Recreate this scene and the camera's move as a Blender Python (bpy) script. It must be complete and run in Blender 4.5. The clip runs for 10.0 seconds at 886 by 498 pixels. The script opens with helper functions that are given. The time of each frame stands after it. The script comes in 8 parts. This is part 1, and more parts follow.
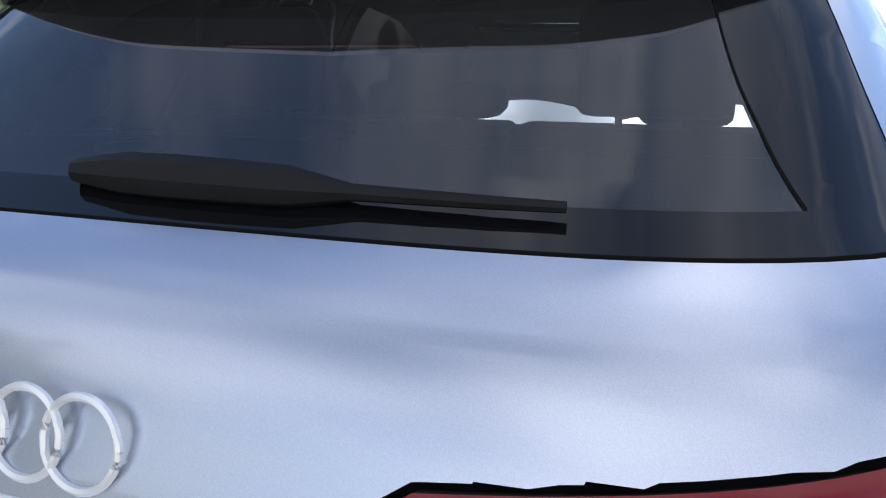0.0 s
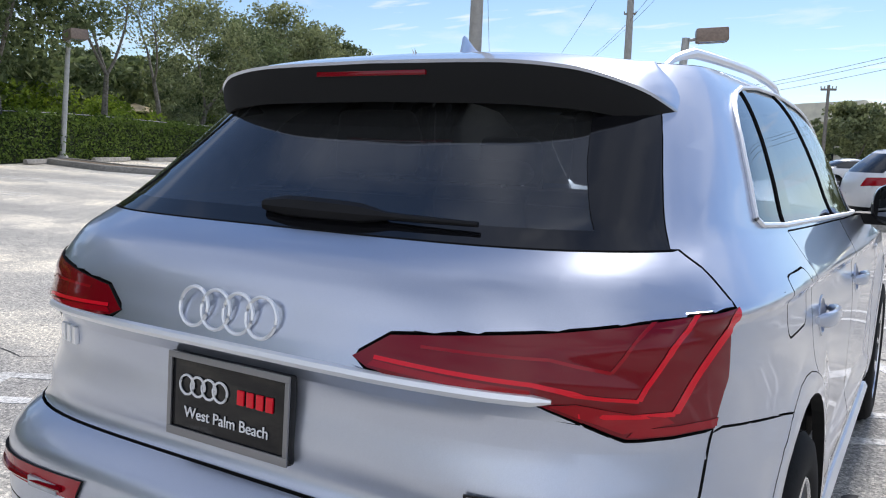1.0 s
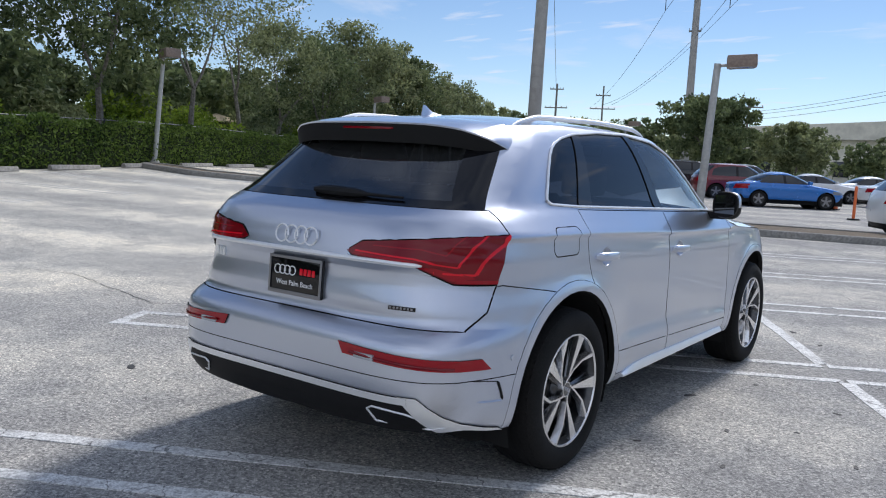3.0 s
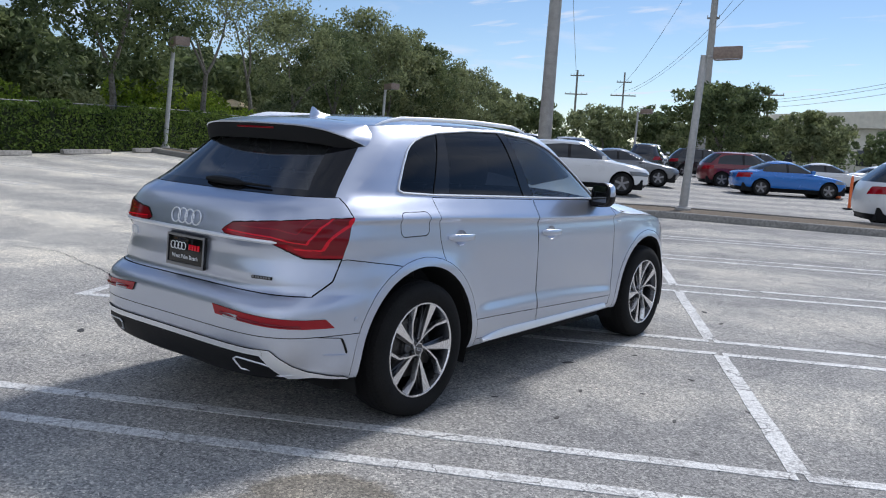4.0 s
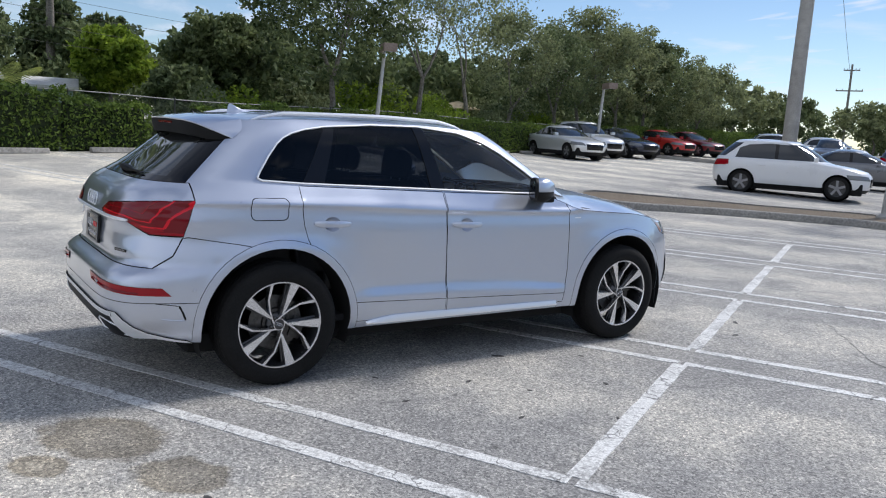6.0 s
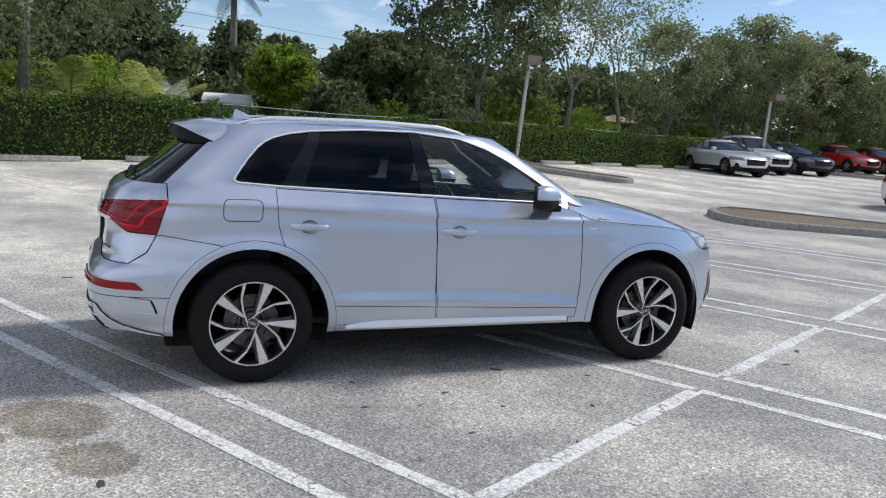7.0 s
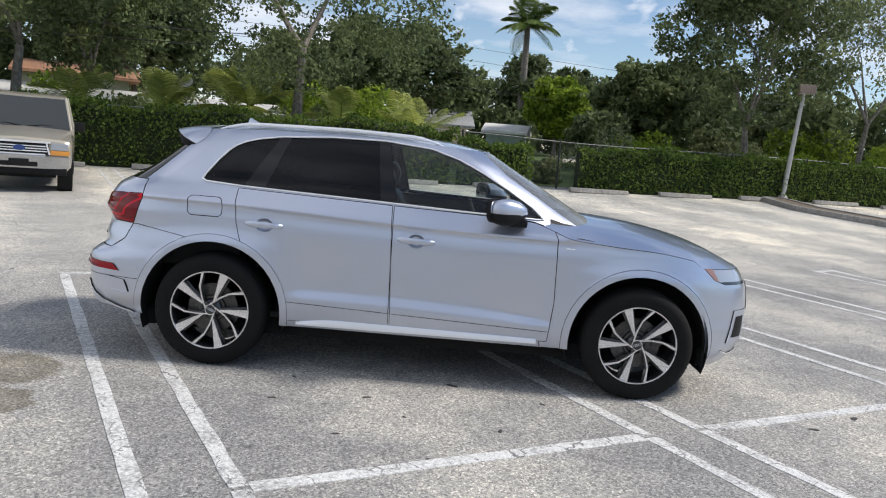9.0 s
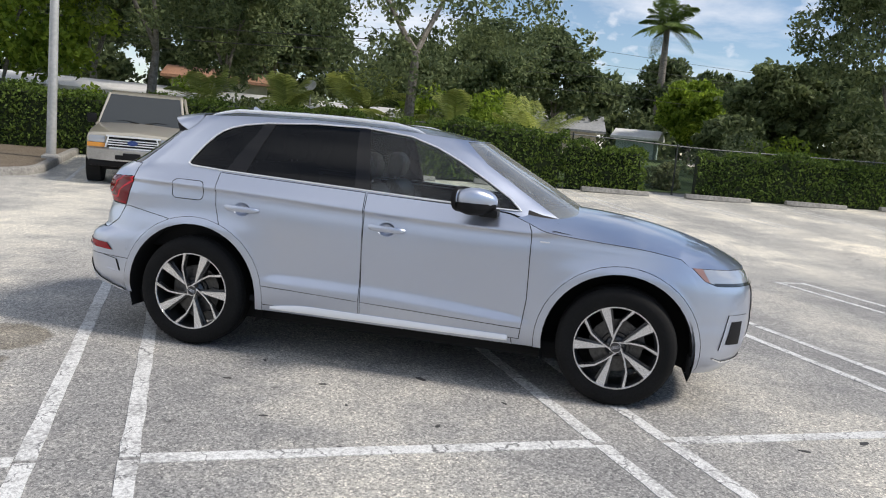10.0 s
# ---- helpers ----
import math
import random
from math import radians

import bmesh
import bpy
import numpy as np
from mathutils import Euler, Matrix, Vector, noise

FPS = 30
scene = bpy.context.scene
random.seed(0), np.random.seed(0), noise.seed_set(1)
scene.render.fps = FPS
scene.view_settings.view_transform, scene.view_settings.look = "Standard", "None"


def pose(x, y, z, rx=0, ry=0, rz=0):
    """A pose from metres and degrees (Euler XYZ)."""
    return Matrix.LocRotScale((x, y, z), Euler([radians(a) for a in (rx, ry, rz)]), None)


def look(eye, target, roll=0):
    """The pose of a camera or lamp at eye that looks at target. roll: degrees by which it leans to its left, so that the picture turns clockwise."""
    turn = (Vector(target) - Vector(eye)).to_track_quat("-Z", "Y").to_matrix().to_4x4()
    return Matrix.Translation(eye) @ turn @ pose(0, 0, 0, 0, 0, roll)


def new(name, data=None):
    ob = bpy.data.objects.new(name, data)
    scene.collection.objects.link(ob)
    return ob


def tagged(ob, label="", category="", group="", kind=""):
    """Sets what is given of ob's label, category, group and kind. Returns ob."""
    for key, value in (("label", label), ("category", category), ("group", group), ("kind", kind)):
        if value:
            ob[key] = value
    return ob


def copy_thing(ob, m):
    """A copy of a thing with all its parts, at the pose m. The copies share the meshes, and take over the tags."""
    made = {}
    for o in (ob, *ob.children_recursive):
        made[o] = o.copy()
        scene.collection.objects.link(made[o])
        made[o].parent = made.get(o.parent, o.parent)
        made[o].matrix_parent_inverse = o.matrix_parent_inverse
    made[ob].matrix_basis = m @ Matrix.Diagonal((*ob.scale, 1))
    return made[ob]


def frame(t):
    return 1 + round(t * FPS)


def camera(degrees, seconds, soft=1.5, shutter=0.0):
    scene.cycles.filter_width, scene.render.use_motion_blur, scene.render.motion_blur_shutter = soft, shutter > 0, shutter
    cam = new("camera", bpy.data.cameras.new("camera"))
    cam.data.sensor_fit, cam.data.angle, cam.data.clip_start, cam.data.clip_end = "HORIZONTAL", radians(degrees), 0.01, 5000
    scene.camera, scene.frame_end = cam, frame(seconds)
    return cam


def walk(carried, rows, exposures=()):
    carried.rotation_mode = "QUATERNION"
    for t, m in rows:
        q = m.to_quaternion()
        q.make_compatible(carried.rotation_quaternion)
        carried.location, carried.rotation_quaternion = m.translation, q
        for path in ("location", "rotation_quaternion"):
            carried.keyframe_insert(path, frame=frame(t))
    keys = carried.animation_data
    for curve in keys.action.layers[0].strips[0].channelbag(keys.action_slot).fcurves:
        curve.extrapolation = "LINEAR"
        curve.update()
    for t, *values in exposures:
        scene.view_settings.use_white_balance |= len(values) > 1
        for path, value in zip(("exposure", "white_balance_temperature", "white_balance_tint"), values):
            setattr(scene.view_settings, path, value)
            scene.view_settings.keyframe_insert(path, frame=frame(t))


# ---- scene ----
cam = camera(57.2, 10.0, soft=1.1)

PATH = [
    (0, (0.556, -1.308, 1.314), (-0.134, 0.526, 0.914), 0.8),
    (0.5, (0.752, -1.616, 1.34), (-0.127, 0.154, 1.034), 1.0),
    (1, (1.108, -1.916, 1.35), (0.079, -0.219, 1.102), 1.8),
    (1.5, (1.5, -2.228, 1.369), (0.388, -0.581, 1.146), 2.1),
    (2, (1.848, -2.572, 1.378), (0.691, -0.954, 1.172), 2.4),
    (3.5, (2.992, -3.396, 1.436), (1.818, -1.796, 1.191), 3.1),
    (4, (3.569, -3.322, 1.495), (2.359, -1.752, 1.229), 3.3),
    (4.5, (3.983, -2.993, 1.505), (2.698, -1.487, 1.221), 3.6),
    (5, (4.419, -2.667, 1.515), (3.024, -1.263, 1.222), 3.5),
    (6.5, (5.544, -1.32, 1.593), (3.8, -0.387, 1.297), 3.3),
    (7, (5.716, -0.747, 1.583), (3.881, -0.007, 1.295), 3.4),
    (7.5, (5.909, -0.197, 1.571), (4.004, 0.348, 1.295), 3.6),
    (8, (6.055, 0.352, 1.567), (4.105, 0.707, 1.299), 4.1),
    (8.5, (6.098, 0.916, 1.58), (4.123, 1.093, 1.319), 4.5),
    (9, (6.117, 1.488, 1.586), (4.134, 1.49, 1.326), 4.8),
    (9.5, (5.993, 2.038, 1.571), (4.018, 1.865, 1.308), 5.1),
    (10, (5.878, 2.592, 1.554), (3.928, 2.24, 1.28), 5.3),
]
EXPOSURE = [(0, 0.7, 6550, 13), (0.5, 0.6, 6350, 13), (1, 0.25, 6350, 14), (2, -0.05, 6200, 13.5), (4.5, -0.12, 6080, 13), (6.5, 0.05, 6280, 12.5), (8, 0.12, 6470, 12), (10, 0.15, 6680, 12)]
walk(cam, [(t, look(eye, target, roll)) for t, eye, target, roll in PATH], EXPOSURE)

# ---- world and sun ----
from mathutils.bvhtree import BVHTree

SUN_DIR = Vector((-0.06, 1.03, 1.0)).normalized()
world = bpy.data.worlds.new("sky")
scene.world = world
world.use_nodes = True


def sky_nodes():
    nt = world.node_tree
    n, l = nt.nodes, nt.links
    n.clear()
    out = n.new("ShaderNodeOutputWorld")
    bg = n.new("ShaderNodeBackground")
    sky = n.new("ShaderNodeTexSky")
    sky.sky_type = "NISHITA"
    sky.sun_disc = False
    sky.sun_elevation = math.asin(SUN_DIR.z)
    sky.sun_rotation = math.atan2(SUN_DIR.x, SUN_DIR.y)
    sky.air_density, sky.dust_density, sky.ozone_density = 0.9, 0.0, 2.4
    tc = n.new("ShaderNodeTexCoord")
    sep = n.new("ShaderNodeSeparateXYZ")
    l.new(tc.outputs["Generated"], sep.inputs[0])
    # flat cloud deck: direction divided by its height
    add = n.new("ShaderNodeMath"); add.operation = "ADD"; add.inputs[1].default_value = 0.12
    mx = n.new("ShaderNodeMath"); mx.operation = "MAXIMUM"; mx.inputs[1].default_value = 0.03
    l.new(sep.outputs["Z"], mx.inputs[0]); l.new(mx.outputs[0], add.inputs[0])
    dv = n.new("ShaderNodeVectorMath"); dv.operation = "DIVIDE"
    comb = n.new("ShaderNodeCombineXYZ")
    for i in range(3):
        l.new(add.outputs[0], comb.inputs[i])
    l.new(tc.outputs["Generated"], dv.inputs[0]); l.new(comb.outputs[0], dv.inputs[1])
    no = n.new("ShaderNodeTexNoise")
    no.inputs["Scale"].default_value = 1.1
    no.inputs["Detail"].default_value = 8
    no.inputs["Roughness"].default_value = 0.58
    no.inputs["Distortion"].default_value = 0.25
    l.new(dv.outputs[0], no.inputs["Vector"])
    ramp = n.new("ShaderNodeValToRGB")
    ramp.color_ramp.elements[0].position = 0.45
    ramp.color_ramp.elements[1].position = 0.70
    # more cloud overhead and towards the south-east
    dt = n.new("ShaderNodeVectorMath"); dt.operation = "DOT_PRODUCT"
    dt.inputs[1].default_value = (0.03, -0.11, 0.05)
    l.new(tc.outputs["Generated"], dt.inputs[0])
    sm = n.new("ShaderNodeMath"); sm.operation = "ADD"
    l.new(no.outputs["Fac"], sm.inputs[0]); l.new(dt.outputs["Value"], sm.inputs[1])
    l.new(sm.outputs[0], ramp.inputs[0])
    mix = n.new("ShaderNodeMix"); mix.data_type = "RGBA"
    mix.inputs["B"].default_value = (7.7, 8.1, 8.8, 1)
    # small wind-drawn streaks
    st = n.new("ShaderNodeMapping"); st.inputs["Scale"].default_value = (2.6, 7.0, 1.0)
    l.new(dv.outputs[0], st.inputs[0])
    n2 = n.new("ShaderNodeTexNoise")
    n2.inputs["Scale"].default_value = 1.0
    n2.inputs["Detail"].default_value = 5
    l.new(st.outputs[0], n2.inputs["Vector"])
    r2 = n.new("ShaderNodeValToRGB")
    r2.color_ramp.elements[0].position = 0.60
    r2.color_ramp.elements[1].position = 0.74
    r2.color_ramp.elements[1].color = (0.75, 0.75, 0.75, 1)
    l.new(n2.outputs["Fac"], r2.inputs[0])
    big = n.new("ShaderNodeMath"); big.operation = "MAXIMUM"
    l.new(ramp.outputs[0], big.inputs[0]); l.new(r2.outputs[0], big.inputs[1])
    l.new(big.outputs[0], mix.inputs["Factor"])
    l.new(sky.outputs[0], mix.inputs["A"])
    l.new(mix.outputs["Result"], bg.inputs[0])
    bg.inputs[1].default_value = 0.109
    l.new(bg.outputs[0], out.inputs[0])


sky_nodes()
sun = new("sun", bpy.data.lights.new("sun", "SUN"))
sun.data.energy = 3.35
sun.data.angle = radians(9)
sun.data.color = (1.0, 0.95, 0.87)
sun.matrix_world = look(SUN_DIR * 50, (0, 0, 0))

# ---- materials ----


class Mat:
    """A small builder round a Principled BSDF."""

    def __init__(self, name, color, rough=0.6, metal=0.0, **kw):
        m = self.m = bpy.data.materials.new(name)
        m.use_nodes = True
        self.nt = m.node_tree
        self.n, self.l = self.nt.nodes, self.nt.links
        self.b = self.n["Principled BSDF"]
        self.b.inputs["Base Color"].default_value = (*color, 1)
        self.b.inputs["Roughness"].default_value = rough
        self.b.inputs["Metallic"].default_value = metal
        for k, v in kw.items():
            self.b.inputs[k.replace("_", " ")].default_value = v
        self.tc = None

    def coord(self):
        if not self.tc:
            self.tc = self.n.new("ShaderNodeTexCoord")
        return self.tc.outputs["Object"]

    def noise(self, scale, detail=4, rough=0.55, stretch=None):
        t = self.n.new("ShaderNodeTexNoise")
        t.inputs["Scale"].default_value = scale
        t.inputs["Detail"].default_value = detail
        t.inputs["Roughness"].default_value = rough
        src = self.coord()
        if stretch:
            mp = self.n.new("ShaderNodeMapping")
            mp.inputs["Scale"].default_value = stretch
            self.l.new(src, mp.inputs[0])
            src = mp.outputs[0]
        self.l.new(src, t.inputs["Vector"])
        return t.outputs["Fac"]

    def voro(self, scale, feature="F1"):
        t = self.n.new("ShaderNodeTexVoronoi")
        t.feature = feature
        t.inputs["Scale"].default_value = scale
        self.l.new(self.coord(), t.inputs["Vector"])
        return t.outputs["Distance"]

    def ramp(self, src, stops):
        r = self.n.new("ShaderNodeValToRGB")
        e = r.color_ramp.elements
        while len(e) < len(stops):
            e.new(0.5)
        for el, (p, c) in zip(e, stops):
            el.position = p
            el.color = (*c, 1) if len(c) == 3 else c
        self.l.new(src, r.inputs[0])
        return r.outputs[0]

    def mix(self, fac, a, b, mode="MIX"):
        x = self.n.new("ShaderNodeMix")
        x.data_type, x.blend_type = "RGBA", mode
        for key, v in (("Factor", fac), ("A", a), ("B", b)):
            if isinstance(v, (int, float)):
                x.inputs[key].default_value = v
            elif isinstance(v, tuple):
                x.inputs[key].default_value = (*v, 1)
            else:
                self.l.new(v, x.inputs[key])
        return x.outputs["Result"]

    def color(self, src):
        self.l.new(src, self.b.inputs["Base Color"])
        return self

    def rough(self, src):
        self.l.new(src, self.b.inputs["Roughness"])
        return self

    def bump(self, src, strength=0.3, dist=0.01):
        bp = self.n.new("ShaderNodeBump")
        bp.inputs["Strength"].default_value = strength
        bp.inputs["Distance"].default_value = dist
        self.l.new(src, bp.inputs["Height"])
        self.l.new(bp.outputs[0], self.b.inputs["Normal"])
        return self

    def rand(self):
        return self.n.new("ShaderNodeObjectInfo").outputs["Random"]

    def island(self):
        return self.n.new("ShaderNodeNewGeometry").outputs["Random Per Island"]


def speckle(name, a, b, scale=40, rough=0.6, bump=0.2, dist=0.004, metal=0.0, **kw):
    """Two tones of one surface mixed at a fine and a coarse scale, with relief."""
    m = Mat(name, a, rough, metal, **kw)
    f = m.noise(scale, 5)
    g = m.noise(scale * 0.07, 3)
    c2 = m.n.new("ShaderNodeMix"); c2.data_type, c2.blend_type = "RGBA", "MULTIPLY"
    c2.inputs["Factor"].default_value = 1.0
    m.l.new(m.mix(m.ramp(f, [(0.35, (0, 0, 0)), (0.65, (1, 1, 1))]), a, b), c2.inputs["A"])
    m.l.new(m.ramp(g, [(0.3, (0.82, 0.82, 0.82)), (0.7, (1.1, 1.1, 1.1))]), c2.inputs["B"])
    m.color(c2.outputs["Result"])
    if bump:
        m.bump(f, bump, dist)
    return m.m


def paint(name, color, metal=0.0, rough=0.35, coat=1.0):
    m = Mat(name, color, rough, metal)
    m.b.inputs["Coat Weight"].default_value = coat
    m.b.inputs["Coat Roughness"].default_value = 0.03
    fl = m.noise(900, 1)
    haze = m.noise(2.2, 5)
    m.rough(m.ramp(haze, [(0.3, (rough * 0.85,) * 3), (0.75, (rough * 1.2,) * 3)]))
    if metal:
        m.color(m.mix(m.ramp(fl, [(0.3, (0, 0, 0)), (0.7, (1, 1, 1))]), tuple(c * 0.92 for c in color), tuple(min(1, c * 1.06) for c in color)))
    return m.m


def glass(name, tint, clear, ior=1.9, haze=0.0):
    """Tinted pane: partly see-through, with a glossy coat."""
    m = Mat(name, tint, 0.02)
    tr = m.n.new("ShaderNodeBsdfTransparent")
    tr.inputs[0].default_value = (*clear, 1)
    gl = m.n.new("ShaderNodeBsdfGlossy")
    gl.inputs["Roughness"].default_value = 0.015
    gl.inputs[0].default_value = (0.95, 0.97, 1, 1)
    fr = m.n.new("ShaderNodeFresnel")
    fr.inputs[0].default_value = ior
    ms = m.n.new("ShaderNodeMixShader")
    m.l.new(fr.outputs[0], ms.inputs[0]); m.l.new(tr.outputs[0], ms.inputs[1]); m.l.new(gl.outputs[0], ms.inputs[2])
    last = ms
    if haze:
        # pale diffuse share that paints glare and haze onto the pane
        df = m.n.new("ShaderNodeBsdfDiffuse")
        df.inputs[0].default_value = (0.72, 0.74, 0.72, 1)
        last = m.n.new("ShaderNodeMixShader")
        dn = m.ramp(m.noise(3.0, 5), [(0.3, (haze * 0.7,) * 3), (0.7, (haze * 1.3,) * 3)])
        m.l.new(dn, last.inputs[0]); m.l.new(ms.outputs[0], last.inputs[1]); m.l.new(df.outputs[0], last.inputs[2])
    m.l.new(last.outputs[0], m.n["Material Output"].inputs[0])
    return m.m


def half(m, src):
    """Half of a value, to bring it into a ramp's reach."""
    x = m.n.new("ShaderNodeMath"); x.operation = "MULTIPLY"
    x.inputs[1].default_value = 0.5
    m.l.new(src, x.inputs[0])
    return x.outputs[0]


def asphalt_material():
    m = Mat("old_asphalt", (0.3, 0.3, 0.29), 0.9)
    vg = m.n.new("ShaderNodeTexVoronoi")
    vg.inputs["Scale"].default_value = 95
    m.l.new(m.coord(), vg.inputs["Vector"])
    sg = m.n.new("ShaderNodeSeparateColor")
    m.l.new(vg.outputs["Color"], sg.inputs[0])
    grit = sg.outputs[0]
    grit2 = m.noise(210, 2, 0.6)
    pits = m.noise(38, 6, 0.75)
    patch = m.noise(0.22, 6, 0.6)
    patch2 = m.noise(1.3, 7, 0.68)
    stone = m.ramp(grit, [(0.0, (0.17, 0.17, 0.17)), (0.22, (0.27, 0.268, 0.264)), (0.6, (0.375, 0.372, 0.362)), (0.84, (0.455, 0.45, 0.437)), (1.0, (0.64, 0.63, 0.605))])
    fine = m.ramp(grit2, [(0.34, (0.55, 0.55, 0.55)), (0.62, (1.25, 1.24, 1.22))])
    big = m.ramp(patch, [(0.32, (0.76, 0.765, 0.775)), (0.5, (0.98, 0.98, 0.97)), (0.68, (1.22, 1.19, 1.13))])
    mid = m.ramp(patch2, [(0.28, (0.82, 0.822, 0.83)), (0.48, (0.98, 0.98, 0.98)), (0.72, (1.12, 1.11, 1.09))])
    c = m.mix(1.0, stone, fine, "MULTIPLY")
    c = m.mix(1.0, c, m.ramp(pits, [(0.33, (0.55, 0.55, 0.55)), (0.45, (0.97, 0.97, 0.97)), (0.64, (1.2, 1.19, 1.17))]), "MULTIPLY")
    c = m.mix(1.0, c, big, "MULTIPLY")
    c = m.mix(1.0, c, mid, "MULTIPLY")
    # old round spills with ragged soft edges
    spill = m.noise(5.5, 5, 0.65)
    for sx, sy, rx, ry in ((1.28, -1.06, 0.36, 0.27), (1.87, -0.84, 0.25, 0.19), (1.49, -1.37, 0.17, 0.12)):
        mp = m.n.new("ShaderNodeMapping")
        mp.vector_type = "TEXTURE"
        mp.inputs["Location"].default_value = (sx, sy, 0)
        mp.inputs["Rotation"].default_value = (0, 0, 0.5)
        mp.inputs["Scale"].default_value = (rx, ry, 50)
        m.l.new(m.coord(), mp.inputs[0])
        ln = m.n.new("ShaderNodeVectorMath"); ln.operation = "LENGTH"
        m.l.new(mp.outputs[0], ln.inputs[0])
        ed = m.n.new("ShaderNodeMath"); ed.operation = "MULTIPLY_ADD"
        m.l.new(spill, ed.inputs[0]); ed.inputs[1].default_value = 0.9; m.l.new(ln.outputs["Value"], ed.inputs[2])
        c = m.mix(m.ramp(half(m, ed.outputs[0]), [(0.30, (0.75, 0.75, 0.75)), (0.62, (0.92, 0.92, 0.92)), (0.72, (0, 0, 0))]), c, m.mix(1.0, c, (0.54, 0.50, 0.43), "MULTIPLY"))
    # oil spots
    sp = m.voro(1.3)
    wob = m.noise(9, 3)
    ad = m.n.new("ShaderNodeMath"); ad.operation = "MULTIPLY_ADD"
    m.l.new(wob, ad.inputs[0]); ad.inputs[1].default_value = 0.10; m.l.new(sp, ad.inputs[2])
    oil = m.ramp(ad.outputs[0], [(0.072, (0.5, 0.5, 0.5)), (0.10, (1, 1, 1))])
    c = m.mix(1.0, c, oil, "MULTIPLY")
    # pale dust in the middle of the stalls, darker ground along the lines
    al = m.n.new("ShaderNodeVectorMath"); al.operation = "DOT_PRODUCT"
    al.inputs[1].default_value = (-0.475, 0.88, 0)
    m.l.new(m.coord(), al.inputs[0])
    ph = m.n.new("ShaderNodeMath"); ph.operation = "MULTIPLY_ADD"
    m.l.new(al.outputs["Value"], ph.inputs[0]); ph.inputs[1].default_value = math.tau / 2.79; ph.inputs[2].default_value = 0.895 * math.tau / 2.79
    cs = m.n.new("ShaderNodeMath"); cs.operation = "COSINE"
    m.l.new(ph.outputs[0], cs.inputs[0])
    du = m.n.new("ShaderNodeMath"); du.operation = "MULTIPLY_ADD"
    m.l.new(cs.outputs[0], du.inputs[0]); du.inputs[1].default_value = -0.16
    m.l.new(patch2, du.inputs[2])
    c = m.mix(1.0, c, m.ramp(du.outputs[0], [(0.34, (0.88, 0.88, 0.885)), (0.50, (1.02, 1.016, 1.005)), (0.68, (1.34, 1.31, 1.24))]), "MULTIPLY")
    # the driving aisle, polished paler by traffic
    sep = m.n.new("ShaderNodeSeparateXYZ")
    m.l.new(m.coord(), sep.inputs[0])
    ax = m.n.new("ShaderNodeMath"); ax.operation = "MULTIPLY_ADD"
    m.l.new(sep.outputs[0], ax.inputs[0]); ax.inputs[1].default_value = 0.88
    ay = m.n.new("ShaderNodeMath"); ay.operation = "MULTIPLY"
    m.l.new(sep.outputs[1], ay.inputs[0]); ay.inputs[1].default_value = 0.475
    m.l.new(ay.outputs[0], ax.inputs[2])
    wv = m.n.new("ShaderNodeMath"); wv.operation = "MULTIPLY_ADD"
    m.l.new(patch, wv.inputs[0]); wv.inputs[1].default_value = 5.0; m.l.new(ax.outputs[0], wv.inputs[2])
    mr = m.n.new("ShaderNodeMapRange")
    mr.interpolation_type = "SMOOTHSTEP"
    mr.inputs[1].default_value, mr.inputs[2].default_value = 1.2, -2.6
    m.l.new(wv.outputs[0], mr.inputs[0])
    c = m.mix(mr.outputs[0], c, m.mix(1.0, c, (1.42, 1.40, 1.34), "MULTIPLY"))
    m.color(c)
    m.bump(grit, 0.55, 0.006)
    return m.m


def line_material():
    m = Mat("worn_line_paint", (0.8, 0.8, 0.78), 0.7)
    f = m.noise(38, 6, 0.7)
    g = m.noise(3.5, 4, 0.6)
    s = m.n.new("ShaderNodeMath"); s.operation = "MULTIPLY_ADD"
    m.l.new(g, s.inputs[0]); s.inputs[1].default_value = 0.55; m.l.new(f, s.inputs[2])
    wear = m.ramp(s.outputs[0], [(0.60, (0, 0, 0)), (0.82, (1, 1, 1))])
    c = m.mix(wear, (0.33, 0.326, 0.318), (0.74, 0.74, 0.72))
    jit = m.n.new("ShaderNodeTexNoise")
    jit.inputs["Scale"].default_value = 14
    jit.inputs["Detail"].default_value = 4
    m.l.new(m.coord(), jit.inputs["Vector"])
    wob = m.n.new("ShaderNodeVectorMath"); wob.operation = "MULTIPLY_ADD"
    wob.inputs[1].default_value = (0.13, 0.13, 0)
    m.l.new(jit.outputs["Color"], wob.inputs[0]); m.l.new(m.coord(), wob.inputs[2])
    vo = m.n.new("ShaderNodeTexVoronoi"); vo.feature = "DISTANCE_TO_EDGE"
    vo.inputs["Scale"].default_value = 3.6
    m.l.new(wob.outputs[0], vo.inputs["Vector"])
    ck = m.ramp(vo.outputs["Distance"], [(0.004, (0.3, 0.3, 0.3)), (0.014, (1, 1, 1))])
    c = m.mix(1.0, c, m.ramp(m.noise(120, 3, 0.65), [(0.35, (0.62, 0.62, 0.62)), (0.5, (1, 1, 1)), (0.66, (1.15, 1.15, 1.14))]), "MULTIPLY")
    m.color(m.mix(1.0, c, ck, "MULTIPLY"))
    m.bump(f, 0.3, 0.004)
    return m.m


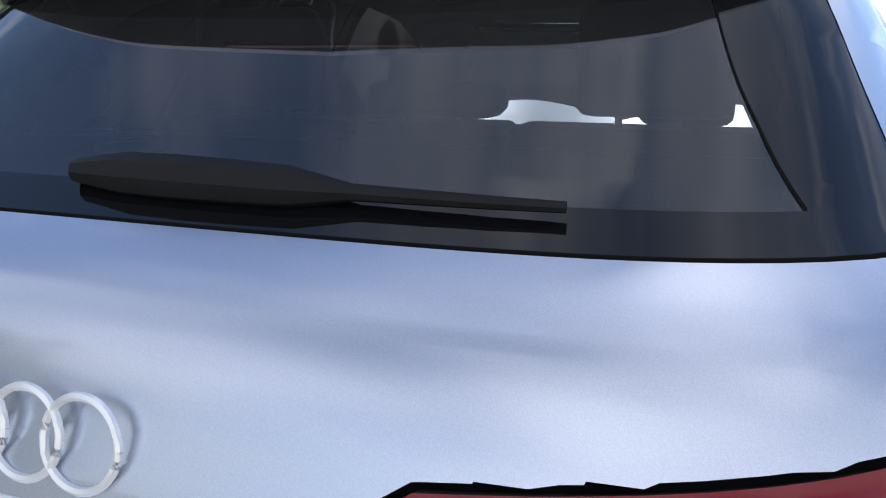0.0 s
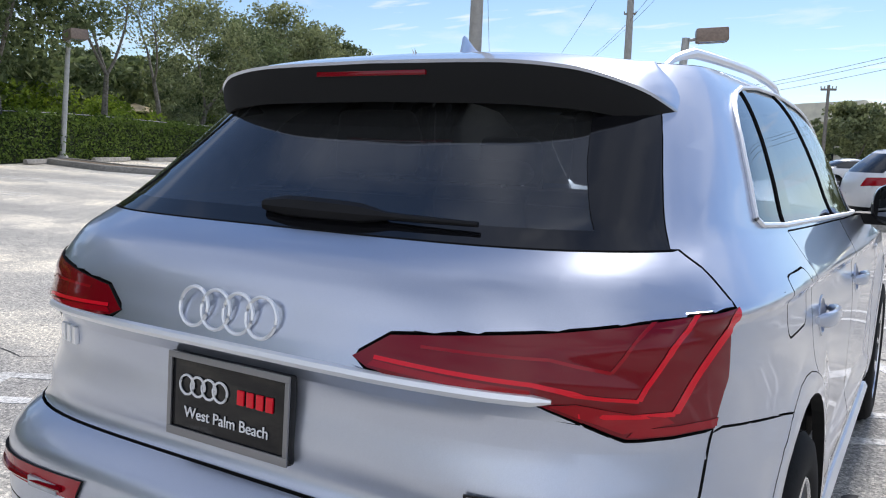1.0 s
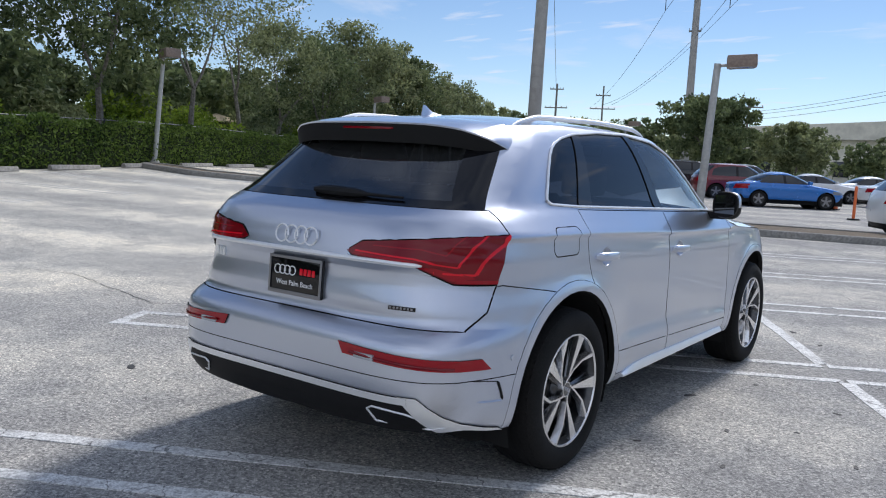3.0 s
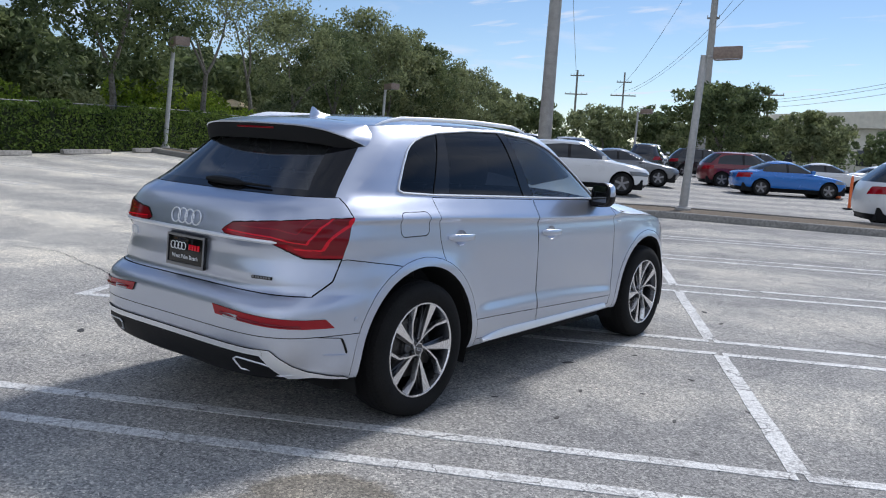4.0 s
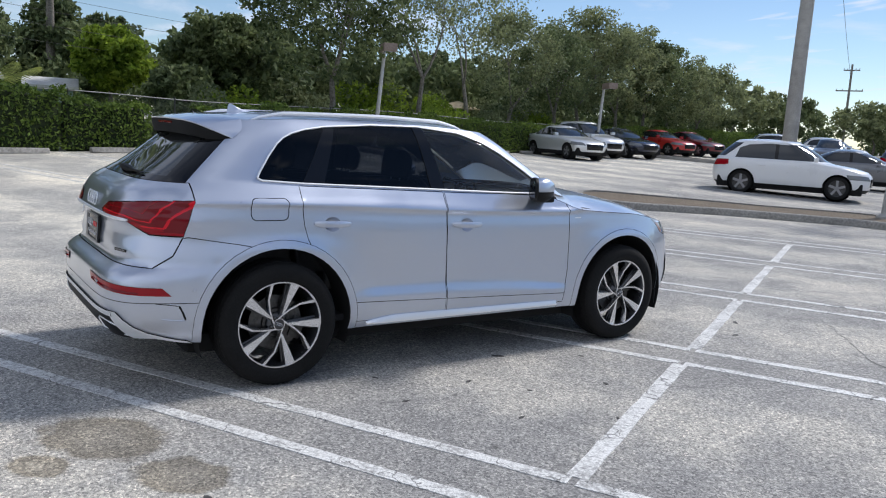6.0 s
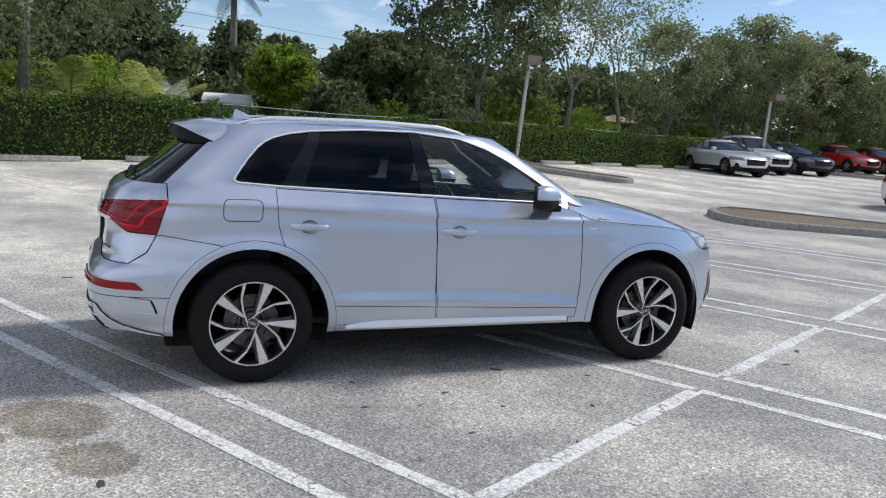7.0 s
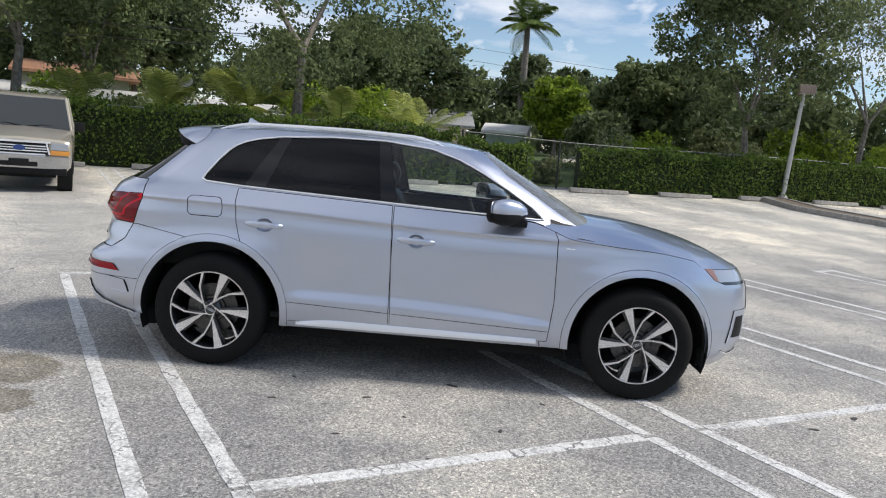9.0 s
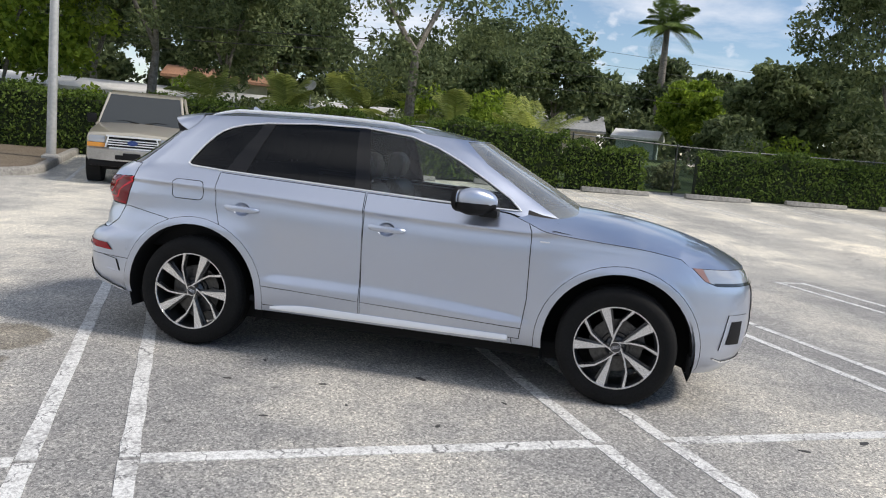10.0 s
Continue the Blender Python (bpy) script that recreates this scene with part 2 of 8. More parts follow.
def leaf_material(name, a, b, trans=0.35):
    m = Mat(name, a, 0.7)
    m.b.inputs["Specular IOR Level"].default_value = 0.25
    isl = m.island()
    c = m.ramp(isl, [(0.0, a), (0.55, b), (1.0, tuple(min(1, x * 1.3) for x in b))])
    c = m.mix(1.0, c, m.ramp(m.noise(0.75, 3), [(0.34, (0.72, 0.76, 0.74)), (0.66, (1.34, 1.27, 1.1))]), "MULTIPLY")
    m.color(c)
    tl = m.n.new("ShaderNodeBsdfTranslucent")
    m.l.new(c, tl.inputs[0])
    ms = m.n.new("ShaderNodeMixShader")
    ms.inputs[0].default_value = trans
    m.l.new(m.b.outputs[0], ms.inputs[1]); m.l.new(tl.outputs[0], ms.inputs[2])
    m.l.new(ms.outputs[0], m.n["Material Output"].inputs[0])
    return m.m


def machined_material():
    m = Mat("machined_aluminium", (0.82, 0.82, 0.83), 0.25, 1.0)
    m.rough(m.ramp(m.noise(300, 2, 0.5, (1, 1, 12)), [(0.3, (0.18,) * 3), (0.7, (0.34,) * 3)]))
    return m.m


M_ASPHALT = asphalt_material()
M_LINE = line_material()
M_SILVER = paint("silver_metallic_paint", (0.56, 0.605, 0.705), 0.88, 0.33)
M_BLACK_GLOSS = Mat("gloss_black_trim", (0.006, 0.006, 0.007), 0.04, 0, Specular_IOR_Level=0.4).m
M_BLACK = speckle("black_plastic", (0.008, 0.008, 0.009), (0.011, 0.011, 0.012), 350, 0.55, 0.25, 0.0008, Specular_IOR_Level=0.22)
M_LINER = Mat("black_wheel_liner", (0.006, 0.006, 0.006), 0.95).m
M_TYRE = speckle("tyre_rubber", (0.007, 0.007, 0.007), (0.012, 0.012, 0.012), 120, 0.85, 0.3, 0.001, Specular_IOR_Level=0.25)
M_CHROME = Mat("satin_aluminium_trim", (0.92, 0.93, 0.94), 0.45, 0.75).m
M_MACHINED = machined_material()
M_ALLOY = Mat("dull_grey_alloy", (0.28, 0.28, 0.29), 0.4, 0.8).m
M_TRUCKGLASS = Mat("dusty_truck_windscreen", (0.035, 0.04, 0.04), 0.06, 0, Coat_Weight=0.6).m
M_MIRROR = Mat("dark_mirror_glass", (0.16, 0.17, 0.18), 0.03, 1.0).m
M_RIM_DARK = paint("dark_grey_rim_paint", (0.03, 0.031, 0.034), 0.4, 0.3)
M_STEEL = speckle("brake_steel", (0.07, 0.068, 0.066), (0.12, 0.118, 0.115), 60, 0.4, 0.2, 0.001, 0.9)
M_GLASS = glass("clear_car_glass", (0.8, 0.85, 0.82), (0.86, 0.91, 0.89), 1.5, 0.012)
# windscreen: sun glare put in as a strong pale diffuse share
M_SCREEN = glass("hazed_windscreen_glass", (0.8, 0.85, 0.82), (0.74, 0.80, 0.77), 1.9, 0.17)
M_PRIVACY = glass("dark_privacy_glass", (0.02, 0.02, 0.025), (0.05, 0.054, 0.066), 1.37)
M_REARGLASS = glass("tinted_tailgate_glass", (0.02, 0.02, 0.025), (0.20, 0.21, 0.225), 1.7, 0.02)
M_BUMPER = speckle("dulled_chrome_bumper", (0.42, 0.42, 0.42), (0.50, 0.50, 0.50), 30, 0.32, 0.05, 0.001, 0.8)
M_FARGLASS = Mat("dark_parked_car_glass", (0.02, 0.024, 0.028), 0.05, 0, Coat_Weight=0.5).m
M_RED = Mat("red_lamp_lens", (0.32, 0.002, 0.010), 0.12, 0, Coat_Weight=0.25, Specular_IOR_Level=0.3).m
M_RED_DARK = Mat("deep_red_lamp_lens", (0.18, 0.001, 0.007), 0.12, 0, Coat_Weight=0.25, Specular_IOR_Level=0.3).m
M_RED_BRIGHT = Mat("bright_red_light_bar", (0.74, 0.005, 0.020), 0.2, 0, Coat_Weight=0.2, Specular_IOR_Level=0.3).m
M_AMBER = Mat("amber_lens", (0.34, 0.20, 0.17), 0.15, 0, Coat_Weight=0.6).m
M_FARLENS = Mat("grey_headlamp_lens", (0.20, 0.21, 0.22), 0.1, 0.2).m
M_TURN = Mat("amber_turn_lens", (0.72, 0.30, 0.05), 0.2, 0, Coat_Weight=0.4).m
M_LENS = Mat("clear_headlamp_lens", (0.42, 0.45, 0.49), 0.06, 0.3, Coat_Weight=1.0).m
M_SEAT = speckle("black_leather", (0.018, 0.018, 0.02), (0.03, 0.03, 0.032), 180, 0.5, 0.3, 0.001)
M_FABRIC = speckle("dark_carpet", (0.015, 0.016, 0.019), (0.03, 0.031, 0.034), 260, 0.95, 0.4, 0.002)
M_HEADLINER = speckle("pale_headliner", (0.55, 0.54, 0.51), (0.62, 0.61, 0.58), 220, 0.95, 0.2, 0.001)
M_CARD = speckle("brown_cardboard", (0.40, 0.25, 0.13), (0.46, 0.30, 0.17), 90, 0.85, 0.2, 0.001)
M_PAPER = speckle("off_white_paper", (0.72, 0.70, 0.63), (0.78, 0.76, 0.70), 60, 0.8, 0.15, 0.002)
M_FILM = Mat("crumpled_clear_plastic", (0.75, 0.8, 0.84), 0.12, 0, Transmission_Weight=0.75, IOR=1.25).m
M_CONCRETE = speckle("weathered_concrete", (0.33, 0.32, 0.30), (0.46, 0.45, 0.42), 30, 0.9, 0.5, 0.006)
M_KERB = speckle("stained_kerb_concrete", (0.20, 0.19, 0.175), (0.34, 0.33, 0.30), 22, 0.95, 0.6, 0.008)
M_SOIL = speckle("dry_mulch_soil", (0.10, 0.075, 0.05), (0.22, 0.18, 0.13), 25, 1.0, 0.8, 0.02)
M_GRASS = speckle("mown_grass", (0.05, 0.09, 0.025), (0.11, 0.16, 0.05), 18, 0.95, 0.8, 0.03)
M_POLE = speckle("galvanised_lamp_post", (0.42, 0.43, 0.42), (0.52, 0.52, 0.51), 14, 0.55, 0.15, 0.002, 0.3)
M_WOODPOLE = speckle("weathered_utility_timber", (0.17, 0.155, 0.135), (0.28, 0.26, 0.23), 16, 0.9, 0.5, 0.006)
M_LAMPHEAD = speckle("bronze_lamp_housing", (0.20, 0.15, 0.12), (0.27, 0.21, 0.17), 20, 0.5, 0.1, 0.001)
M_BARK = speckle("grey_brown_bark", (0.13, 0.115, 0.095), (0.27, 0.25, 0.215), 13, 0.95, 0.9, 0.02)
M_LEAF = leaf_material("oak_leaves", (0.115, 0.145, 0.076), (0.25, 0.285, 0.155))
M_LEAF_DARK = leaf_material("dark_leaves", (0.062, 0.092, 0.044), (0.155, 0.195, 0.095))
M_LEAF_LIME = leaf_material("lime_leaves", (0.10, 0.17, 0.02), (0.24, 0.33, 0.045), 0.45)
M_LEAF_HEDGE = leaf_material("clipped_hedge_leaves", (0.030, 0.062, 0.014), (0.115, 0.175, 0.038))
M_PALM = leaf_material("palm_fronds", (0.20, 0.27, 0.07), (0.42, 0.46, 0.15), 0.5)
M_ROYAL = leaf_material("royal_palm_fronds", (0.06, 0.11, 0.03), (0.14, 0.20, 0.06), 0.3)
# near-black green: the shade deep between hedge leaves is put into this colour
M_HEDGE_CORE = speckle("shaded_hedge_core", (0.012, 0.020, 0.006), (0.03, 0.044, 0.014), 8, 1.0, 0.8, 0.05)
M_WALL = speckle("pale_stucco", (0.55, 0.50, 0.40), (0.62, 0.58, 0.48), 30, 0.95, 0.3, 0.004)
M_CREAM = speckle("cream_painted_render", (0.74, 0.70, 0.58), (0.80, 0.76, 0.64), 12, 0.9, 0.2, 0.004)
M_SAND = speckle("sand_coloured_canvas", (0.62, 0.50, 0.32), (0.70, 0.58, 0.40), 40, 0.9, 0.2, 0.002)
M_WALL_GREEN = speckle("faded_green_siding", (0.28, 0.38, 0.33), (0.34, 0.43, 0.38), 20, 0.9, 0.3, 0.004)
M_ROOF = speckle("white_flat_roof", (0.62, 0.62, 0.60), (0.74, 0.73, 0.70), 12, 0.7, 0.3, 0.006)
M_ROOF_GREY = speckle("grey_shingle_roof", (0.30, 0.31, 0.32), (0.42, 0.43, 0.43), 10, 0.85, 0.5, 0.01)
M_TERRACOTTA = speckle("red_brown_roof", (0.34, 0.17, 0.10), (0.45, 0.25, 0.16), 10, 0.9, 0.4, 0.01)
M_WIRE = Mat("black_cable", (0.03, 0.03, 0.03), 0.6).m
M_WHITE = Mat("white_marking", (0.8, 0.8, 0.8), 0.5).m
M_ORANGE = Mat("orange_plastic", (0.75, 0.16, 0.04), 0.5).m
M_FENCE = Mat("dark_fence_steel", (0.05, 0.055, 0.05), 0.5, 0.6).m

# ---- mesh helpers ----


def part(name, bm, mat, parent=None, label="", smooth=True, sharp=40):
    """Links a bmesh as one mesh object, under a thing or a part."""
    if isinstance(bm, bmesh.types.BMesh):
        me = bpy.data.meshes.new(name)
        bm.to_mesh(me)
        bm.free()
    else:
        me = bm
    if not me.materials:
        for x in mat if isinstance(mat, (list, tuple)) else [mat]:
            me.materials.append(x)
        if any(p.material_index for p in me.polygons):
            me.materials.append(M_LINER)
    if smooth:
        me.set_sharp_from_angle(angle=radians(sharp))
    ob = new(name, me)
    if parent:
        ob.parent = parent
    if label:
        ob["label"] = label
    return ob


def thing(name, m=None, label="", category="", group="", kind=""):
    ob = new(name)
    ob.empty_display_size = 0.1
    if m is not None:
        ob.matrix_basis = m
    return tagged(ob, label, category, group, kind)


def spline(keys):
    """Monotone smooth curve through (t, v) keys."""
    xs = np.array([k[0] for k in keys], float)
    ys = np.array([k[1] for k in keys], float)
    h = np.diff(xs)
    d = np.diff(ys) / h
    m = np.zeros(len(xs))
    m[0], m[-1] = d[0], d[-1]
    for i in range(1, len(xs) - 1):
        if d[i - 1] * d[i] > 0:
            a, b = 2 * h[i] + h[i - 1], h[i] + 2 * h[i - 1]
            m[i] = (a + b) / (a / d[i - 1] + b / d[i])
    X, Y, H, S = xs.tolist(), ys.tolist(), h.tolist(), m.tolist()

    def f(t):
        t = min(max(t, X[0]), X[-1])
        i = 0
        while i < len(H) - 1 and t > X[i + 1]:
            i += 1
        u = (t - X[i]) / H[i]
        return ((1 + 2 * u) * (1 - u) ** 2 * Y[i] + u * (1 - u) ** 2 * H[i] * S[i]
                + u * u * (3 - 2 * u) * Y[i + 1] + u * u * (u - 1) * H[i] * S[i + 1])

    return f


def smoothstep(a, b, x):
    t = min(1, max(0, (x - a) / (b - a)))
    return t * t * (3 - 2 * t)


def box(bm, x0, y0, z0, x1, y1, z1, bevel=0.0, m=None, seg=2):
    r = bmesh.ops.create_cube(bm, size=1)
    vs = r["verts"]
    for v in vs:
        v.co = Vector(((x0 + x1) / 2 + v.co.x * (x1 - x0), (y0 + y1) / 2 + v.co.y * (y1 - y0), (z0 + z1) / 2 + v.co.z * (z1 - z0)))
    es = list({e for v in vs for e in v.link_edges})
    if bevel:
        res = bmesh.ops.bevel(bm, geom=es, offset=bevel, segments=seg, affect="EDGES", profile=0.7)
        vs = list({v for f in res["faces"] for v in f.verts} | {v for v in vs if v.is_valid})
    if m is not None:
        bmesh.ops.transform(bm, matrix=m, verts=[v for v in vs if v.is_valid])
    return bm


def tube(bm, pts, radii, seg=8, cap=True):
    """A tapered tube through points."""
    pts = [Vector(p) for p in pts]
    if isinstance(radii, (int, float)):
        radii = [radii] * len(pts)
    rings = []
    up = Vector((0, 0, 1))
    for i, p in enumerate(pts):
        d = (pts[min(i + 1, len(pts) - 1)] - pts[max(i - 1, 0)]).normalized()
        a = d.cross(up if abs(d.z) < 0.95 else Vector((1, 0, 0))).normalized()
        b = a.cross(d)
        rings.append([bm.verts.new(p + (a * math.cos(t) + b * math.sin(t)) * radii[i]) for t in [k * math.tau / seg for k in range(seg)]])
    for r, s in zip(rings, rings[1:]):
        for k in range(seg):
            bm.faces.new((r[k], r[(k + 1) % seg], s[(k + 1) % seg], s[k]))
    if cap:
        bm.faces.new(rings[0][::-1]); bm.faces.new(rings[-1])
    return bm


def lathe(bm, prof, seg=48, axis="x"):
    """Turns (along, radius) pairs round an axis."""
    rings = []
    for a, r in prof:
        ring = []
        for k in range(seg):
            t = k * math.tau / seg
            c, s = r * math.cos(t), r * math.sin(t)
            ring.append(bm.verts.new((a, c, s) if axis == "x" else (c, s, a)))
        rings.append(ring)
    for r, s in zip(rings, rings[1:]):
        for k in range(seg):
            bm.faces.new((r[k], r[(k + 1) % seg], s[(k + 1) % seg], s[k]))
    return bm


def prism(bm, poly, depth, m=None):
    """A flat outline (x, y) given depth along z."""
    lo = [bm.verts.new((x, y, 0)) for x, y in poly]
    hi = [bm.verts.new((x, y, depth)) for x, y in poly]
    bm.faces.new(lo[::-1]); bm.faces.new(hi)
    n = len(poly)
    for i in range(n):
        bm.faces.new((lo[i], lo[(i + 1) % n], hi[(i + 1) % n], hi[i]))
    if m is not None:
        bmesh.ops.transform(bm, matrix=m, verts=lo + hi)
    return bm


def fix(bm):
    bmesh.ops.recalc_face_normals(bm, faces=bm.faces)
    return bm


# polygons in space, cut by planes
def cut(faces, n, d):
    """Splits faces by the plane n.p = d: (those with n.p < d, the rest)."""
    ins, out = [], []
    nx, ny, nz = n
    for f in faces:
        ds = [p[0] * nx + p[1] * ny + p[2] * nz - d for p in f]
        if max(ds) <= 1e-7:
            ins.append(f)
        elif min(ds) >= -1e-7:
            out.append(f)
        else:
            a, b = [], []
            for i, p in enumerate(f):
                q = f[(i + 1) % len(f)]
                u, v = ds[i], ds[(i + 1) % len(f)]
                if u <= 0:
                    a.append(p)
                if u >= 0:
                    b.append(p)
                if u * v < 0:
                    t = u / (u - v)
                    c = (p[0] + (q[0] - p[0]) * t, p[1] + (q[1] - p[1]) * t, p[2] + (q[2] - p[2]) * t)
                    a.append(c); b.append(c)
            if len(a) > 2:
                ins.append(a)
            if len(b) > 2:
                out.append(b)
    return ins, out


def region(faces, poly, axis="x"):
    """Faces inside a convex outline seen along an axis ((y, z) for x, (x, z) for y, (x, y) for z), and the rest."""
    area = sum(p[0] * q[1] - q[0] * p[1] for p, q in zip(poly, poly[1:] + poly[:1]))
    if area < 0:
        poly = poly[::-1]
    rest = []
    for p, q in zip(poly, poly[1:] + poly[:1]):
        a, b = q[1] - p[1], -(q[0] - p[0])
        L = math.hypot(a, b)
        if L < 1e-9:
            continue
        a, b = a / L, b / L
        n = {"x": (0, a, b), "y": (a, 0, b), "z": (a, b, 0)}[axis]
        faces, out = cut(faces, n, a * p[0] + b * p[1])
        rest += out
    return faces, rest


def circle(cy, cz, r, n=44):
    return [(cy + r * math.cos(k * math.tau / n), cz + r * math.sin(k * math.tau / n)) for k in range(n)]


def mirror(faces):
    return [[(-p[0], p[1], p[2]) for p in f][::-1] for f in faces]


def weld(faces):
    """Faces whose edges also hold the corners that neighbours have on them."""
    cell = 0.025
    grid = {}
    for f in faces:
        for p in f:
            k = (round(p[0], 4), round(p[1], 4), round(p[2], 4))
            grid.setdefault((int(k[0] // cell), int(k[1] // cell), int(k[2] // cell)), set()).add(k)
    out = []
    for f in faces:
        g = []
        for i, p in enumerate(f):
            q = f[(i + 1) % len(f)]
            g.append(p)
            d = (q[0] - p[0], q[1] - p[1], q[2] - p[2])
            L2 = d[0] ** 2 + d[1] ** 2 + d[2] ** 2
            if L2 < 1e-6:
                continue
            lo = [int((min(p[c], q[c]) - 0.0006) // cell) for c in range(3)]
            hi = [int((max(p[c], q[c]) + 0.0006) // cell) for c in range(3)]
            mid = []
            for a in range(lo[0], hi[0] + 1):
                for b in range(lo[1], hi[1] + 1):
                    for c in range(lo[2], hi[2] + 1):
                        for k in grid.get((a, b, c), ()):
                            e = (k[0] - p[0], k[1] - p[1], k[2] - p[2])
                            t = (e[0] * d[0] + e[1] * d[1] + e[2] * d[2]) / L2
                            if t * t * L2 < 5e-7 or (1 - t) ** 2 * L2 < 5e-7 or not 0 < t < 1:
                                continue
                            if (e[0] - t * d[0]) ** 2 + (e[1] - t * d[1]) ** 2 + (e[2] - t * d[2]) ** 2 < 1.6e-7:
                                mid.append((t, k))
            for t, k in sorted(mid):
                g.append(k)
        out.append(g)
    return out


def sheet(faces, gap=0.0, rim=0.0, offset=0.0):
    """A bmesh of faces, welded; the border drawn back by gap and turned in by rim."""
    bm = bmesh.new()
    seen = {}
    for f in (weld(faces) if gap else faces):
        vs = []
        for p in f:
            k = (round(p[0], 4), round(p[1], 4), round(p[2], 4))
            if k not in seen:
                seen[k] = bm.verts.new(p)
            if not vs or (seen[k] is not vs[-1]):
                vs.append(seen[k])
        if vs[0] is vs[-1]:
            vs.pop()
        if len(vs) > 2 and len(set(vs)) == len(vs):
            try:
                bm.faces.new(vs)
            except ValueError:
                pass
    # close the cracks that single-sided cuts leave
    bmesh.ops.remove_doubles(bm, verts=bm.verts, dist=0.0006)
    bm.normal_update()
    if offset:
        for v, nrm in [(v, v.normal.copy()) for v in bm.verts]:
            v.co += nrm * offset
    if gap or rim:
        edges = [e for e in bm.edges if e.is_boundary and abs(e.verts[0].co.x) + abs(e.verts[1].co.x) > 1e-4]
        vs = {v for e in edges for v in e.verts}
        move = {}
        for v in vs:
            c = Vector()
            for f in v.link_faces:
                c += f.calc_center_median()
            d = c / max(1, len(v.link_faces)) - v.co
            nb = [e.other_vert(v).co for e in v.link_edges if e.is_boundary]
            if len(nb) == 2 and (nb[0] - nb[1]).length > 1e-5:
                t = (nb[0] - nb[1]).normalized()
                if abs((nb[0] - v.co).normalized().dot((nb[1] - v.co).normalized())) > 0.8:
                    d = d - t * d.dot(t)
                d = d - v.normal * d.dot(v.normal)
            if abs(v.co.x) < 1e-4:
                d.x = 0
            move[v] = d.normalized() * gap if d.length > 1e-6 else d
        nr = {v: v.normal.copy() for v in vs}
        for v, d in move.items():
            v.co += d
        if rim:
            r = bmesh.ops.extrude_edge_only(bm, edges=edges)
            old = {tuple(round(c, 5) for c in v.co): n for v, n in nr.items()}
            for v in [g for g in r["geom"] if isinstance(g, bmesh.types.BMVert)]:
                n = old.get(tuple(round(c, 5) for c in v.co))
                if n is not None:
                    v.co -= n * rim
            for f in [g for g in r["geom"] if isinstance(g, bmesh.types.BMFace)]:
                f.material_index = 1
    return bm

# ---- ground ----
ND = Vector((0.88, 0.475, 0)).normalized()   # along the stall lines
DD = Vector((-0.475, 0.88, 0)).normalized()  # along the row divider
Q1 = Vector((2.81, 0.50, 0))                 # first hairpin on the divider
PITCH = 2.79


def zg(x, y):
    """Height of the lot, which climbs towards the hedge."""
    s = smoothstep(12, 22, y)
    return 0.045 * min(30.0, max(0.0, -x - 7)) * (1 - 0.3 * s)


def lot(a, b, z=0.0):
    p = Q1 + ND * a + DD * b
    return Vector((p.x, p.y, zg(p.x, p.y) + z))


def ground_sheet():
    def axis(lo, hi, step, far):
        a = list(np.arange(lo, hi + 0.01, step))
        s, x = step, hi
        while x < far:
            s *= 1.5
            x += s
            a.append(x)
        s, x = step, lo
        while x > -far:
            s *= 1.5
            x -= s
            a.insert(0, x)
        return a

    xs, ys = axis(-40, 20, 1.0, 900), axis(-25, 60, 1.0, 900)
    bm = bmesh.new()
    g = [[bm.verts.new((x, y, zg(x, y))) for y in ys] for x in xs]
    for i in range(len(xs) - 1):
        for j in range(len(ys) - 1):
            bm.faces.new((g[i][j], g[i + 1][j], g[i + 1][j + 1], g[i][j + 1]))
    tagged(part("ground", bm, M_ASPHALT), "old sun-bleached grey asphalt of a car park", "ground", kind="structure")


ground_sheet()


def stripe(p, q, w=0.1, parent=None):
    """One painted line, 3 mm thick, laid on the ground."""
    p, q = Vector(p), Vector(q)
    d = (q - p)
    n = max(2, int(d.length / 0.16))
    side = Vector((-d.y, d.x, 0)).normalized() * w / 2
    bm = bmesh.new()
    rows = []
    for i in range(n + 1):
        c = p + d * i / n
        j1, j2 = random.uniform(-0.0045, 0.0045), random.uniform(-0.0045, 0.0045)
        row = []
        for s, h, j in ((1, -0.004, j1), (1, 0.004, j1), (-1, 0.004, j2), (-1, -0.004, j2)):
            v = c + side * s * (1 + j / w * 2)
            row.append(bm.verts.new((v.x, v.y, zg(v.x, v.y) + h)))
        rows.append(row)
    for a, b in zip(rows, rows[1:]):
        for k in range(3):
            bm.faces.new((a[k], a[k + 1], b[k + 1], b[k]))
    bm.faces.new(rows[0]); bm.faces.new(rows[-1][::-1])
    return part("painted_line", fix(bm), M_LINE, parent, smooth=False)


def marking(name, segs, label):
    t = thing(name, None, label, "road marking", kind="structure")
    for p, q, w in segs:
        stripe(p, q, w, t)
    return t


for k in range(-2, 5):
    b = k * PITCH
    segs = []
    for s in (-0.21, 0.21):
        segs.append((lot(0.02, b + s), lot(5.2, b + s), 0.088))
        segs.append((lot(-0.02, b + s), lot(-5.25, b + s), 0.088))
    segs.append((lot(-5.3, b - 0.26), lot(-5.3, b + 0.26), 0.1))
    segs.append((lot(5.25, b - 0.26), lot(5.25, b + 0.26), 0.1))
    tagged(marking("stall_marking", segs, "worn white double line between two parking stalls"), group="stall markings")
segs = [(lot(0, k * PITCH + 0.26), lot(0, (k + 1) * PITCH - 0.26), 0.1) for k in range(-2, 4)]
marking("row_divider_marking", segs, "worn white line dividing two rows of stalls")

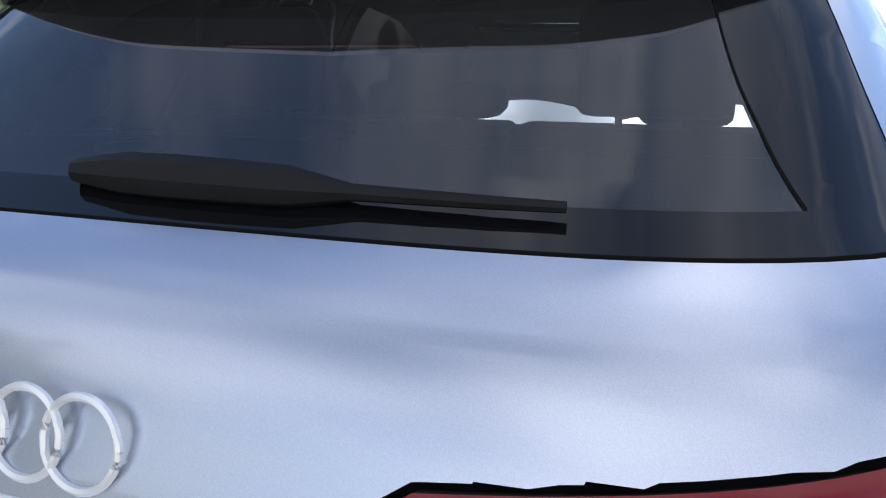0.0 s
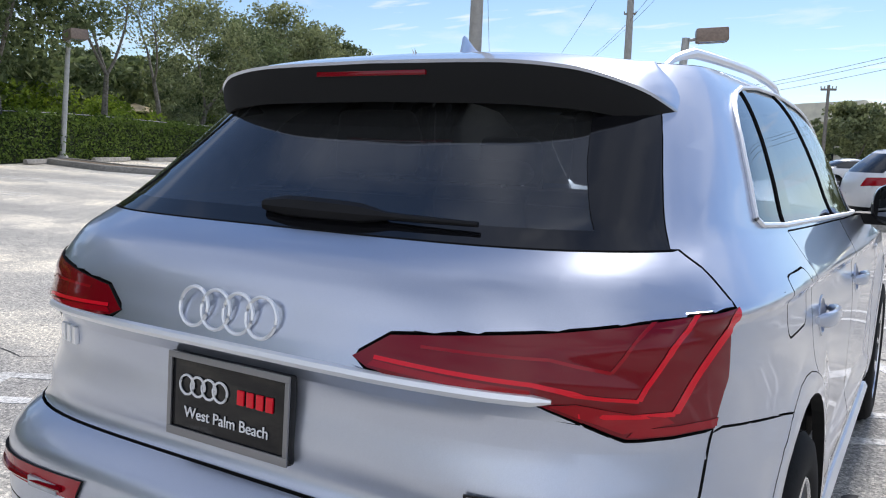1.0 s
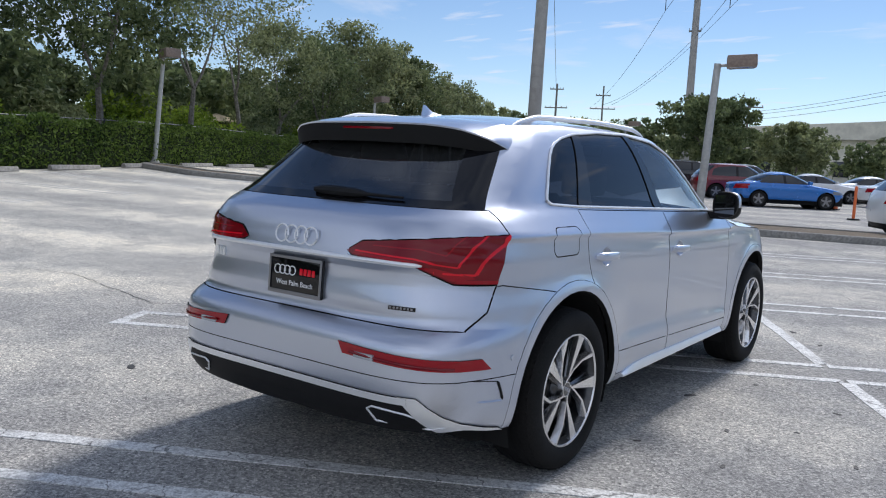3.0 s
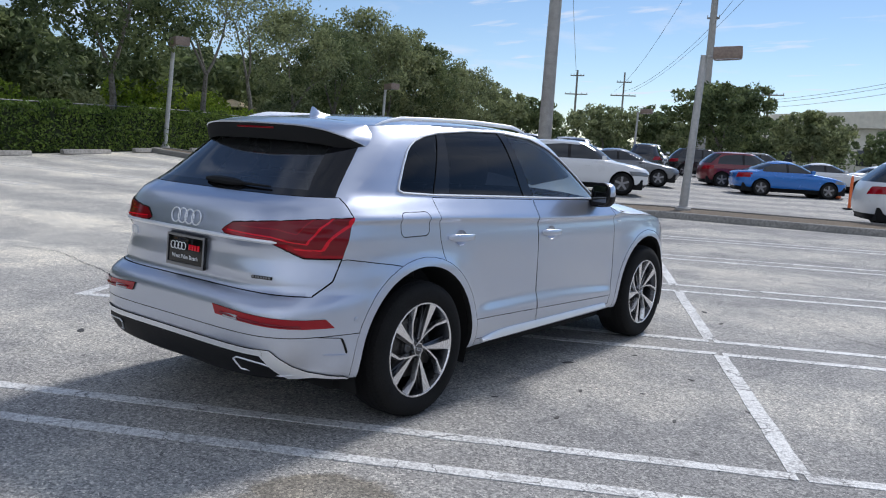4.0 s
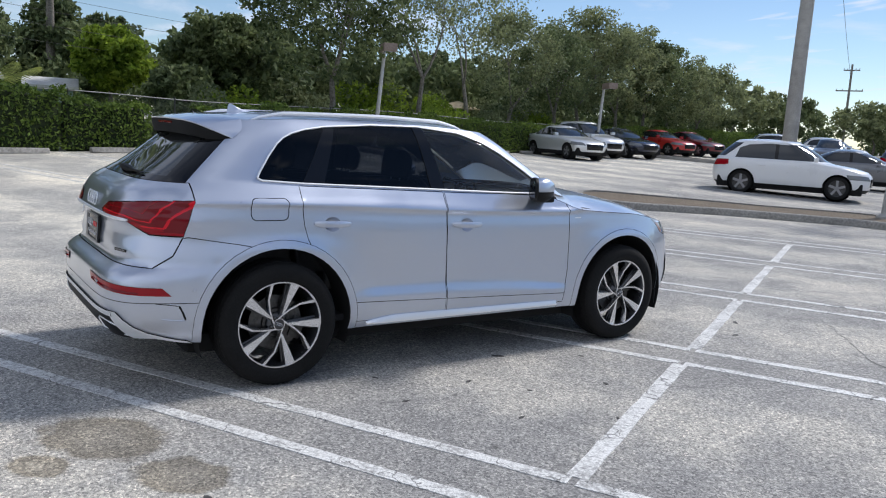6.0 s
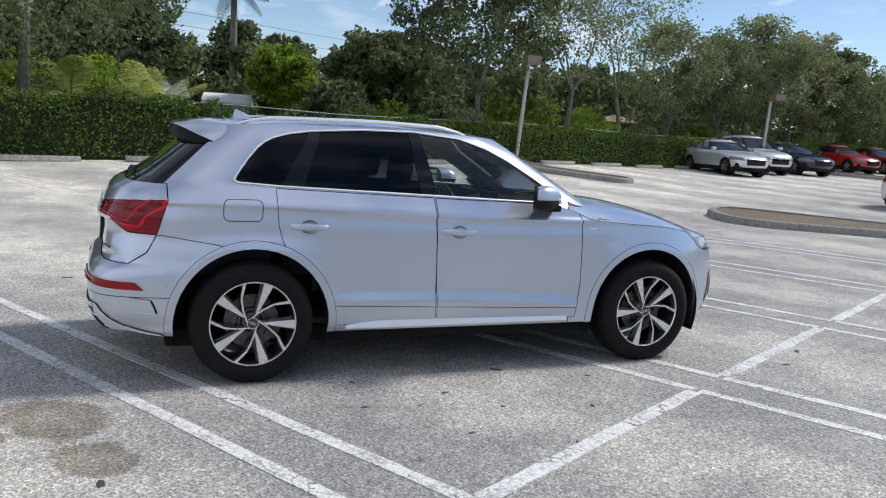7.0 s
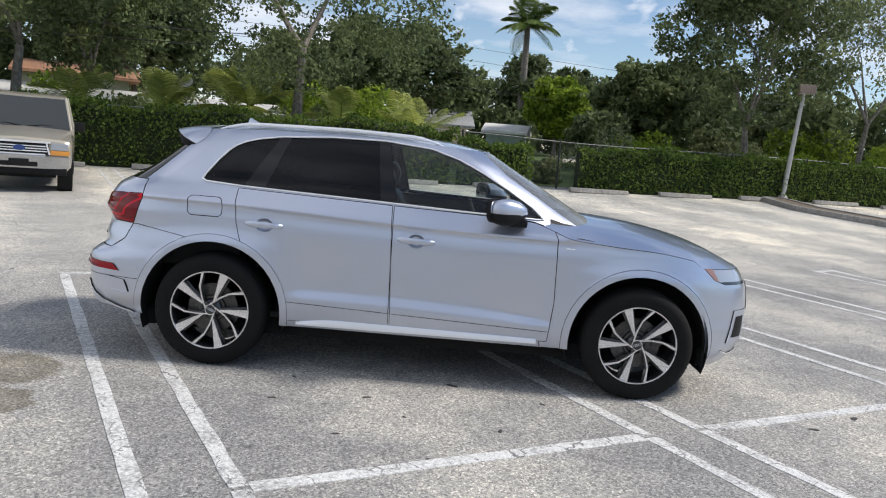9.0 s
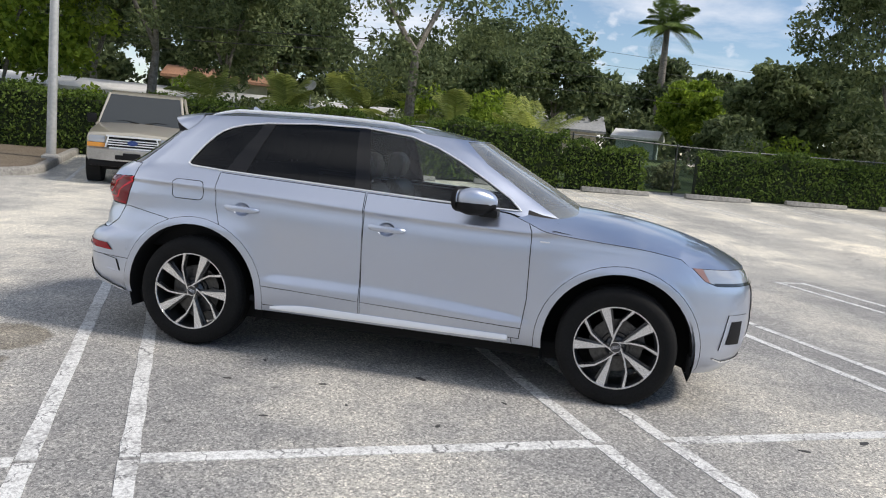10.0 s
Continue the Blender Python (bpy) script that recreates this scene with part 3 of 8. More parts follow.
# far stall lines along the hedge
HEDGE = spline([(-40, -4.5), (-9, -13.6), (-0.5, -16.4), (7.5, -19.0), (12.4, -20.9), (22, -24.6), (40, -31), (80, -46)])
for y in np.arange(-9.5, 30, 2.8):
    a = Vector((HEDGE(y) + 1.0, y, 0))
    q = a + ND * 4.8
    a.z, q.z = zg(a.x, a.y), zg(q.x, q.y)
    o = DD * 0.18
    tagged(marking("hedge_stall_marking", [(a - o, q - o, 0.07), (a + o, q + o, 0.07)], "faded white stall lines by the hedge"), group="hedge stall markings")


def blob(name, x, y, rx, ry, mat, label, cat, h=0.003, seed=0, rot=0.5):
    rnd = random.Random(seed)
    bm = bmesh.new()
    n = 40
    ph = [rnd.uniform(0, 6.28) for _ in range(4)]
    rim, low = [], []
    for k in range(n):
        t = k * math.tau / n
        r = 1 + 0.07 * math.sin(3 * t + ph[0]) + 0.05 * math.sin(5 * t + ph[1]) + 0.03 * math.sin(9 * t + ph[2])
        u, v = rx * r * math.cos(t), ry * r * math.sin(t)
        px, py = x + u * math.cos(rot) - v * math.sin(rot), y + u * math.sin(rot) + v * math.cos(rot)
        rim.append(bm.verts.new((px, py, zg(px, py) + h)))
        low.append(bm.verts.new((px, py, zg(px, py) - 0.01)))
    bm.faces.new(rim)
    for k in range(n):
        bm.faces.new((low[k], low[(k + 1) % n], rim[(k + 1) % n], rim[k]))
    return tagged(part(name, fix(bm), mat, smooth=False), label, cat, kind="structure")


M_OIL = speckle("oil_spot", (0.03, 0.029, 0.028), (0.07, 0.068, 0.065), 60, 0.7, 0.5, 0.004)
for i, (x, y, r) in enumerate([(2.14, -0.82, 0.045), (0.91, 1.63, 0.05), (1.3, 1.1, 0.03), (1.7, 1.9, 0.03), (1.15, 2.2, 0.025), (1.95, 1.0, 0.028), (-1.75, -2.72, 0.03),
                               (1.0, 0.6, 0.025), (1.45, 0.55, 0.03), (2.2, 1.5, 0.022), (1.6, 1.35, 0.02), (-2.6, -1.2, 0.06), (-1.9, -0.4, 0.06), (-3.0, -2.3, 0.05), (1.2, 3.9, 0.04), (0.9, 4.3, 0.05)]):
    blob("oil_spot", x, y, r * 0.85, r * 0.38, M_OIL, "small dark oil spot on asphalt", "stain", seed=10 + i, rot=i)


def crack(pts, w=0.007):
    bm = bmesh.new()
    rnd = random.Random(len(pts))
    rows = []
    for (x0, y0), (x1, y1) in zip(pts, pts[1:]):
        n = max(2, int(math.hypot(x1 - x0, y1 - y0) / 0.12))
        for i in range(n):
            t = i / n
            x, y = x0 + (x1 - x0) * t + rnd.uniform(-0.018, 0.018), y0 + (y1 - y0) * t + rnd.uniform(-0.018, 0.018)
            ww = w * rnd.uniform(0.4, 1.2)
            rows.append([bm.verts.new((x - ww * 0.5, y + ww, zg(x, y) + 0.003)), bm.verts.new((x + ww * 0.5, y - ww, zg(x, y) + 0.003))])
    for a, b in zip(rows, rows[1:]):
        bm.faces.new((a[0], a[1], b[1], b[0]))
    tagged(part("asphalt_crack", fix(bm), M_OIL, smooth=False), "thin dark crack in the asphalt", "crack", kind="structure")


crack([(-7.2, 0.6), (-5.4, 1.2), (-3.6, 0.9), (-2.6, 1.6), (-1.6, 3.4)], 0.005)
crack([(1.2, 5.2), (2.2, 4.2), (3.3, 3.9), (4.4, 2.6)], 0.008)

# ---- the silver car ----
WB, WR = 2.819, 0.365      # wheelbase, axle height
AR = 0.46                  # wheel arch opening

car_w = spline([(0.20, 0.76), (0.27, 0.828), (0.32, 0.860), (0.38, 0.876), (0.45, 0.8835), (0.55, 0.886), (0.68, 0.8875), (0.80, 0.8885), (0.90, 0.8865), (0.96, 0.8810),
                (1.000, 0.8755), (1.018, 0.8742), (1.034, 0.8812), (1.043, 0.8868), (1.050, 0.8862), (1.064, 0.8800), (1.10, 0.858), (1.15, 0.828), (1.20, 0.798), (1.30, 0.758), (1.42, 0.703), (1.50, 0.655), (1.55, 0.612), (1.60, 0.545)])
car_yr = spline([(0.20, -0.55), (0.26, -0.72), (0.30, -0.84), (0.41, -0.915), (0.55, -0.93), (0.64, -0.93), (0.685, -0.915), (0.715, -0.86), (0.74, -0.835), (0.80, -0.845), (0.90, -0.835), (0.945, -0.84),
                 (0.975, -0.866), (1.03, -0.848), (1.10, -0.818), (1.14, -0.788), (1.165, -0.748), (1.19, -0.70), (1.47, -0.335), (1.54, -0.255), (1.60, -0.2)])
car_yf = spline([(0.18, 3.44), (0.24, 3.56), (0.32, 3.63), (0.45, 3.67), (0.62, 3.685), (0.74, 3.675), (0.84, 3.635), (0.92, 3.57), (1.05, 3.5)])
cab_yf = spline([(1.05, 2.62), (1.10, 2.56), (1.20, 2.385), (1.30, 2.205), (1.40, 2.02), (1.50, 1.845), (1.54, 1.775), (1.60, 1.62)])
belt_z = spline([(-0.65, 1.185), (-0.1, 1.190), (0.15, 1.180), (1.19, 1.148), (2.05, 1.118), (2.2, 1.075), (2.32, 1.032), (2.6, 1.006), (2.9, 0.988), (3.15, 0.950), (3.3, 0.920), (3.45, 0.892)])
crease_z = spline([(-0.5, 1.094), (0.0, 1.085), (0.3, 1.072), (1.13, 1.034), (1.7, 1.016), (2.22, 1.006), (2.42, 1.034), (2.6, 1.024), (2.9, 1.004), (3.15, 0.968), (3.4, 0.92)])
band_low = spline([(0.4, 0.490), (0.57, 0.486), (1.17, 0.468), (2.24, 0.436), (2.5, 0.430)])   # foot of the bright fold along the doors
band_top = spline([(0.4, 0.52), (0.60, 0.568), (1.17, 0.574), (1.7, 0.550), (2.1, 0.507), (2.4, 0.47)])
hood_z = spline([(2.40, 1.150), (2.8, 1.118), (3.2, 1.045), (3.45, 0.965), (3.58, 0.905), (3.64, 0.872)])
roof_z = spline([(-0.32, 1.548), (0.0, 1.592), (0.5, 1.622), (1.0, 1.622), (1.4, 1.598), (1.78, 1.54)])
edge_z = spline([(-0.3, 1.535), (0.2, 1.568), (0.8, 1.583), (1.2, 1.572), (1.78, 1.538)])


def car_side(y, z, yf, nf, ysf):
    """Half width of the body at a place on its length and height."""
    zc = crease_z(y)
    w = max(0.0, 1 - abs(z - 1.045) / 0.16) if 0.86 < z < 1.25 else 0
    x = car_w(z - (zc - 1.045) * w)
    nr = 6.0 - 1.6 * smoothstep(0.6, 0.9, z)
    if y < 0.35:
        t = min(1, (0.35 - y) / (0.35 - car_yr(z)))
        x *= max(0, 1 - t ** nr) ** (1 / nr)
    if y > ysf:
        t = min(1, (y - ysf) / (yf - ysf))
        x *= max(0, 1 - t ** nf) ** (1 / nf)
    if 0.4 < y < 2.4 and z < 0.62:
        x += 0.019 * smoothstep(0.42, 0.66, y) * (1 - smoothstep(2.10, 2.34, y)) * (1 - smoothstep(band_low(y), band_top(y), z))
    for cy in (0.0, WB):
        r = math.hypot(y - cy, z - WR)
        if 0.3 < r < 0.8 and z < 0.95:
            x += (0.006 * (1 - smoothstep(0.495, 0.525, r)) + 0.016 * (1 - smoothstep(0.48, 0.70, r))) * (1 - smoothstep(0.80, 0.94, z))
    return x


def rear_y(x, z):
    """The tail's place along the car, at a distance from the centre line."""
    nr = 6.0 - 1.6 * smoothstep(0.6, 0.9, z)
    w = car_w(z)
    return 0.35 - (0.35 - car_yr(z)) * max(0, 1 - min(1, x / w) ** nr) ** (1 / nr)


def front_y(x, z, yf, nf, ysf):
    return ysf + (yf - ysf) * max(0, 1 - min(1, x / car_w(z)) ** nf) ** (1 / nf)


NR, NS, NF = 22, 130, 22


def column_point(kind, g, z, cab):
    yf, nf, ysf = (cab_yf(z), 3.3, min(1.3, cab_yf(z) - 0.6)) if cab else (car_yf(z), 3.3, 2.6)
    ya, yb = car_yr(z) + 0.27, yf - 0.38
    if kind == 1:
        y = ya + (yb - ya) * g
        return (car_side(y, z, yf, nf, ysf), y, z)
    if kind == 0:
        x = car_side(ya, z, yf, nf, ysf) * g
        return (x, rear_y(x, z), z)
    x0 = car_side(yb, z, yf, nf, ysf)
    x = x0 * (1 - g)
    y0 = front_y(x0, z, yf, nf, ysf)
    y = front_y(x, z, yf, nf, ysf)
    return (x, yb + (y - y0) * (yf - yb) / max(1e-6, yf - y0), z)


COLS = [(0, i / NR) for i in range(NR)] + [(1, i / NS) for i in range(NS)] + [(2, i / NF) for i in range(NF + 1)]


def quads(g):
    out = []
    for a, b in zip(g, g[1:]):
        for j in range(len(a) - 1):
            f = [a[j], b[j], b[j + 1], a[j + 1]]
            out.append(f)
    return out


def levels(y, zb, zt):
    """Heights of the rows of faces: close together along the folds."""
    c = min(crease_z(y), zt - 0.045)
    bl, bt = band_low(y), band_top(y)
    out = []
    for a, b, n in ((zb, bl, 8), (bl, bl + 0.01, 2), (bl + 0.01, bt, 8), (bt, c - 0.06, 20), (c - 0.06, c - 0.012, 5), (c - 0.012, c, 2), (c, c + 0.014, 3), (c + 0.014, zt, 7)):
        out += [a + (b - a) * i / n for i in range(n)]
    return out + [zt]


def lower_faces():
    g, top = [], []
    for kind, k in COLS:
        z = 1.1
        for _ in range(4):
            p = column_point(kind, k, z, False)
            z = belt_z(p[1]) if kind else 1.185
            if kind == 2:
                z = 0.905 - 0.035 * k
        zb = 0.30 if kind == 1 else (0.34 - 0.06 * (1 - k) if kind == 0 else 0.235 - 0.02 * k)
        if kind == 1:
            zb += 0.04 * (1 - smoothstep(-0.6, -0.3, p[1])) - 0.065 * smoothstep(2.9, 3.2, p[1])
        g.append([column_point(kind, k, h, False) for h in levels(p[1], zb, z)])
        top.append(g[-1][-1])
    return quads(g), top


def cab_faces():
    g, top = [], []
    for kind, k in COLS:
        zb = 1.185
        for _ in range(4):
            p = column_point(kind, k, zb, True)
            zb = 1.185 if kind == 0 else (belt_z(p[1]) if kind == 1 else 1.062 + 0.025 * k)
        p = column_point(kind, k, 1.54, True)
        zt = edge_z(p[1])
        g.append([column_point(kind, k, zb + (zt - zb) * j / 22, True) for j in range(23)])
        top.append(g[-1][-1])
    return quads(g), top


def cap_faces(top):
    g = []
    for x, y, z in top:
        zc = max(z, roof_z(y))
        g.append([(x * (1 - j / 12), y, z + (zc - z) * (1 - (1 - j / 12) ** 2.2)) for j in range(13)])
    return quads(g)


def hood_faces(top):
    g = []
    ring = [p for p in top if p[1] > 2.13 and p[2] < 1.13]
    y0, y1 = ring[0][1], ring[-1][1]
    for x, y, z in ring:
        k = (y - y0) / (y1 - y0)
        yc = 2.46 + (3.64 - 2.46) * k
        zc = hood_z(yc)
        row = []
        for j in range(17):
            s = j / 16
            h = 1 - (1 - s) ** 2.4
            h += 0.05 * math.sin(math.pi * min(1, s / 0.5)) * (1 - k)
            row.append((x * (1 - s), y + (yc - y) * s ** 0.8, z + (zc - z) * h))
        g.append(row)
    return quads(g)


def build_car():
    car = thing("parked_suv", None, "silver metallic SUV with closed tailgate parked on asphalt", "car")
    low, top = lower_faces()
    cab, ctop = cab_faces()
    full = low + cab
    bvh_faces = full
    idx, vs = [], []
    for f in bvh_faces:
        idx.append(tuple(range(len(vs), len(vs) + len(f))))
        vs += [Vector(p) for p in f]
    tree = BVHTree.FromPolygons(vs, idx)

    def on_side(y, z, off=0.0):
        hit = tree.ray_cast(Vector((3, y, z)), Vector((-1, 0, 0)))
        return hit[0] + Vector((off, 0, 0)) if hit[0] else Vector((0.8, y, z))

    def on_rear(x, z, off=0.0):
        hit = tree.ray_cast(Vector((abs(x), -3, z)), Vector((0, 1, 0)))
        p = hit[0] if hit[0] else Vector((abs(x), -0.8, z))
        return Vector((math.copysign(p.x, x) if x else 0, p.y - off, p.z))

    # liner: the dark inside of the body shell, seen only through joints
    core = [f for f in low if f[0][2] < 1.15]
    for c in (circle(0, WR, AR + 0.03), circle(WB, WR, AR + 0.03)):
        core = region(core, c)[1]
    part("inner_shell", sheet(core + mirror(core), offset=-0.03), M_LINER, car, "black inner lining")

    # wheel arches cut through
    lips = []
    for cy in (0.0, WB):
        low = region(low, circle(cy, WR, AR))[1]
        lip, low = region(low, circle(cy, WR, 0.508))
        lips.append(lip)
    # openings by side outline
    dlo = [(-0.118, 1.222), (-0.095, 1.262), (-0.03, 1.352), (0.03, 1.420), (0.075, 1.455), (0.13, 1.482), (0.22, 1.508), (0.37, 1.532), (0.7, 1.556), (1.05, 1.561), (1.37, 1.533), (1.56, 1.476), (1.715, 1.405), (1.9, 1.302), (2.07, 1.198), (2.145, 1.130), (1.19, 1.162), (0.15, 1.194), (-0.09, 1.208)]
    side_glass, cab = region(cab, dlo)
    rearlid, cab = region(cab, [(-1.2, 1.184), (-0.51, 1.184), (-0.17, 1.515), (-1.2, 1.515)])
    # windscreen: forward of the A-pillar line
    scr, cab = region(cab, [(2.235, 1.115), (2.45, 1.085), (3, 1.085), (3, 1.532), (1.66, 1.532), (1.888, 1.395)])
    cowl_ = []
    for cell in ([(2.19, 1.0), (2.275, 1.0), (2.275, 1.115), (2.19, 1.14)], [(2.275, 1.0), (2.45, 1.0), (2.45, 1.085), (2.275, 1.115)], [(2.45, 1.0), (3, 1.0), (3, 1.085), (2.45, 1.085)]):
        c_, cab = region(cab, cell)
        cowl_ += c_
    # lower panels
    gate, low = region(low, [(-1.3, 0.722), (-0.70, 0.722), (-0.60, 0.79), (-0.548, 0.89), (-0.487, 1.09), (-0.497, 1.4), (-1.3, 1.4)])
    def rounded(y0, y1, z0, z1, r):
        out = []
        for cy, cz, a0 in ((y1 - r, z1 - r, 0), (y0 + r, z1 - r, 90), (y0 + r, z0 + r, 180), (y1 - r, z0 + r, 270)):
            out += [(cy + r * math.cos(radians(a0 + 22.5 * i)), cz + r * math.sin(radians(a0 + 22.5 * i))) for i in range(5)]
        return out

    flap, low = region(low, rounded(-0.182, 0.044, 0.986, 1.113, 0.034))
    door_r, low = region(low, [(0.13, 1.3), (0.128, 1.1), (0.14, 0.96), (0.165, 0.87), (0.40, 0.345), (1.17, 0.345), (1.165, 0.6), (1.155, 0.9), (1.135, 1.3)])
    door_f, low = region(low, [(1.135, 1.3), (1.155, 0.9), (1.165, 0.6), (1.17, 0.345), (2.22, 0.345), (2.245, 0.6), (2.235, 1.02), (2.10, 1.3)])
    # hollows behind the door handles
    HANDLES = ((0.325, 0.957), (1.315, 0.934))

    def hollow(faces, cy, cz):
        near, far = region(faces, [(cy - 0.064, cz - 0.053), (cy + 0.064, cz - 0.053), (cy + 0.064, cz + 0.053), (cy - 0.064, cz + 0.053)])
        return far + region(near, [(cy + 0.054 * math.cos(a), cz + 0.042 * math.sin(a)) for a in np.arange(20) * math.tau / 20])[1]

    door_r, door_f = hollow(door_r, *HANDLES[0]), hollow(door_f, *HANDLES[1])
    rbump, low = region(low, [(-1.3, 0.0), (0.10, 0.0), (-0.10, 0.825), (-0.25, 0.853), (-0.52, 0.893), (-0.60, 0.882), (-1.3, 0.715)])
    rb2, low = region(low, [(-1.3, 0.0), (-0.45, 0.0), (-0.5, 0.73), (-1.3, 0.73)])
    rbump += rb2
    head, low = region(low, [(3.155, 0.96), (3.30, 0.832), (3.38, 0.805), (3.9, 0.795), (3.9, 1.0), (3.16, 1.0)])
    wing, low = region(low, [(2.2, 0.2), (4.0, 0.2), (4.0, 1.2), (2.0, 1.2)])
    sill, low = region(low, [(0.3, 0.2), (2.4, 0.2), (2.4, 0.345), (0.3, 0.345)])

    def both(name, faces, mat, label="", parent=None, gap=0.0026, rim=0.014, off=0.0):
        return part(name, sheet(faces + mirror(faces), gap, rim, off), mat, parent or car, label)

    def sides(name, faces, mat, label="", parent=None, gap=0.0026, rim=0.014, off=0.0):
        a = part(name, sheet(faces, gap, rim, off), mat, parent or car, label)
        b = part(name, sheet(mirror(faces), gap, rim, off), mat, parent or car, label)
        return a, b

    cap = cap_faces(ctop)
    lining = [f for f in cap if max(p[1] for p in f) < 1.64] + [f for f in cab if min(p[2] for p in f) > 1.19]
    roofglass, cap = region(cap, [(-0.46, 0.45), (0.46, 0.45), (0.44, 1.30), (-0.44, 1.30)], "z")
    both("roof", cap, M_SILVER, "silver roof skin", gap=0, rim=0)
    both("sunroof_glass", roofglass, M_PRIVACY, "dark glass roof panel", off=-0.002)
    lining = region(lining, [(-0.44, 0.47), (0.44, 0.47), (0.42, 1.28), (-0.42, 1.28)], "z")[1]
    part("headliner", sheet(lining + mirror(lining), offset=-0.028), M_HEADLINER, car, "pale cloth headliner and pillar trim")
    quarter = low + cab
    sides("side_panel", quarter, M_SILVER, "silver quarter panel and roof pillars", gap=0.0022, rim=0.012)
    for lip in lips:
        sides("arch_trim", lip, M_SILVER, "silver wheel arch lip", gap=0.0006, rim=0.03)
    fl = sides("fuel_flap", flap, M_SILVER, "rounded silver fuel flap", gap=0.003)
    sides("sill", sill, M_SILVER, "silver sill below the doors")
    doors = []
    for nm, fs in (("rear_door", door_r), ("front_door", door_f)):
        lowd, up = region(fs, [(-1, 0), (4, 0), (4, 0.352), (-1, 0.518)])
        a, b = sides(nm, up, M_SILVER, "silver door skin")
        doors.append((a, b))
        for dd, ff in ((a, lowd), (b, mirror(lowd))):
            part("lower_cladding", sheet(ff, 0.0018, 0.012), M_SILVER, dd, "silver lower door cladding")
    bup, blow = cut(rbump, (0, 0, -1), -0.535)
    both("rear_bumper", bup, M_SILVER, "silver rear bumper")
    both("lower_bumper", blow, M_SILVER, "silver lower bumper skirt", gap=0.0015)
    sides("front_wing", wing, M_SILVER, "silver front wing and bumper side", gap=0.003)
    hl = sides("headlamp", head, M_LENS, "clear headlamp lens")
    hood = both("bonnet", hood_faces(top), M_SILVER, "silver bonnet with soft creases", gap=0.002, rim=0.008)
    sides("cowl_panel", cowl_, M_BLACK, "black plastic cowl edge", gap=0, rim=0)
    part("cowl", box(bmesh.new(), -0.58, 2.34, 1.02, 0.58, 2.50, 1.085, 0.02), M_BLACK, car, "black plastic cowl")
    both("windscreen", scr, M_SCREEN, "clear windscreen", gap=0.0, rim=0.004, off=-0.002)

    # tailgate
    tl_in, gate = region(gate, [(0.295, 1.0), (0.36, 1.043), (0.60, 1.068), (0.60, 0.963), (0.33, 0.984)], "y")
    tl_out, gate = region(gate, [(0.60, 1.068), (0.95, 1.107), (0.95, 0.892), (0.72, 0.90), (0.60, 0.963)], "y")
    body = both("tailgate", gate, M_SILVER, "silver closed tailgate skin", gap=0.005)
    rearg, border = region(rearlid, [(-0.9, 1.215), (-0.58, 1.215), (-0.275, 1.49), (-0.9, 1.49)])
    rearg, b2 = cut(rearg, (1, 0, 0.28), 0.655 + 0.28 * 1.2)
    both("rear_window", rearg, M_REARGLASS, "dark tinted rear window", body, gap=0, rim=0.004, off=-0.003)
    both("rear_window_border", border + b2, M_BLACK_GLOSS, "gloss black rear window surround", body, gap=0.001, rim=0.01)
    for sgn, f_in, f_out in ((1, tl_in, tl_out), (-1, mirror(tl_in), mirror(tl_out))):
        lamp = part("tail_lamp", sheet(f_in + f_out, 0.002, 0.02, 0.004), M_RED_DARK, body, "red tail lamp with angular light bars")
        # light bars inside the lens: long low lines that turn up at the outer end
        lens = f_in + f_out
        def stroke(pts, w, mt):
            out = []
            for (x0, z0), (x1, z1) in zip(pts, pts[1:]):
                L = math.hypot(x1 - x0, z1 - z0)
                nx, nz = -(z1 - z0) / L * w, (x1 - x0) / L * w
                out.append(([(x0 - nx, z0 - nz), (x1 - nx, z1 - nz), (x1 + nx, z1 + nz), (x0 + nx, z0 + nz)], mt))
            return out

        bars = stroke([(0.34, 1.004), (0.60, 0.992), (0.735, 0.968), (0.79, 1.094)], 0.0035, M_RED_BRIGHT)
        bars += stroke([(0.42, 1.030), (0.62, 1.030), (0.70, 1.012), (0.742, 1.088)], 0.0025, M_RED)
        bars += stroke([(0.66, 0.945), (0.775, 0.938), (0.838, 1.098)], 0.0045, M_RED_BRIGHT)
        bars += [([(0.62, 0.962), (0.715, 0.912), (0.775, 0.922), (0.765, 0.934), (0.66, 0.966)], M_RED), ([(0.33, 0.990), (0.60, 0.972), (0.60, 0.984), (0.34, 0.999)], M_RED),
                 ([(0.72, 0.905), (0.84, 0.900), (0.84, 0.914), (0.73, 0.918)], M_RED)]
        for poly, mt in bars:
            fb, _ = region(lens, [(sgn * px, pz) for px, pz in poly], "y")
            if fb:
                part("light_bar", sheet(fb, 0, 0.002, 0.0055), mt, lamp, "bright red light bar")
    # chrome strip
    bm = bmesh.new()
    pts = [on_rear(x, 0.972 - 0.03 * max(0, abs(x) - 0.45) ** 1.2, 0.008) for x in np.linspace(-0.63, 0.63, 45)]
    tube(bm, pts, [0.004] + [0.011] * 43 + [0.004], 8)
    part("chrome_strip", fix(bm), M_CHROME, body, "bright trim strip across the tailgate")
    # four-ring badge
    for k in range(4):
        c = on_rear(0, 1.035, 0.006)
        bm = bmesh.new()
        n = 36
        pts = [Vector((-0.087 + 0.058 * k + 0.037 * math.cos(a), c.y - 0.004 + 0.16 * 0.037 * math.sin(a), c.z + 0.037 * math.sin(a))) for a in [i * math.tau / n for i in range(n + 1)]]
        tube(bm, pts, 0.0038, 6, False)
        part("badge_ring", fix(bm), M_CHROME, body, "chrome ring badge")
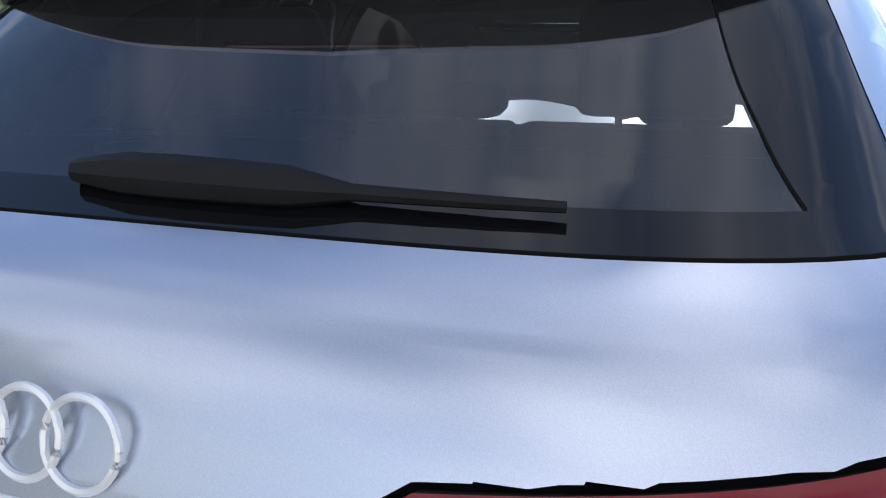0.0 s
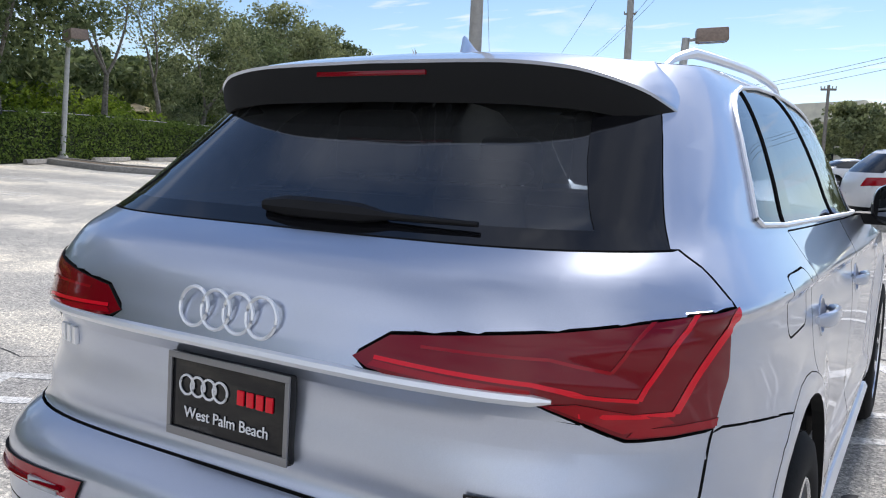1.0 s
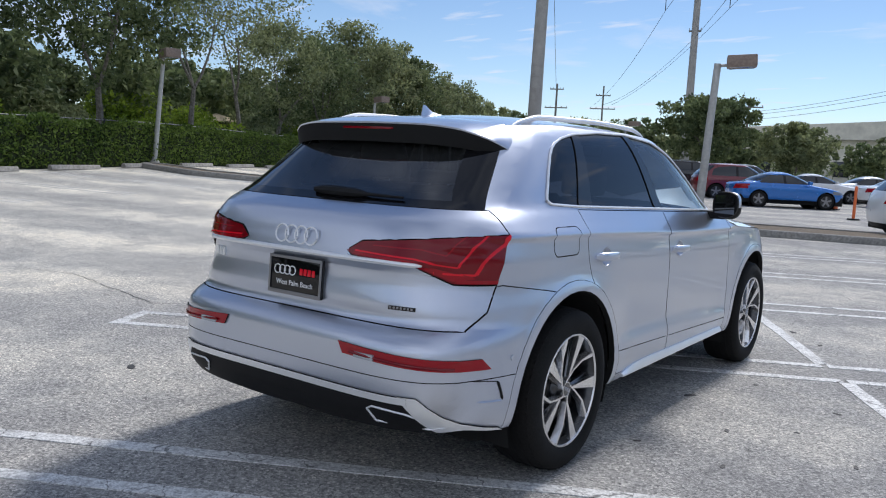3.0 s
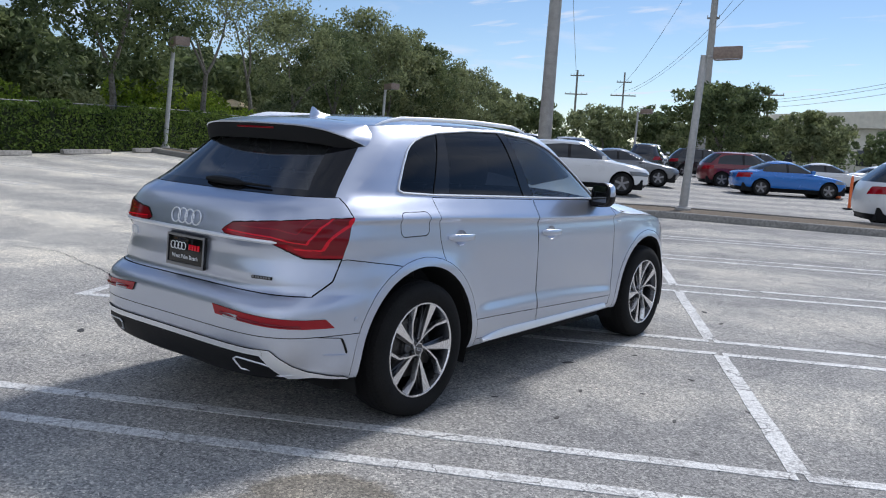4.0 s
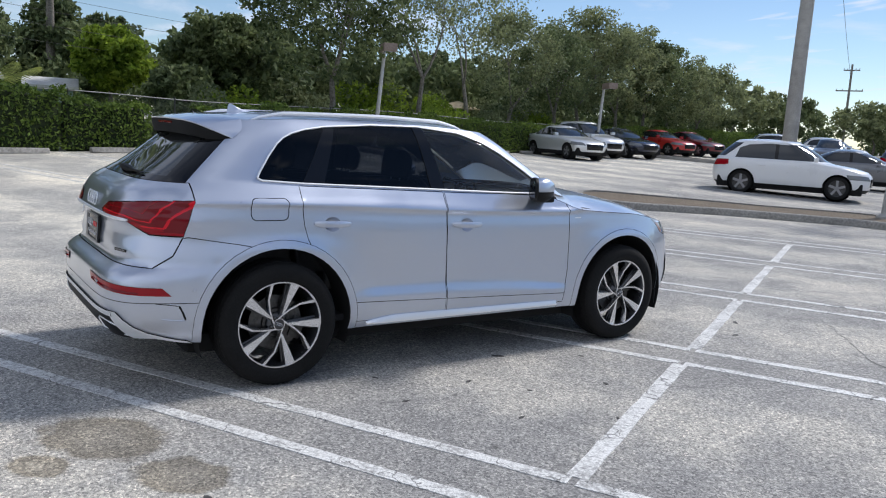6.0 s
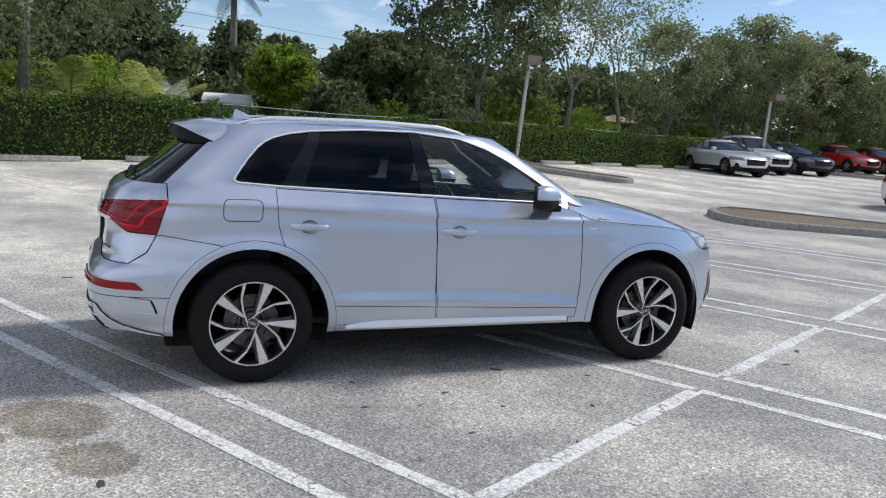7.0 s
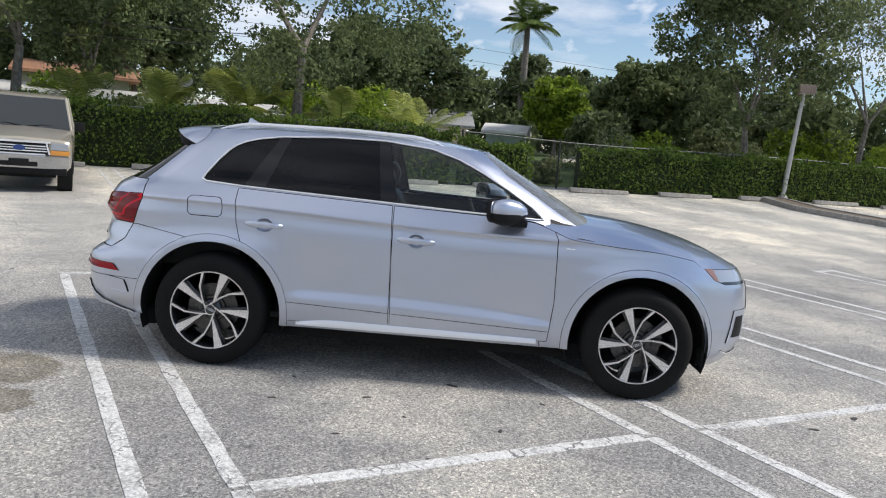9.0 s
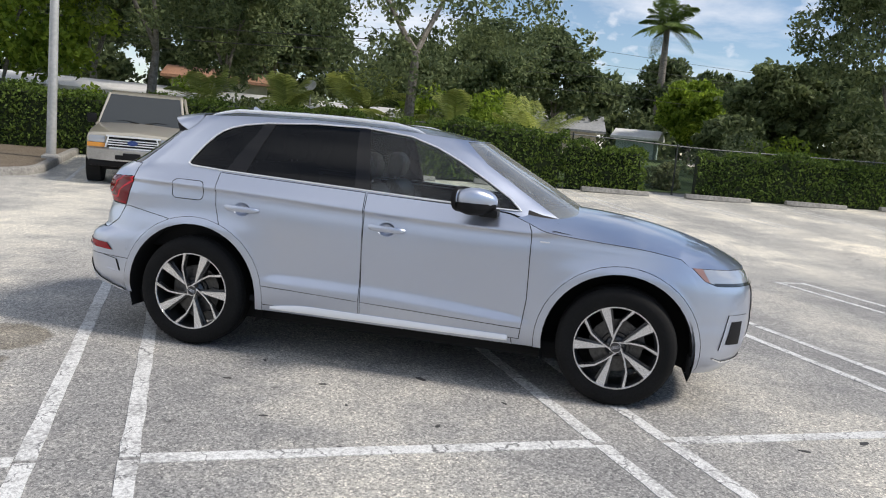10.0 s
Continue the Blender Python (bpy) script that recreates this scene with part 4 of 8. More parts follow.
    # small badges as plain bars
    for x, z, w in ((0.56, 0.795, 0.115), (-0.55, 0.905, 0.10)):
        p = on_rear(x, z, 0.004)
        q = on_rear(x + 0.05, z, 0.004)
        ang = math.atan2(q.y - p.y, q.x - p.x)
        m = Matrix.Translation(p) @ Matrix.Rotation(ang, 4, "Z")
        bm = bmesh.new()
        if x > 0:
            box(bm, -w / 2, -0.001, -0.008, w / 2, 0.004, 0.008, 0.002, m)
            ob = part("badge_plate", bm, M_BLACK_GLOSS, body, "small black badge plate")
            for i in range(7):
                bm = bmesh.new()
                box(bm, -0.052 + i * 0.015, -0.0025, -0.004, -0.043 + i * 0.015, -0.0002, 0.005, 0.0005, m)
                part("badge_bar", bm, M_ALLOY, ob)
        else:
            for i in range(3):
                bm = bmesh.new()
                box(bm, -0.04 + i * 0.03, -0.006, -0.02, -0.02 + i * 0.03, 0.003, 0.02, 0.003, m)
                part("badge_bar", bm, M_CHROME, body)
    # number plate
    p = on_rear(0.0, 0.855, 0.0)
    m = Matrix.Translation((0.0, p.y - 0.012, 0.855)) @ Matrix.Rotation(radians(-3), 4, "X")
    plate = part("plate_holder", box(bmesh.new(), -0.158, -0.006, -0.083, 0.158, 0.012, 0.083, 0.006, m), M_BLACK_GLOSS, body, "dark dealer plate in a bright frame")
    for x0, z0, x1, z1 in ((-0.158, 0.070, 0.158, 0.083), (-0.158, -0.083, 0.158, -0.066), (-0.158, -0.066, -0.147, 0.070), (0.147, -0.066, 0.158, 0.070)):
        part("plate_frame", box(bmesh.new(), x0, -0.011, z0, x1, -0.0065, z1, 0.002, m), M_ALLOY, plate, "grey plate frame bar")
    for k in range(4):
        bm = bmesh.new()
        pts = [m @ Vector((-0.105 + 0.03 * k + 0.019 * math.cos(a), -0.009, 0.022 + 0.019 * math.sin(a))) for a in [i * math.tau / 24 for i in range(25)]]
        tube(bm, pts, 0.0025, 5, False)
        part("plate_ring", fix(bm), M_WHITE, plate)
    for k in range(4):
        part("plate_bar", box(bmesh.new(), 0.03 + 0.024 * k, -0.010, 0.008, 0.047 + 0.024 * k, -0.0065, 0.036, 0.001, m), M_RED_BRIGHT, plate)
    txt = bpy.data.curves.new("plate_text", "FONT")
    txt.body, txt.size, txt.extrude, txt.align_x = "West Palm Beach", 0.031, 0.001, "CENTER"
    tx = new("plate_text", txt)
    tx.data.materials.append(M_WHITE)
    tx.parent = plate
    tx.matrix_basis = m @ pose(0, -0.0085, -0.042, 90, 0, 0)
    # wiper
    bm = bmesh.new()
    pts = [on_rear(x, 1.222 - 0.012 * (x > 0) * x, 0.022) for x in np.linspace(-0.08, 0.42, 9)]
    tube(bm, pts, [0.012, 0.022, 0.023, 0.022, 0.020, 0.008, 0.007, 0.006, 0.005], 8)
    part("rear_wiper", fix(bm), M_BLACK, body, "black rear wiper arm")
    # spoiler, a wing that carries the roof on over the window
    def roof_at(x, y):
        ze, zc = edge_z(y), roof_z(y)
        tx = car_side(y, ze, cab_yf(ze), 3.4, 1.2)
        return ze + (zc - ze) * (1 - min(1, abs(x) / tx) ** 2.2)

    sx_, sy_, sz_ = spline([(0, 0), (0.4, 0.30), (0.65, 0.465), (0.85, 0.572), (1, 0.612)]), spline([(0, -0.436), (0.4, -0.426), (0.65, -0.392), (0.85, -0.312), (1, -0.213)]), spline([(0, 1.537), (0.4, 1.533), (0.65, 1.519), (0.85, 1.482), (1, 1.441)])
    corner = on_side(-0.213, 1.441, 0.004)

    def trailing(u):
        a = abs(u)
        k = smoothstep(0.7, 1.0, a)
        return Vector((math.copysign(sx_(a) + (corner.x - 0.612) * k, u), sy_(a), sz_(a)))

    def seam(u):
        a = abs(u)
        if a <= 0.8:
            x = a / 0.8 * 0.555
            y = -0.118 - 0.02 * (a / 0.8) ** 4
            return Vector((math.copysign(x, u), y, roof_at(x, y) + 0.003))
        k = (a - 0.8) / 0.2
        if k >= 1:
            return Vector((math.copysign(corner.x, u), corner.y, corner.z))
        y, z = -0.138 - 0.075 * k ** 2.2, 1.548 - 0.107 * k ** 0.9
        q = on_side(y, z, 0.003)
        q = Vector((min(q.x, 0.555 + 0.10 * k ** 0.6), y, z))
        return Vector((math.copysign(q.x, u), q.y, q.z))

    bm = bmesh.new()
    rows, N_ = [], 60
    for i in range(N_ + 1):
        u = -1 + 2 * i / N_
        a, b = seam(u), trailing(u)
        h = 0.010 * (1 - abs(u) ** 6)
        col = [bm.verts.new(a.lerp(b, t) + Vector((0, 0, h * math.sin(math.pi * t)))) for t in [k / 8 for k in range(9)]]
        col.append(bm.verts.new(b + Vector((0, 0.003, -0.007))))
        rows.append(col)
    for a, b in zip(rows, rows[1:]):
        for k in range(9):
            bm.faces.new((a[k], a[k + 1], b[k + 1], b[k]))
    bmesh.ops.remove_doubles(bm, verts=bm.verts, dist=0.0005)
    sp = part("roof_spoiler", fix(bm), M_SILVER, body, "silver roof spoiler")
    bm = bmesh.new()
    rows = []
    for i in range(41):
        u = -0.985 + 1.97 * i / 40
        b = trailing(u)
        e = 1 - abs(u) ** 5
        rows.append([bm.verts.new(c) for c in (b + Vector((0, 0.003, -0.005)), b + Vector((0, 0.006, -0.024 - 0.014 * e)), b + Vector((0, 0.022, -0.040 - 0.050 * e)), Vector((b.x * 0.985, min(b.y + 0.07, -0.27), b.z - 0.034 - 0.050 * e)), Vector((b.x * 0.97, max(-0.25, b.y + 0.1), b.z - 0.012)))])
    for a, b in zip(rows, rows[1:]):
        for k in range(4):
            bm.faces.new((a[k], a[k + 1], b[k + 1], b[k]))
    part("spoiler_underside", fix(bm), M_LINER, sp, "black spoiler underside")
    bm = bmesh.new()
    box(bm, -0.15, -0.432, 1.503, 0.15, -0.425, 1.514, 0.002)
    part("high_brake_lamp", bm, M_RED_DARK, sp, "unlit dark red brake lamp")
    # shark-fin aerial
    bm = bmesh.new()
    secs = []
    for y, h, w in [(0.15, 0.002, 0.005), (0.12, 0.008, 0.013), (0.09, 0.015, 0.018), (0.06, 0.024, 0.019), (0.035, 0.038, 0.016), (0.015, 0.054, 0.012), (0.0, 0.066, 0.008), (-0.012, 0.071, 0.005), (-0.022, 0.066, 0.004), (-0.03, 0.03, 0.006), (-0.034, 0.004, 0.006)]:
        z0 = roof_z(y) - 0.003
        secs.append([bm.verts.new((px, y, z0 + pz)) for px, pz in ((-w * 1.3, 0), (-w * 0.6, h * 0.2), (-w * 0.4, h * 0.6), (0, h * 0.8), (w * 0.4, h * 0.6), (w * 0.6, h * 0.2), (w * 1.3, 0))])
    for a, b in zip(secs, secs[1:]):
        for k in range(6):
            bm.faces.new((a[k], a[k + 1], b[k + 1], b[k]))
    part("aerial_fin", fix(bm), M_SILVER, car, "silver shark-fin aerial")
    # roof rails
    for s in (-1, 1):
        bm = bmesh.new()
        pts, rr = [], []
        for i in range(31):
            y = -0.08 + 1.52 * i / 30
            e = min(1, min(i, 30 - i) / 4)
            rx = 0.575 - 0.03 * abs(y - 0.65) ** 2
            pts.append((s * rx, y, roof_at(rx, y) - 0.008 + 0.036 * e ** 0.6))
            rr.append(0.007 + 0.006 * e)
        tube(bm, pts, rr, 8)
        part("roof_rail", fix(bm), M_CHROME, car, "satin silver roof rail")

    # side windows and their trim
    rest = side_glass
    q_w, rest = region(rest, [(-1, 1), (0.045, 1), (0.40, 1.6), (-1, 1.6)])
    p1, rest = region(rest, [(0.0, 1), (0.225, 1), (0.455, 1.6), (0.0, 1.6)])
    r_w, rest = region(rest, [(-1, 1), (1.085, 1), (1.005, 1.6), (-1, 1.6)])
    p2, f_w = region(rest, [(-1, 1), (1.205, 1), (1.075, 1.6), (-1, 1.6)])
    for s in (1, -1):
        mir = (lambda f: f) if s > 0 else mirror
        k = 0 if s > 0 else 1
        part("quarter_window", sheet(mir(q_w), 0.001, 0.004, -0.004), M_PRIVACY, car, "dark privacy quarter glass")
        part("window_pillar", sheet(mir(p1), 0.0, 0.01, 0.001), M_BLACK_GLOSS, doors[0][k], "black pillar cover")
        part("window", sheet(mir(r_w), 0.001, 0.004, -0.004), M_PRIVACY, doors[0][k], "dark privacy glass")
        part("window_pillar", sheet(mir(p2), 0.0, 0.01, 0.001), M_BLACK_GLOSS, doors[1][k], "gloss black B-pillar cover")
        part("window", sheet(mir(f_w), 0.001, 0.004, -0.004), M_GLASS, doors[1][k], "clear door glass")
        bm = bmesh.new()
        loop = []
        pl = dlo + [dlo[0]]
        for a, b in zip(pl, pl[1:]):
            n = max(2, int(math.hypot(b[0] - a[0], b[1] - a[1]) / 0.03))
            for i in range(n):
                p = on_side(a[0] + (b[0] - a[0]) * i / n, a[1] + (b[1] - a[1]) * i / n, 0.004)
                loop.append(Vector((p.x * s, p.y, p.z)))
        loop.append(loop[0])
        tube(bm, loop, 0.0062, 6, False)
        part("window_trim", fix(bm), M_CHROME, car, "bright trim round the side windows")
        # handles
        for d, (y, zz) in enumerate(HANDLES):
            bm = bmesh.new()
            secs = []
            for i in range(17):
                t = -0.122 + 0.244 * i / 16
                e = 1 - (abs(t) / 0.126) ** 5
                sx = on_side(y + t, zz).x + 0.004 + 0.030 * (1 - (abs(t) / 0.122) ** 3)
                hz, hx = 0.0195 * e ** 0.4 * (1 - 0.12 * t / 0.122), 0.010 * e ** 0.4
                secs.append([bm.verts.new((s * (sx + hx * math.copysign(abs(math.cos(a)) ** 0.7, math.cos(a))), y + t, zz + 0.004 - 0.022 * t + hz * math.sin(a))) for a in [j * math.tau / 12 for j in range(12)]])
            for a, b in zip(secs, secs[1:]):
                for j in range(12):
                    bm.faces.new((a[j], a[(j + 1) % 12], b[(j + 1) % 12], b[j]))
            bm.faces.new(secs[0]); bm.faces.new(secs[-1])
            part("door_handle", fix(bm), M_SILVER, doors[d][k], "silver grab handle")
            bm = bmesh.new()
            rings = []
            for sc, dep in ((1.26, -0.0004), (1.22, -0.0022), (1.04, -0.002), (0.95, 0.004), (0.82, 0.018), (0.6, 0.027), (0.32, 0.031), (0.02, 0.032)):
                ring = []
                for i in range(20):
                    a = i * math.tau / 20
                    p = on_side(y + 0.054 * sc * math.cos(a), zz + 0.042 * sc * math.sin(a), -dep)
                    ring.append(bm.verts.new((p.x * s, p.y, p.z)))
                rings.append(ring)
            for a, b in zip(rings, rings[1:]):
                for i in range(20):
                    bm.faces.new((a[i], a[(i + 1) % 20], b[(i + 1) % 20], b[i]))
            part("handle_bowl", fix(bm), M_SILVER, doors[d][k], "hollow bowl behind the handle")
        # sill blade
        bm = bmesh.new()
        rows = []
        for i in range(40):
            t = i / 39
            y = 0.57 + 1.58 * t
            zb = 0.322 + 0.006 * t
            zt = zb + 0.018 + (0.030 * math.sin(min(1, t / 0.18) * math.pi / 2)) * (1 - 0.55 * t)
            x = 0.905
            rows.append([bm.verts.new((s * (x - 0.04), y, zb - 0.006)), bm.verts.new((s * (x + 0.004), y, zb)), bm.verts.new((s * (x + 0.006), y, zb + 0.010)), bm.verts.new((s * (x - 0.006), y, zt)), bm.verts.new((s * (x - 0.04), y, zt))])
        for a, b in zip(rows, rows[1:]):
            for j in range(4):
                bm.faces.new((a[j], a[j + 1], b[j + 1], b[j]))
        bm.faces.new(rows[0]); bm.faces.new(rows[-1])
        part("sill_blade", fix(bm), M_CHROME, car, "satin aluminium sill blade")
        # mirror
        MX, MY, MW = 0.972, 1.795, 0.092

        def turned_in(bm_):
            for v in bm_.verts:
                v.co.y -= 0.5 * (abs(v.co.x) - MX)
            return bm_

        bm = bmesh.new()
        rings = []
        for i in range(13):
            t = i / 12
            y = MY + 0.205 * t
            r = math.sin(math.pi * (0.16 + 0.84 * t)) ** 0.55 if t < 1 else 0.05
            if i == 0:
                r = 0.86
            cx, cz = MX - 0.02 * t, 1.185
            ring = []
            for j in range(20):
                a = j * math.tau / 20
                ca, sa = math.cos(a), math.sin(a)
                ring.append(bm.verts.new((s * (cx + MW * r * math.copysign(abs(ca) ** 0.75, ca)), y, cz + 0.078 * r * math.copysign(abs(sa) ** 0.75, sa) + 0.006 * ca)))
            rings.append(ring)
        for a, b in zip(rings, rings[1:]):
            for j in range(20):
                bm.faces.new((a[j], a[(j + 1) % 20], b[(j + 1) % 20], b[j]))
        bm.faces.new(rings[0]); bm.faces.new(rings[-1])
        mr = part("door_mirror", turned_in(fix(bm)), [M_SILVER], doors[1][k], "silver door mirror with black base")
        bm = bmesh.new()
        rings = []
        for i in range(9):
            t = i / 8
            y = MY - 0.003 + 0.205 * t
            r = (math.sin(math.pi * (0.16 + 0.84 * t)) ** 0.55 if t < 1 else 0.05) * 1.05
            ring = []
            for j in range(11):
                a = math.pi + j * math.pi / 10
                ca, sa = math.cos(a), math.sin(a)
                ring.append(bm.verts.new((s * (MX - 0.02 * t + MW * r * math.copysign(abs(ca) ** 0.75, ca)), y, 1.170 + 0.074 * r * math.copysign(abs(sa) ** 0.75, sa))))
            rings.append(ring)
        for a, b in zip(rings, rings[1:]):
            for j in range(10):
                bm.faces.new((a[j], a[j + 1], b[j + 1], b[j]))
        part("mirror_base", turned_in(fix(bm)), M_BLACK, mr, "black lower mirror shell")
        bm = bmesh.new()
        rings = []
        for y, r in ((MY - 0.007, 0.80), (MY - 0.007, 0.97), (MY - 0.001, 0.99), (MY + 0.017, 1.0), (MY + 0.017, 0.9)):
            ring = []
            for j in range(20):
                a = j * math.tau / 20
                ca, sa = math.cos(a), math.sin(a)
                ring.append(bm.verts.new((s * (MX + MW * r * math.copysign(abs(ca) ** 0.75, ca)), y, 1.185 + 0.080 * r * math.copysign(abs(sa) ** 0.75, sa) + 0.006 * ca)))
            rings.append(ring)
        for a, b in zip(rings, rings[1:]):
            for j in range(20):
                bm.faces.new((a[j], a[(j + 1) % 20], b[(j + 1) % 20], b[j]))
        bm.faces.new(rings[0])
        part("mirror_surround", turned_in(fix(bm)), M_BLACK, mr, "black mirror surround")
        part("mirror_foot", box(bmesh.new(), min(s * 0.80, s * 0.95), 1.90, 1.085, max(s * 0.80, s * 0.95), 2.02, 1.135, 0.02), M_BLACK, mr, "black mirror foot")
        part("mirror_glass", turned_in(box(bmesh.new(), min(s * (MX - 0.07), s * (MX + 0.07)), MY - 0.009, 1.128, max(s * (MX - 0.07), s * (MX + 0.07)), MY - 0.002, 1.242, 0.002)), M_MIRROR, mr, "mirror glass")
        # wing badge as a plain bar
        p = on_side(2.30, 0.965, 0.002)
        part("wing_badge", box(bmesh.new(), s * p.x - 0.002, 2.29, 0.963, s * p.x + 0.002, 2.35, 0.972, 0.001), M_CHROME, car, "small bright wing badge")

    # bumper lamps, diffuser, pipes
    fs = [f for f in rbump]
    refl, _ = region(fs, [(0.335, 0.648), (0.36, 0.602), (0.858, 0.576), (0.845, 0.620)], "y")
    refl = cut(refl, (0, 1, 0), -0.60)[0]
    for s in (1, -1):
        rl = part("bumper_lamp", sheet(refl if s > 0 else mirror(refl), 0, 0.006, 0.007), M_RED, car, "slim red bumper lamp")
        bm = bmesh.new()
        pts = [on_rear(x, 0.617 - 0.032 * (x - 0.35) / 0.5 + 0.002, 0.010) for x in np.linspace(0.40, 0.80, 14)]
        tube(bm, [Vector((p.x * s, p.y, p.z)) for p in pts], 0.006, 6)
        part("reflector_strip", fix(bm), M_RED_DARK, rl, "bright red reflector strip")
        bm = bmesh.new()
        box(bm, -0.05, -0.004, -0.012, 0.05, 0.006, 0.012, 0.003, Matrix.Translation(on_rear(s * 0.47, 0.608, 0.008)))
        part("reverse_lens", bm, M_LENS, rl, "clear reversing lens")
    dif, _ = region(fs, [(-0.05, 0.2), (0.78, 0.2), (0.77, 0.32), (0.645, 0.441), (-0.05, 0.441)], "y")
    dif = [f for f in dif if f[0][1] < -0.5]
    df = both("diffuser", dif, M_BLACK, "black lower diffuser", gap=0, rim=0.01, off=0.006)
    strip_, _ = region(fs, [(-0.05, 0.442), (0.655, 0.442), (0.655, 0.470), (-0.05, 0.470)], "y")
    strip_ = cut(strip_, (0, 1, 0), -0.6)[0]
    both("diffuser_trim", strip_, M_CHROME, "bright trim over the diffuser", df, gap=0, rim=0.01, off=0.010)
    blade, _ = region(fs, [(0.615, 0.472), (0.64, 0.442), (0.785, 0.22), (0.86, 0.22), (0.85, 0.32), (0.69, 0.472)], "y")
    blade = cut(blade, (0, 1, 0), -0.5)[0]
    for s in (1, -1):
        part("diffuser_blade", sheet(blade if s > 0 else mirror(blade), 0, 0.01, 0.008), M_CHROME, df, "satin silver blade sweeping down")
    for s in (1, -1):
        o = [(0.485, 0.400), (0.51, 0.414), (0.655, 0.404), (0.765, 0.352), (0.72, 0.345), (0.515, 0.352)]
        bm = bmesh.new()
        loop = [on_rear(x, z, 0.012) for x, z in o]
        loop = [Vector((p.x * s, p.y, p.z)) for p in loop]
        pts = []
        for a, b in zip(loop, loop[1:] + loop[:1]):
            pts += [a.lerp(b, t / 6) for t in range(6)]
        tube(bm, pts + [pts[0]], 0.0042, 6, False)
        ex = part("exhaust_trim", fix(bm), M_CHROME, df, "bright tailpipe surround")
        bm = bmesh.new()
        bm.faces.new([bm.verts.new((p.x, p.y + 0.004, p.z)) for p in loop])
        bm.faces.new([bm.verts.new((p.x, p.y + 0.008, p.z)) for p in loop])
        part("exhaust_insert", fix(bm), M_BLACK_GLOSS, ex, "black tailpipe insert")
        # corner vent on the bumper: a dark slanted slot in a shallow frame
        for pts_, r_, mt, nm, lb in ((((-0.70, 0.534), (-0.64, 0.528), (-0.578, 0.520)), 0.0022, M_BLACK, "vent_line", "thin dark line"), (((-0.580, 0.522), (-0.562, 0.485), (-0.545, 0.440)), 0.0062, M_BLACK, "bumper_slot", "narrow dark bumper slot"),
                                     (((-0.67, 0.446), (-0.61, 0.440), (-0.546, 0.437)), 0.0045, M_SILVER, "vent_ledge", "silver ledge below the slot")):
            bm = bmesh.new()
            line = []
            for a_, b_ in zip(pts_, pts_[1:]):
                line += [(a_[0] + (b_[0] - a_[0]) * t / 6, a_[1] + (b_[1] - a_[1]) * t / 6) for t in range(6)]
            line.append(pts_[-1])
            tube(bm, [Vector((p.x * s, p.y, p.z)) for p in [on_side(y, z, 0.0005) for y, z in line]], [0.001] + [r_] * (len(line) - 2) + [0.001], 6)
            part(nm, fix(bm), mt, car, lb)
        part("air_deflector", box(bmesh.new(), min(s * 0.74, s * 0.845), 3.262, 0.245, max(s * 0.74, s * 0.845), 3.278, 0.36, 0.004), M_LINER, car, "black rubber flap ahead of the front wheel")
        bm = bmesh.new()
        p = on_side(-0.50, 0.605, 0.001)
        lathe(bm, [(-0.002, 0.012), (0.002, 0.012), (0.003, 0.009), (0.0032, 0.0001)], 16)
        bmesh.ops.transform(bm, matrix=Matrix.Translation((p.x * s, p.y, p.z)) @ Matrix.Scale(s, 4, (1, 0, 0)), verts=bm.verts)
        part("parking_sensor", fix(bm), M_SILVER, car, "round parking sensor")
    # front end: grille, intakes
    gr, _ = region(wing, [(-0.1, 0.44), (0.36, 0.44), (0.50, 0.62), (0.46, 0.80), (-0.1, 0.80)], "y")
    gr = [f for f in gr if f[0][1] > 3.2]
    both("grille", gr, M_BLACK_GLOSS, "dark front grille", gap=0, rim=0.01, off=0.005)
    nose = [f for f in wing if f[0][1] > 3.1]
    for s in (1, -1):
        mir = (lambda f: f) if s > 0 else mirror
        fr_, _ = region(nose, [(3.435, 0.405), (3.60, 0.395), (3.60, 0.63), (3.475, 0.628)])
        io = part("intake_frame", sheet(mir(fr_), 0.001, 0.010, 0.006), M_SILVER, car, "silver air intake frame")
        it, _ = region(nose, [(3.472, 0.446), (3.562, 0.442), (3.567, 0.588), (3.497, 0.587)])
        part("air_intake", sheet(mir(it), 0, 0.004, 0.0085), M_BLACK, io, "black air intake slot")
        for o_ in ([(3.400, 0.352), (3.415, 0.354), (3.470, 0.330), (3.462, 0.322)], [(3.462, 0.322), (3.470, 0.333), (3.72, 0.342), (3.72, 0.328)]):
            lip_, _ = region(nose, o_)
            part("front_lip", sheet(mir(lip_), 0, 0.006, 0.007), M_CHROME, io, "bright lower bumper lip")
        am, _ = region(head, [(3.15, 0.965), (3.30, 0.830), (3.335, 0.82), (3.235, 0.965)])
        part("side_marker", sheet(mir(am), 0, 0.002, 0.002), M_AMBER, hl[0 if s > 0 else 1], "dull amber side marker")
        dk, _ = region(head, [(3.36, 0.822), (3.95, 0.812), (3.95, 0.79), (3.36, 0.79)])
        part("lamp_bezel", sheet(mir(dk), 0, 0.002, 0.002), M_RIM_DARK, hl[0 if s > 0 else 1], "dark lamp bezel")
    # lower front lip, underside
    part("underbody", box(bmesh.new(), -0.74, -0.50, 0.20, 0.74, 3.20, 0.32, 0.05), M_LINER, car, "black underbody")
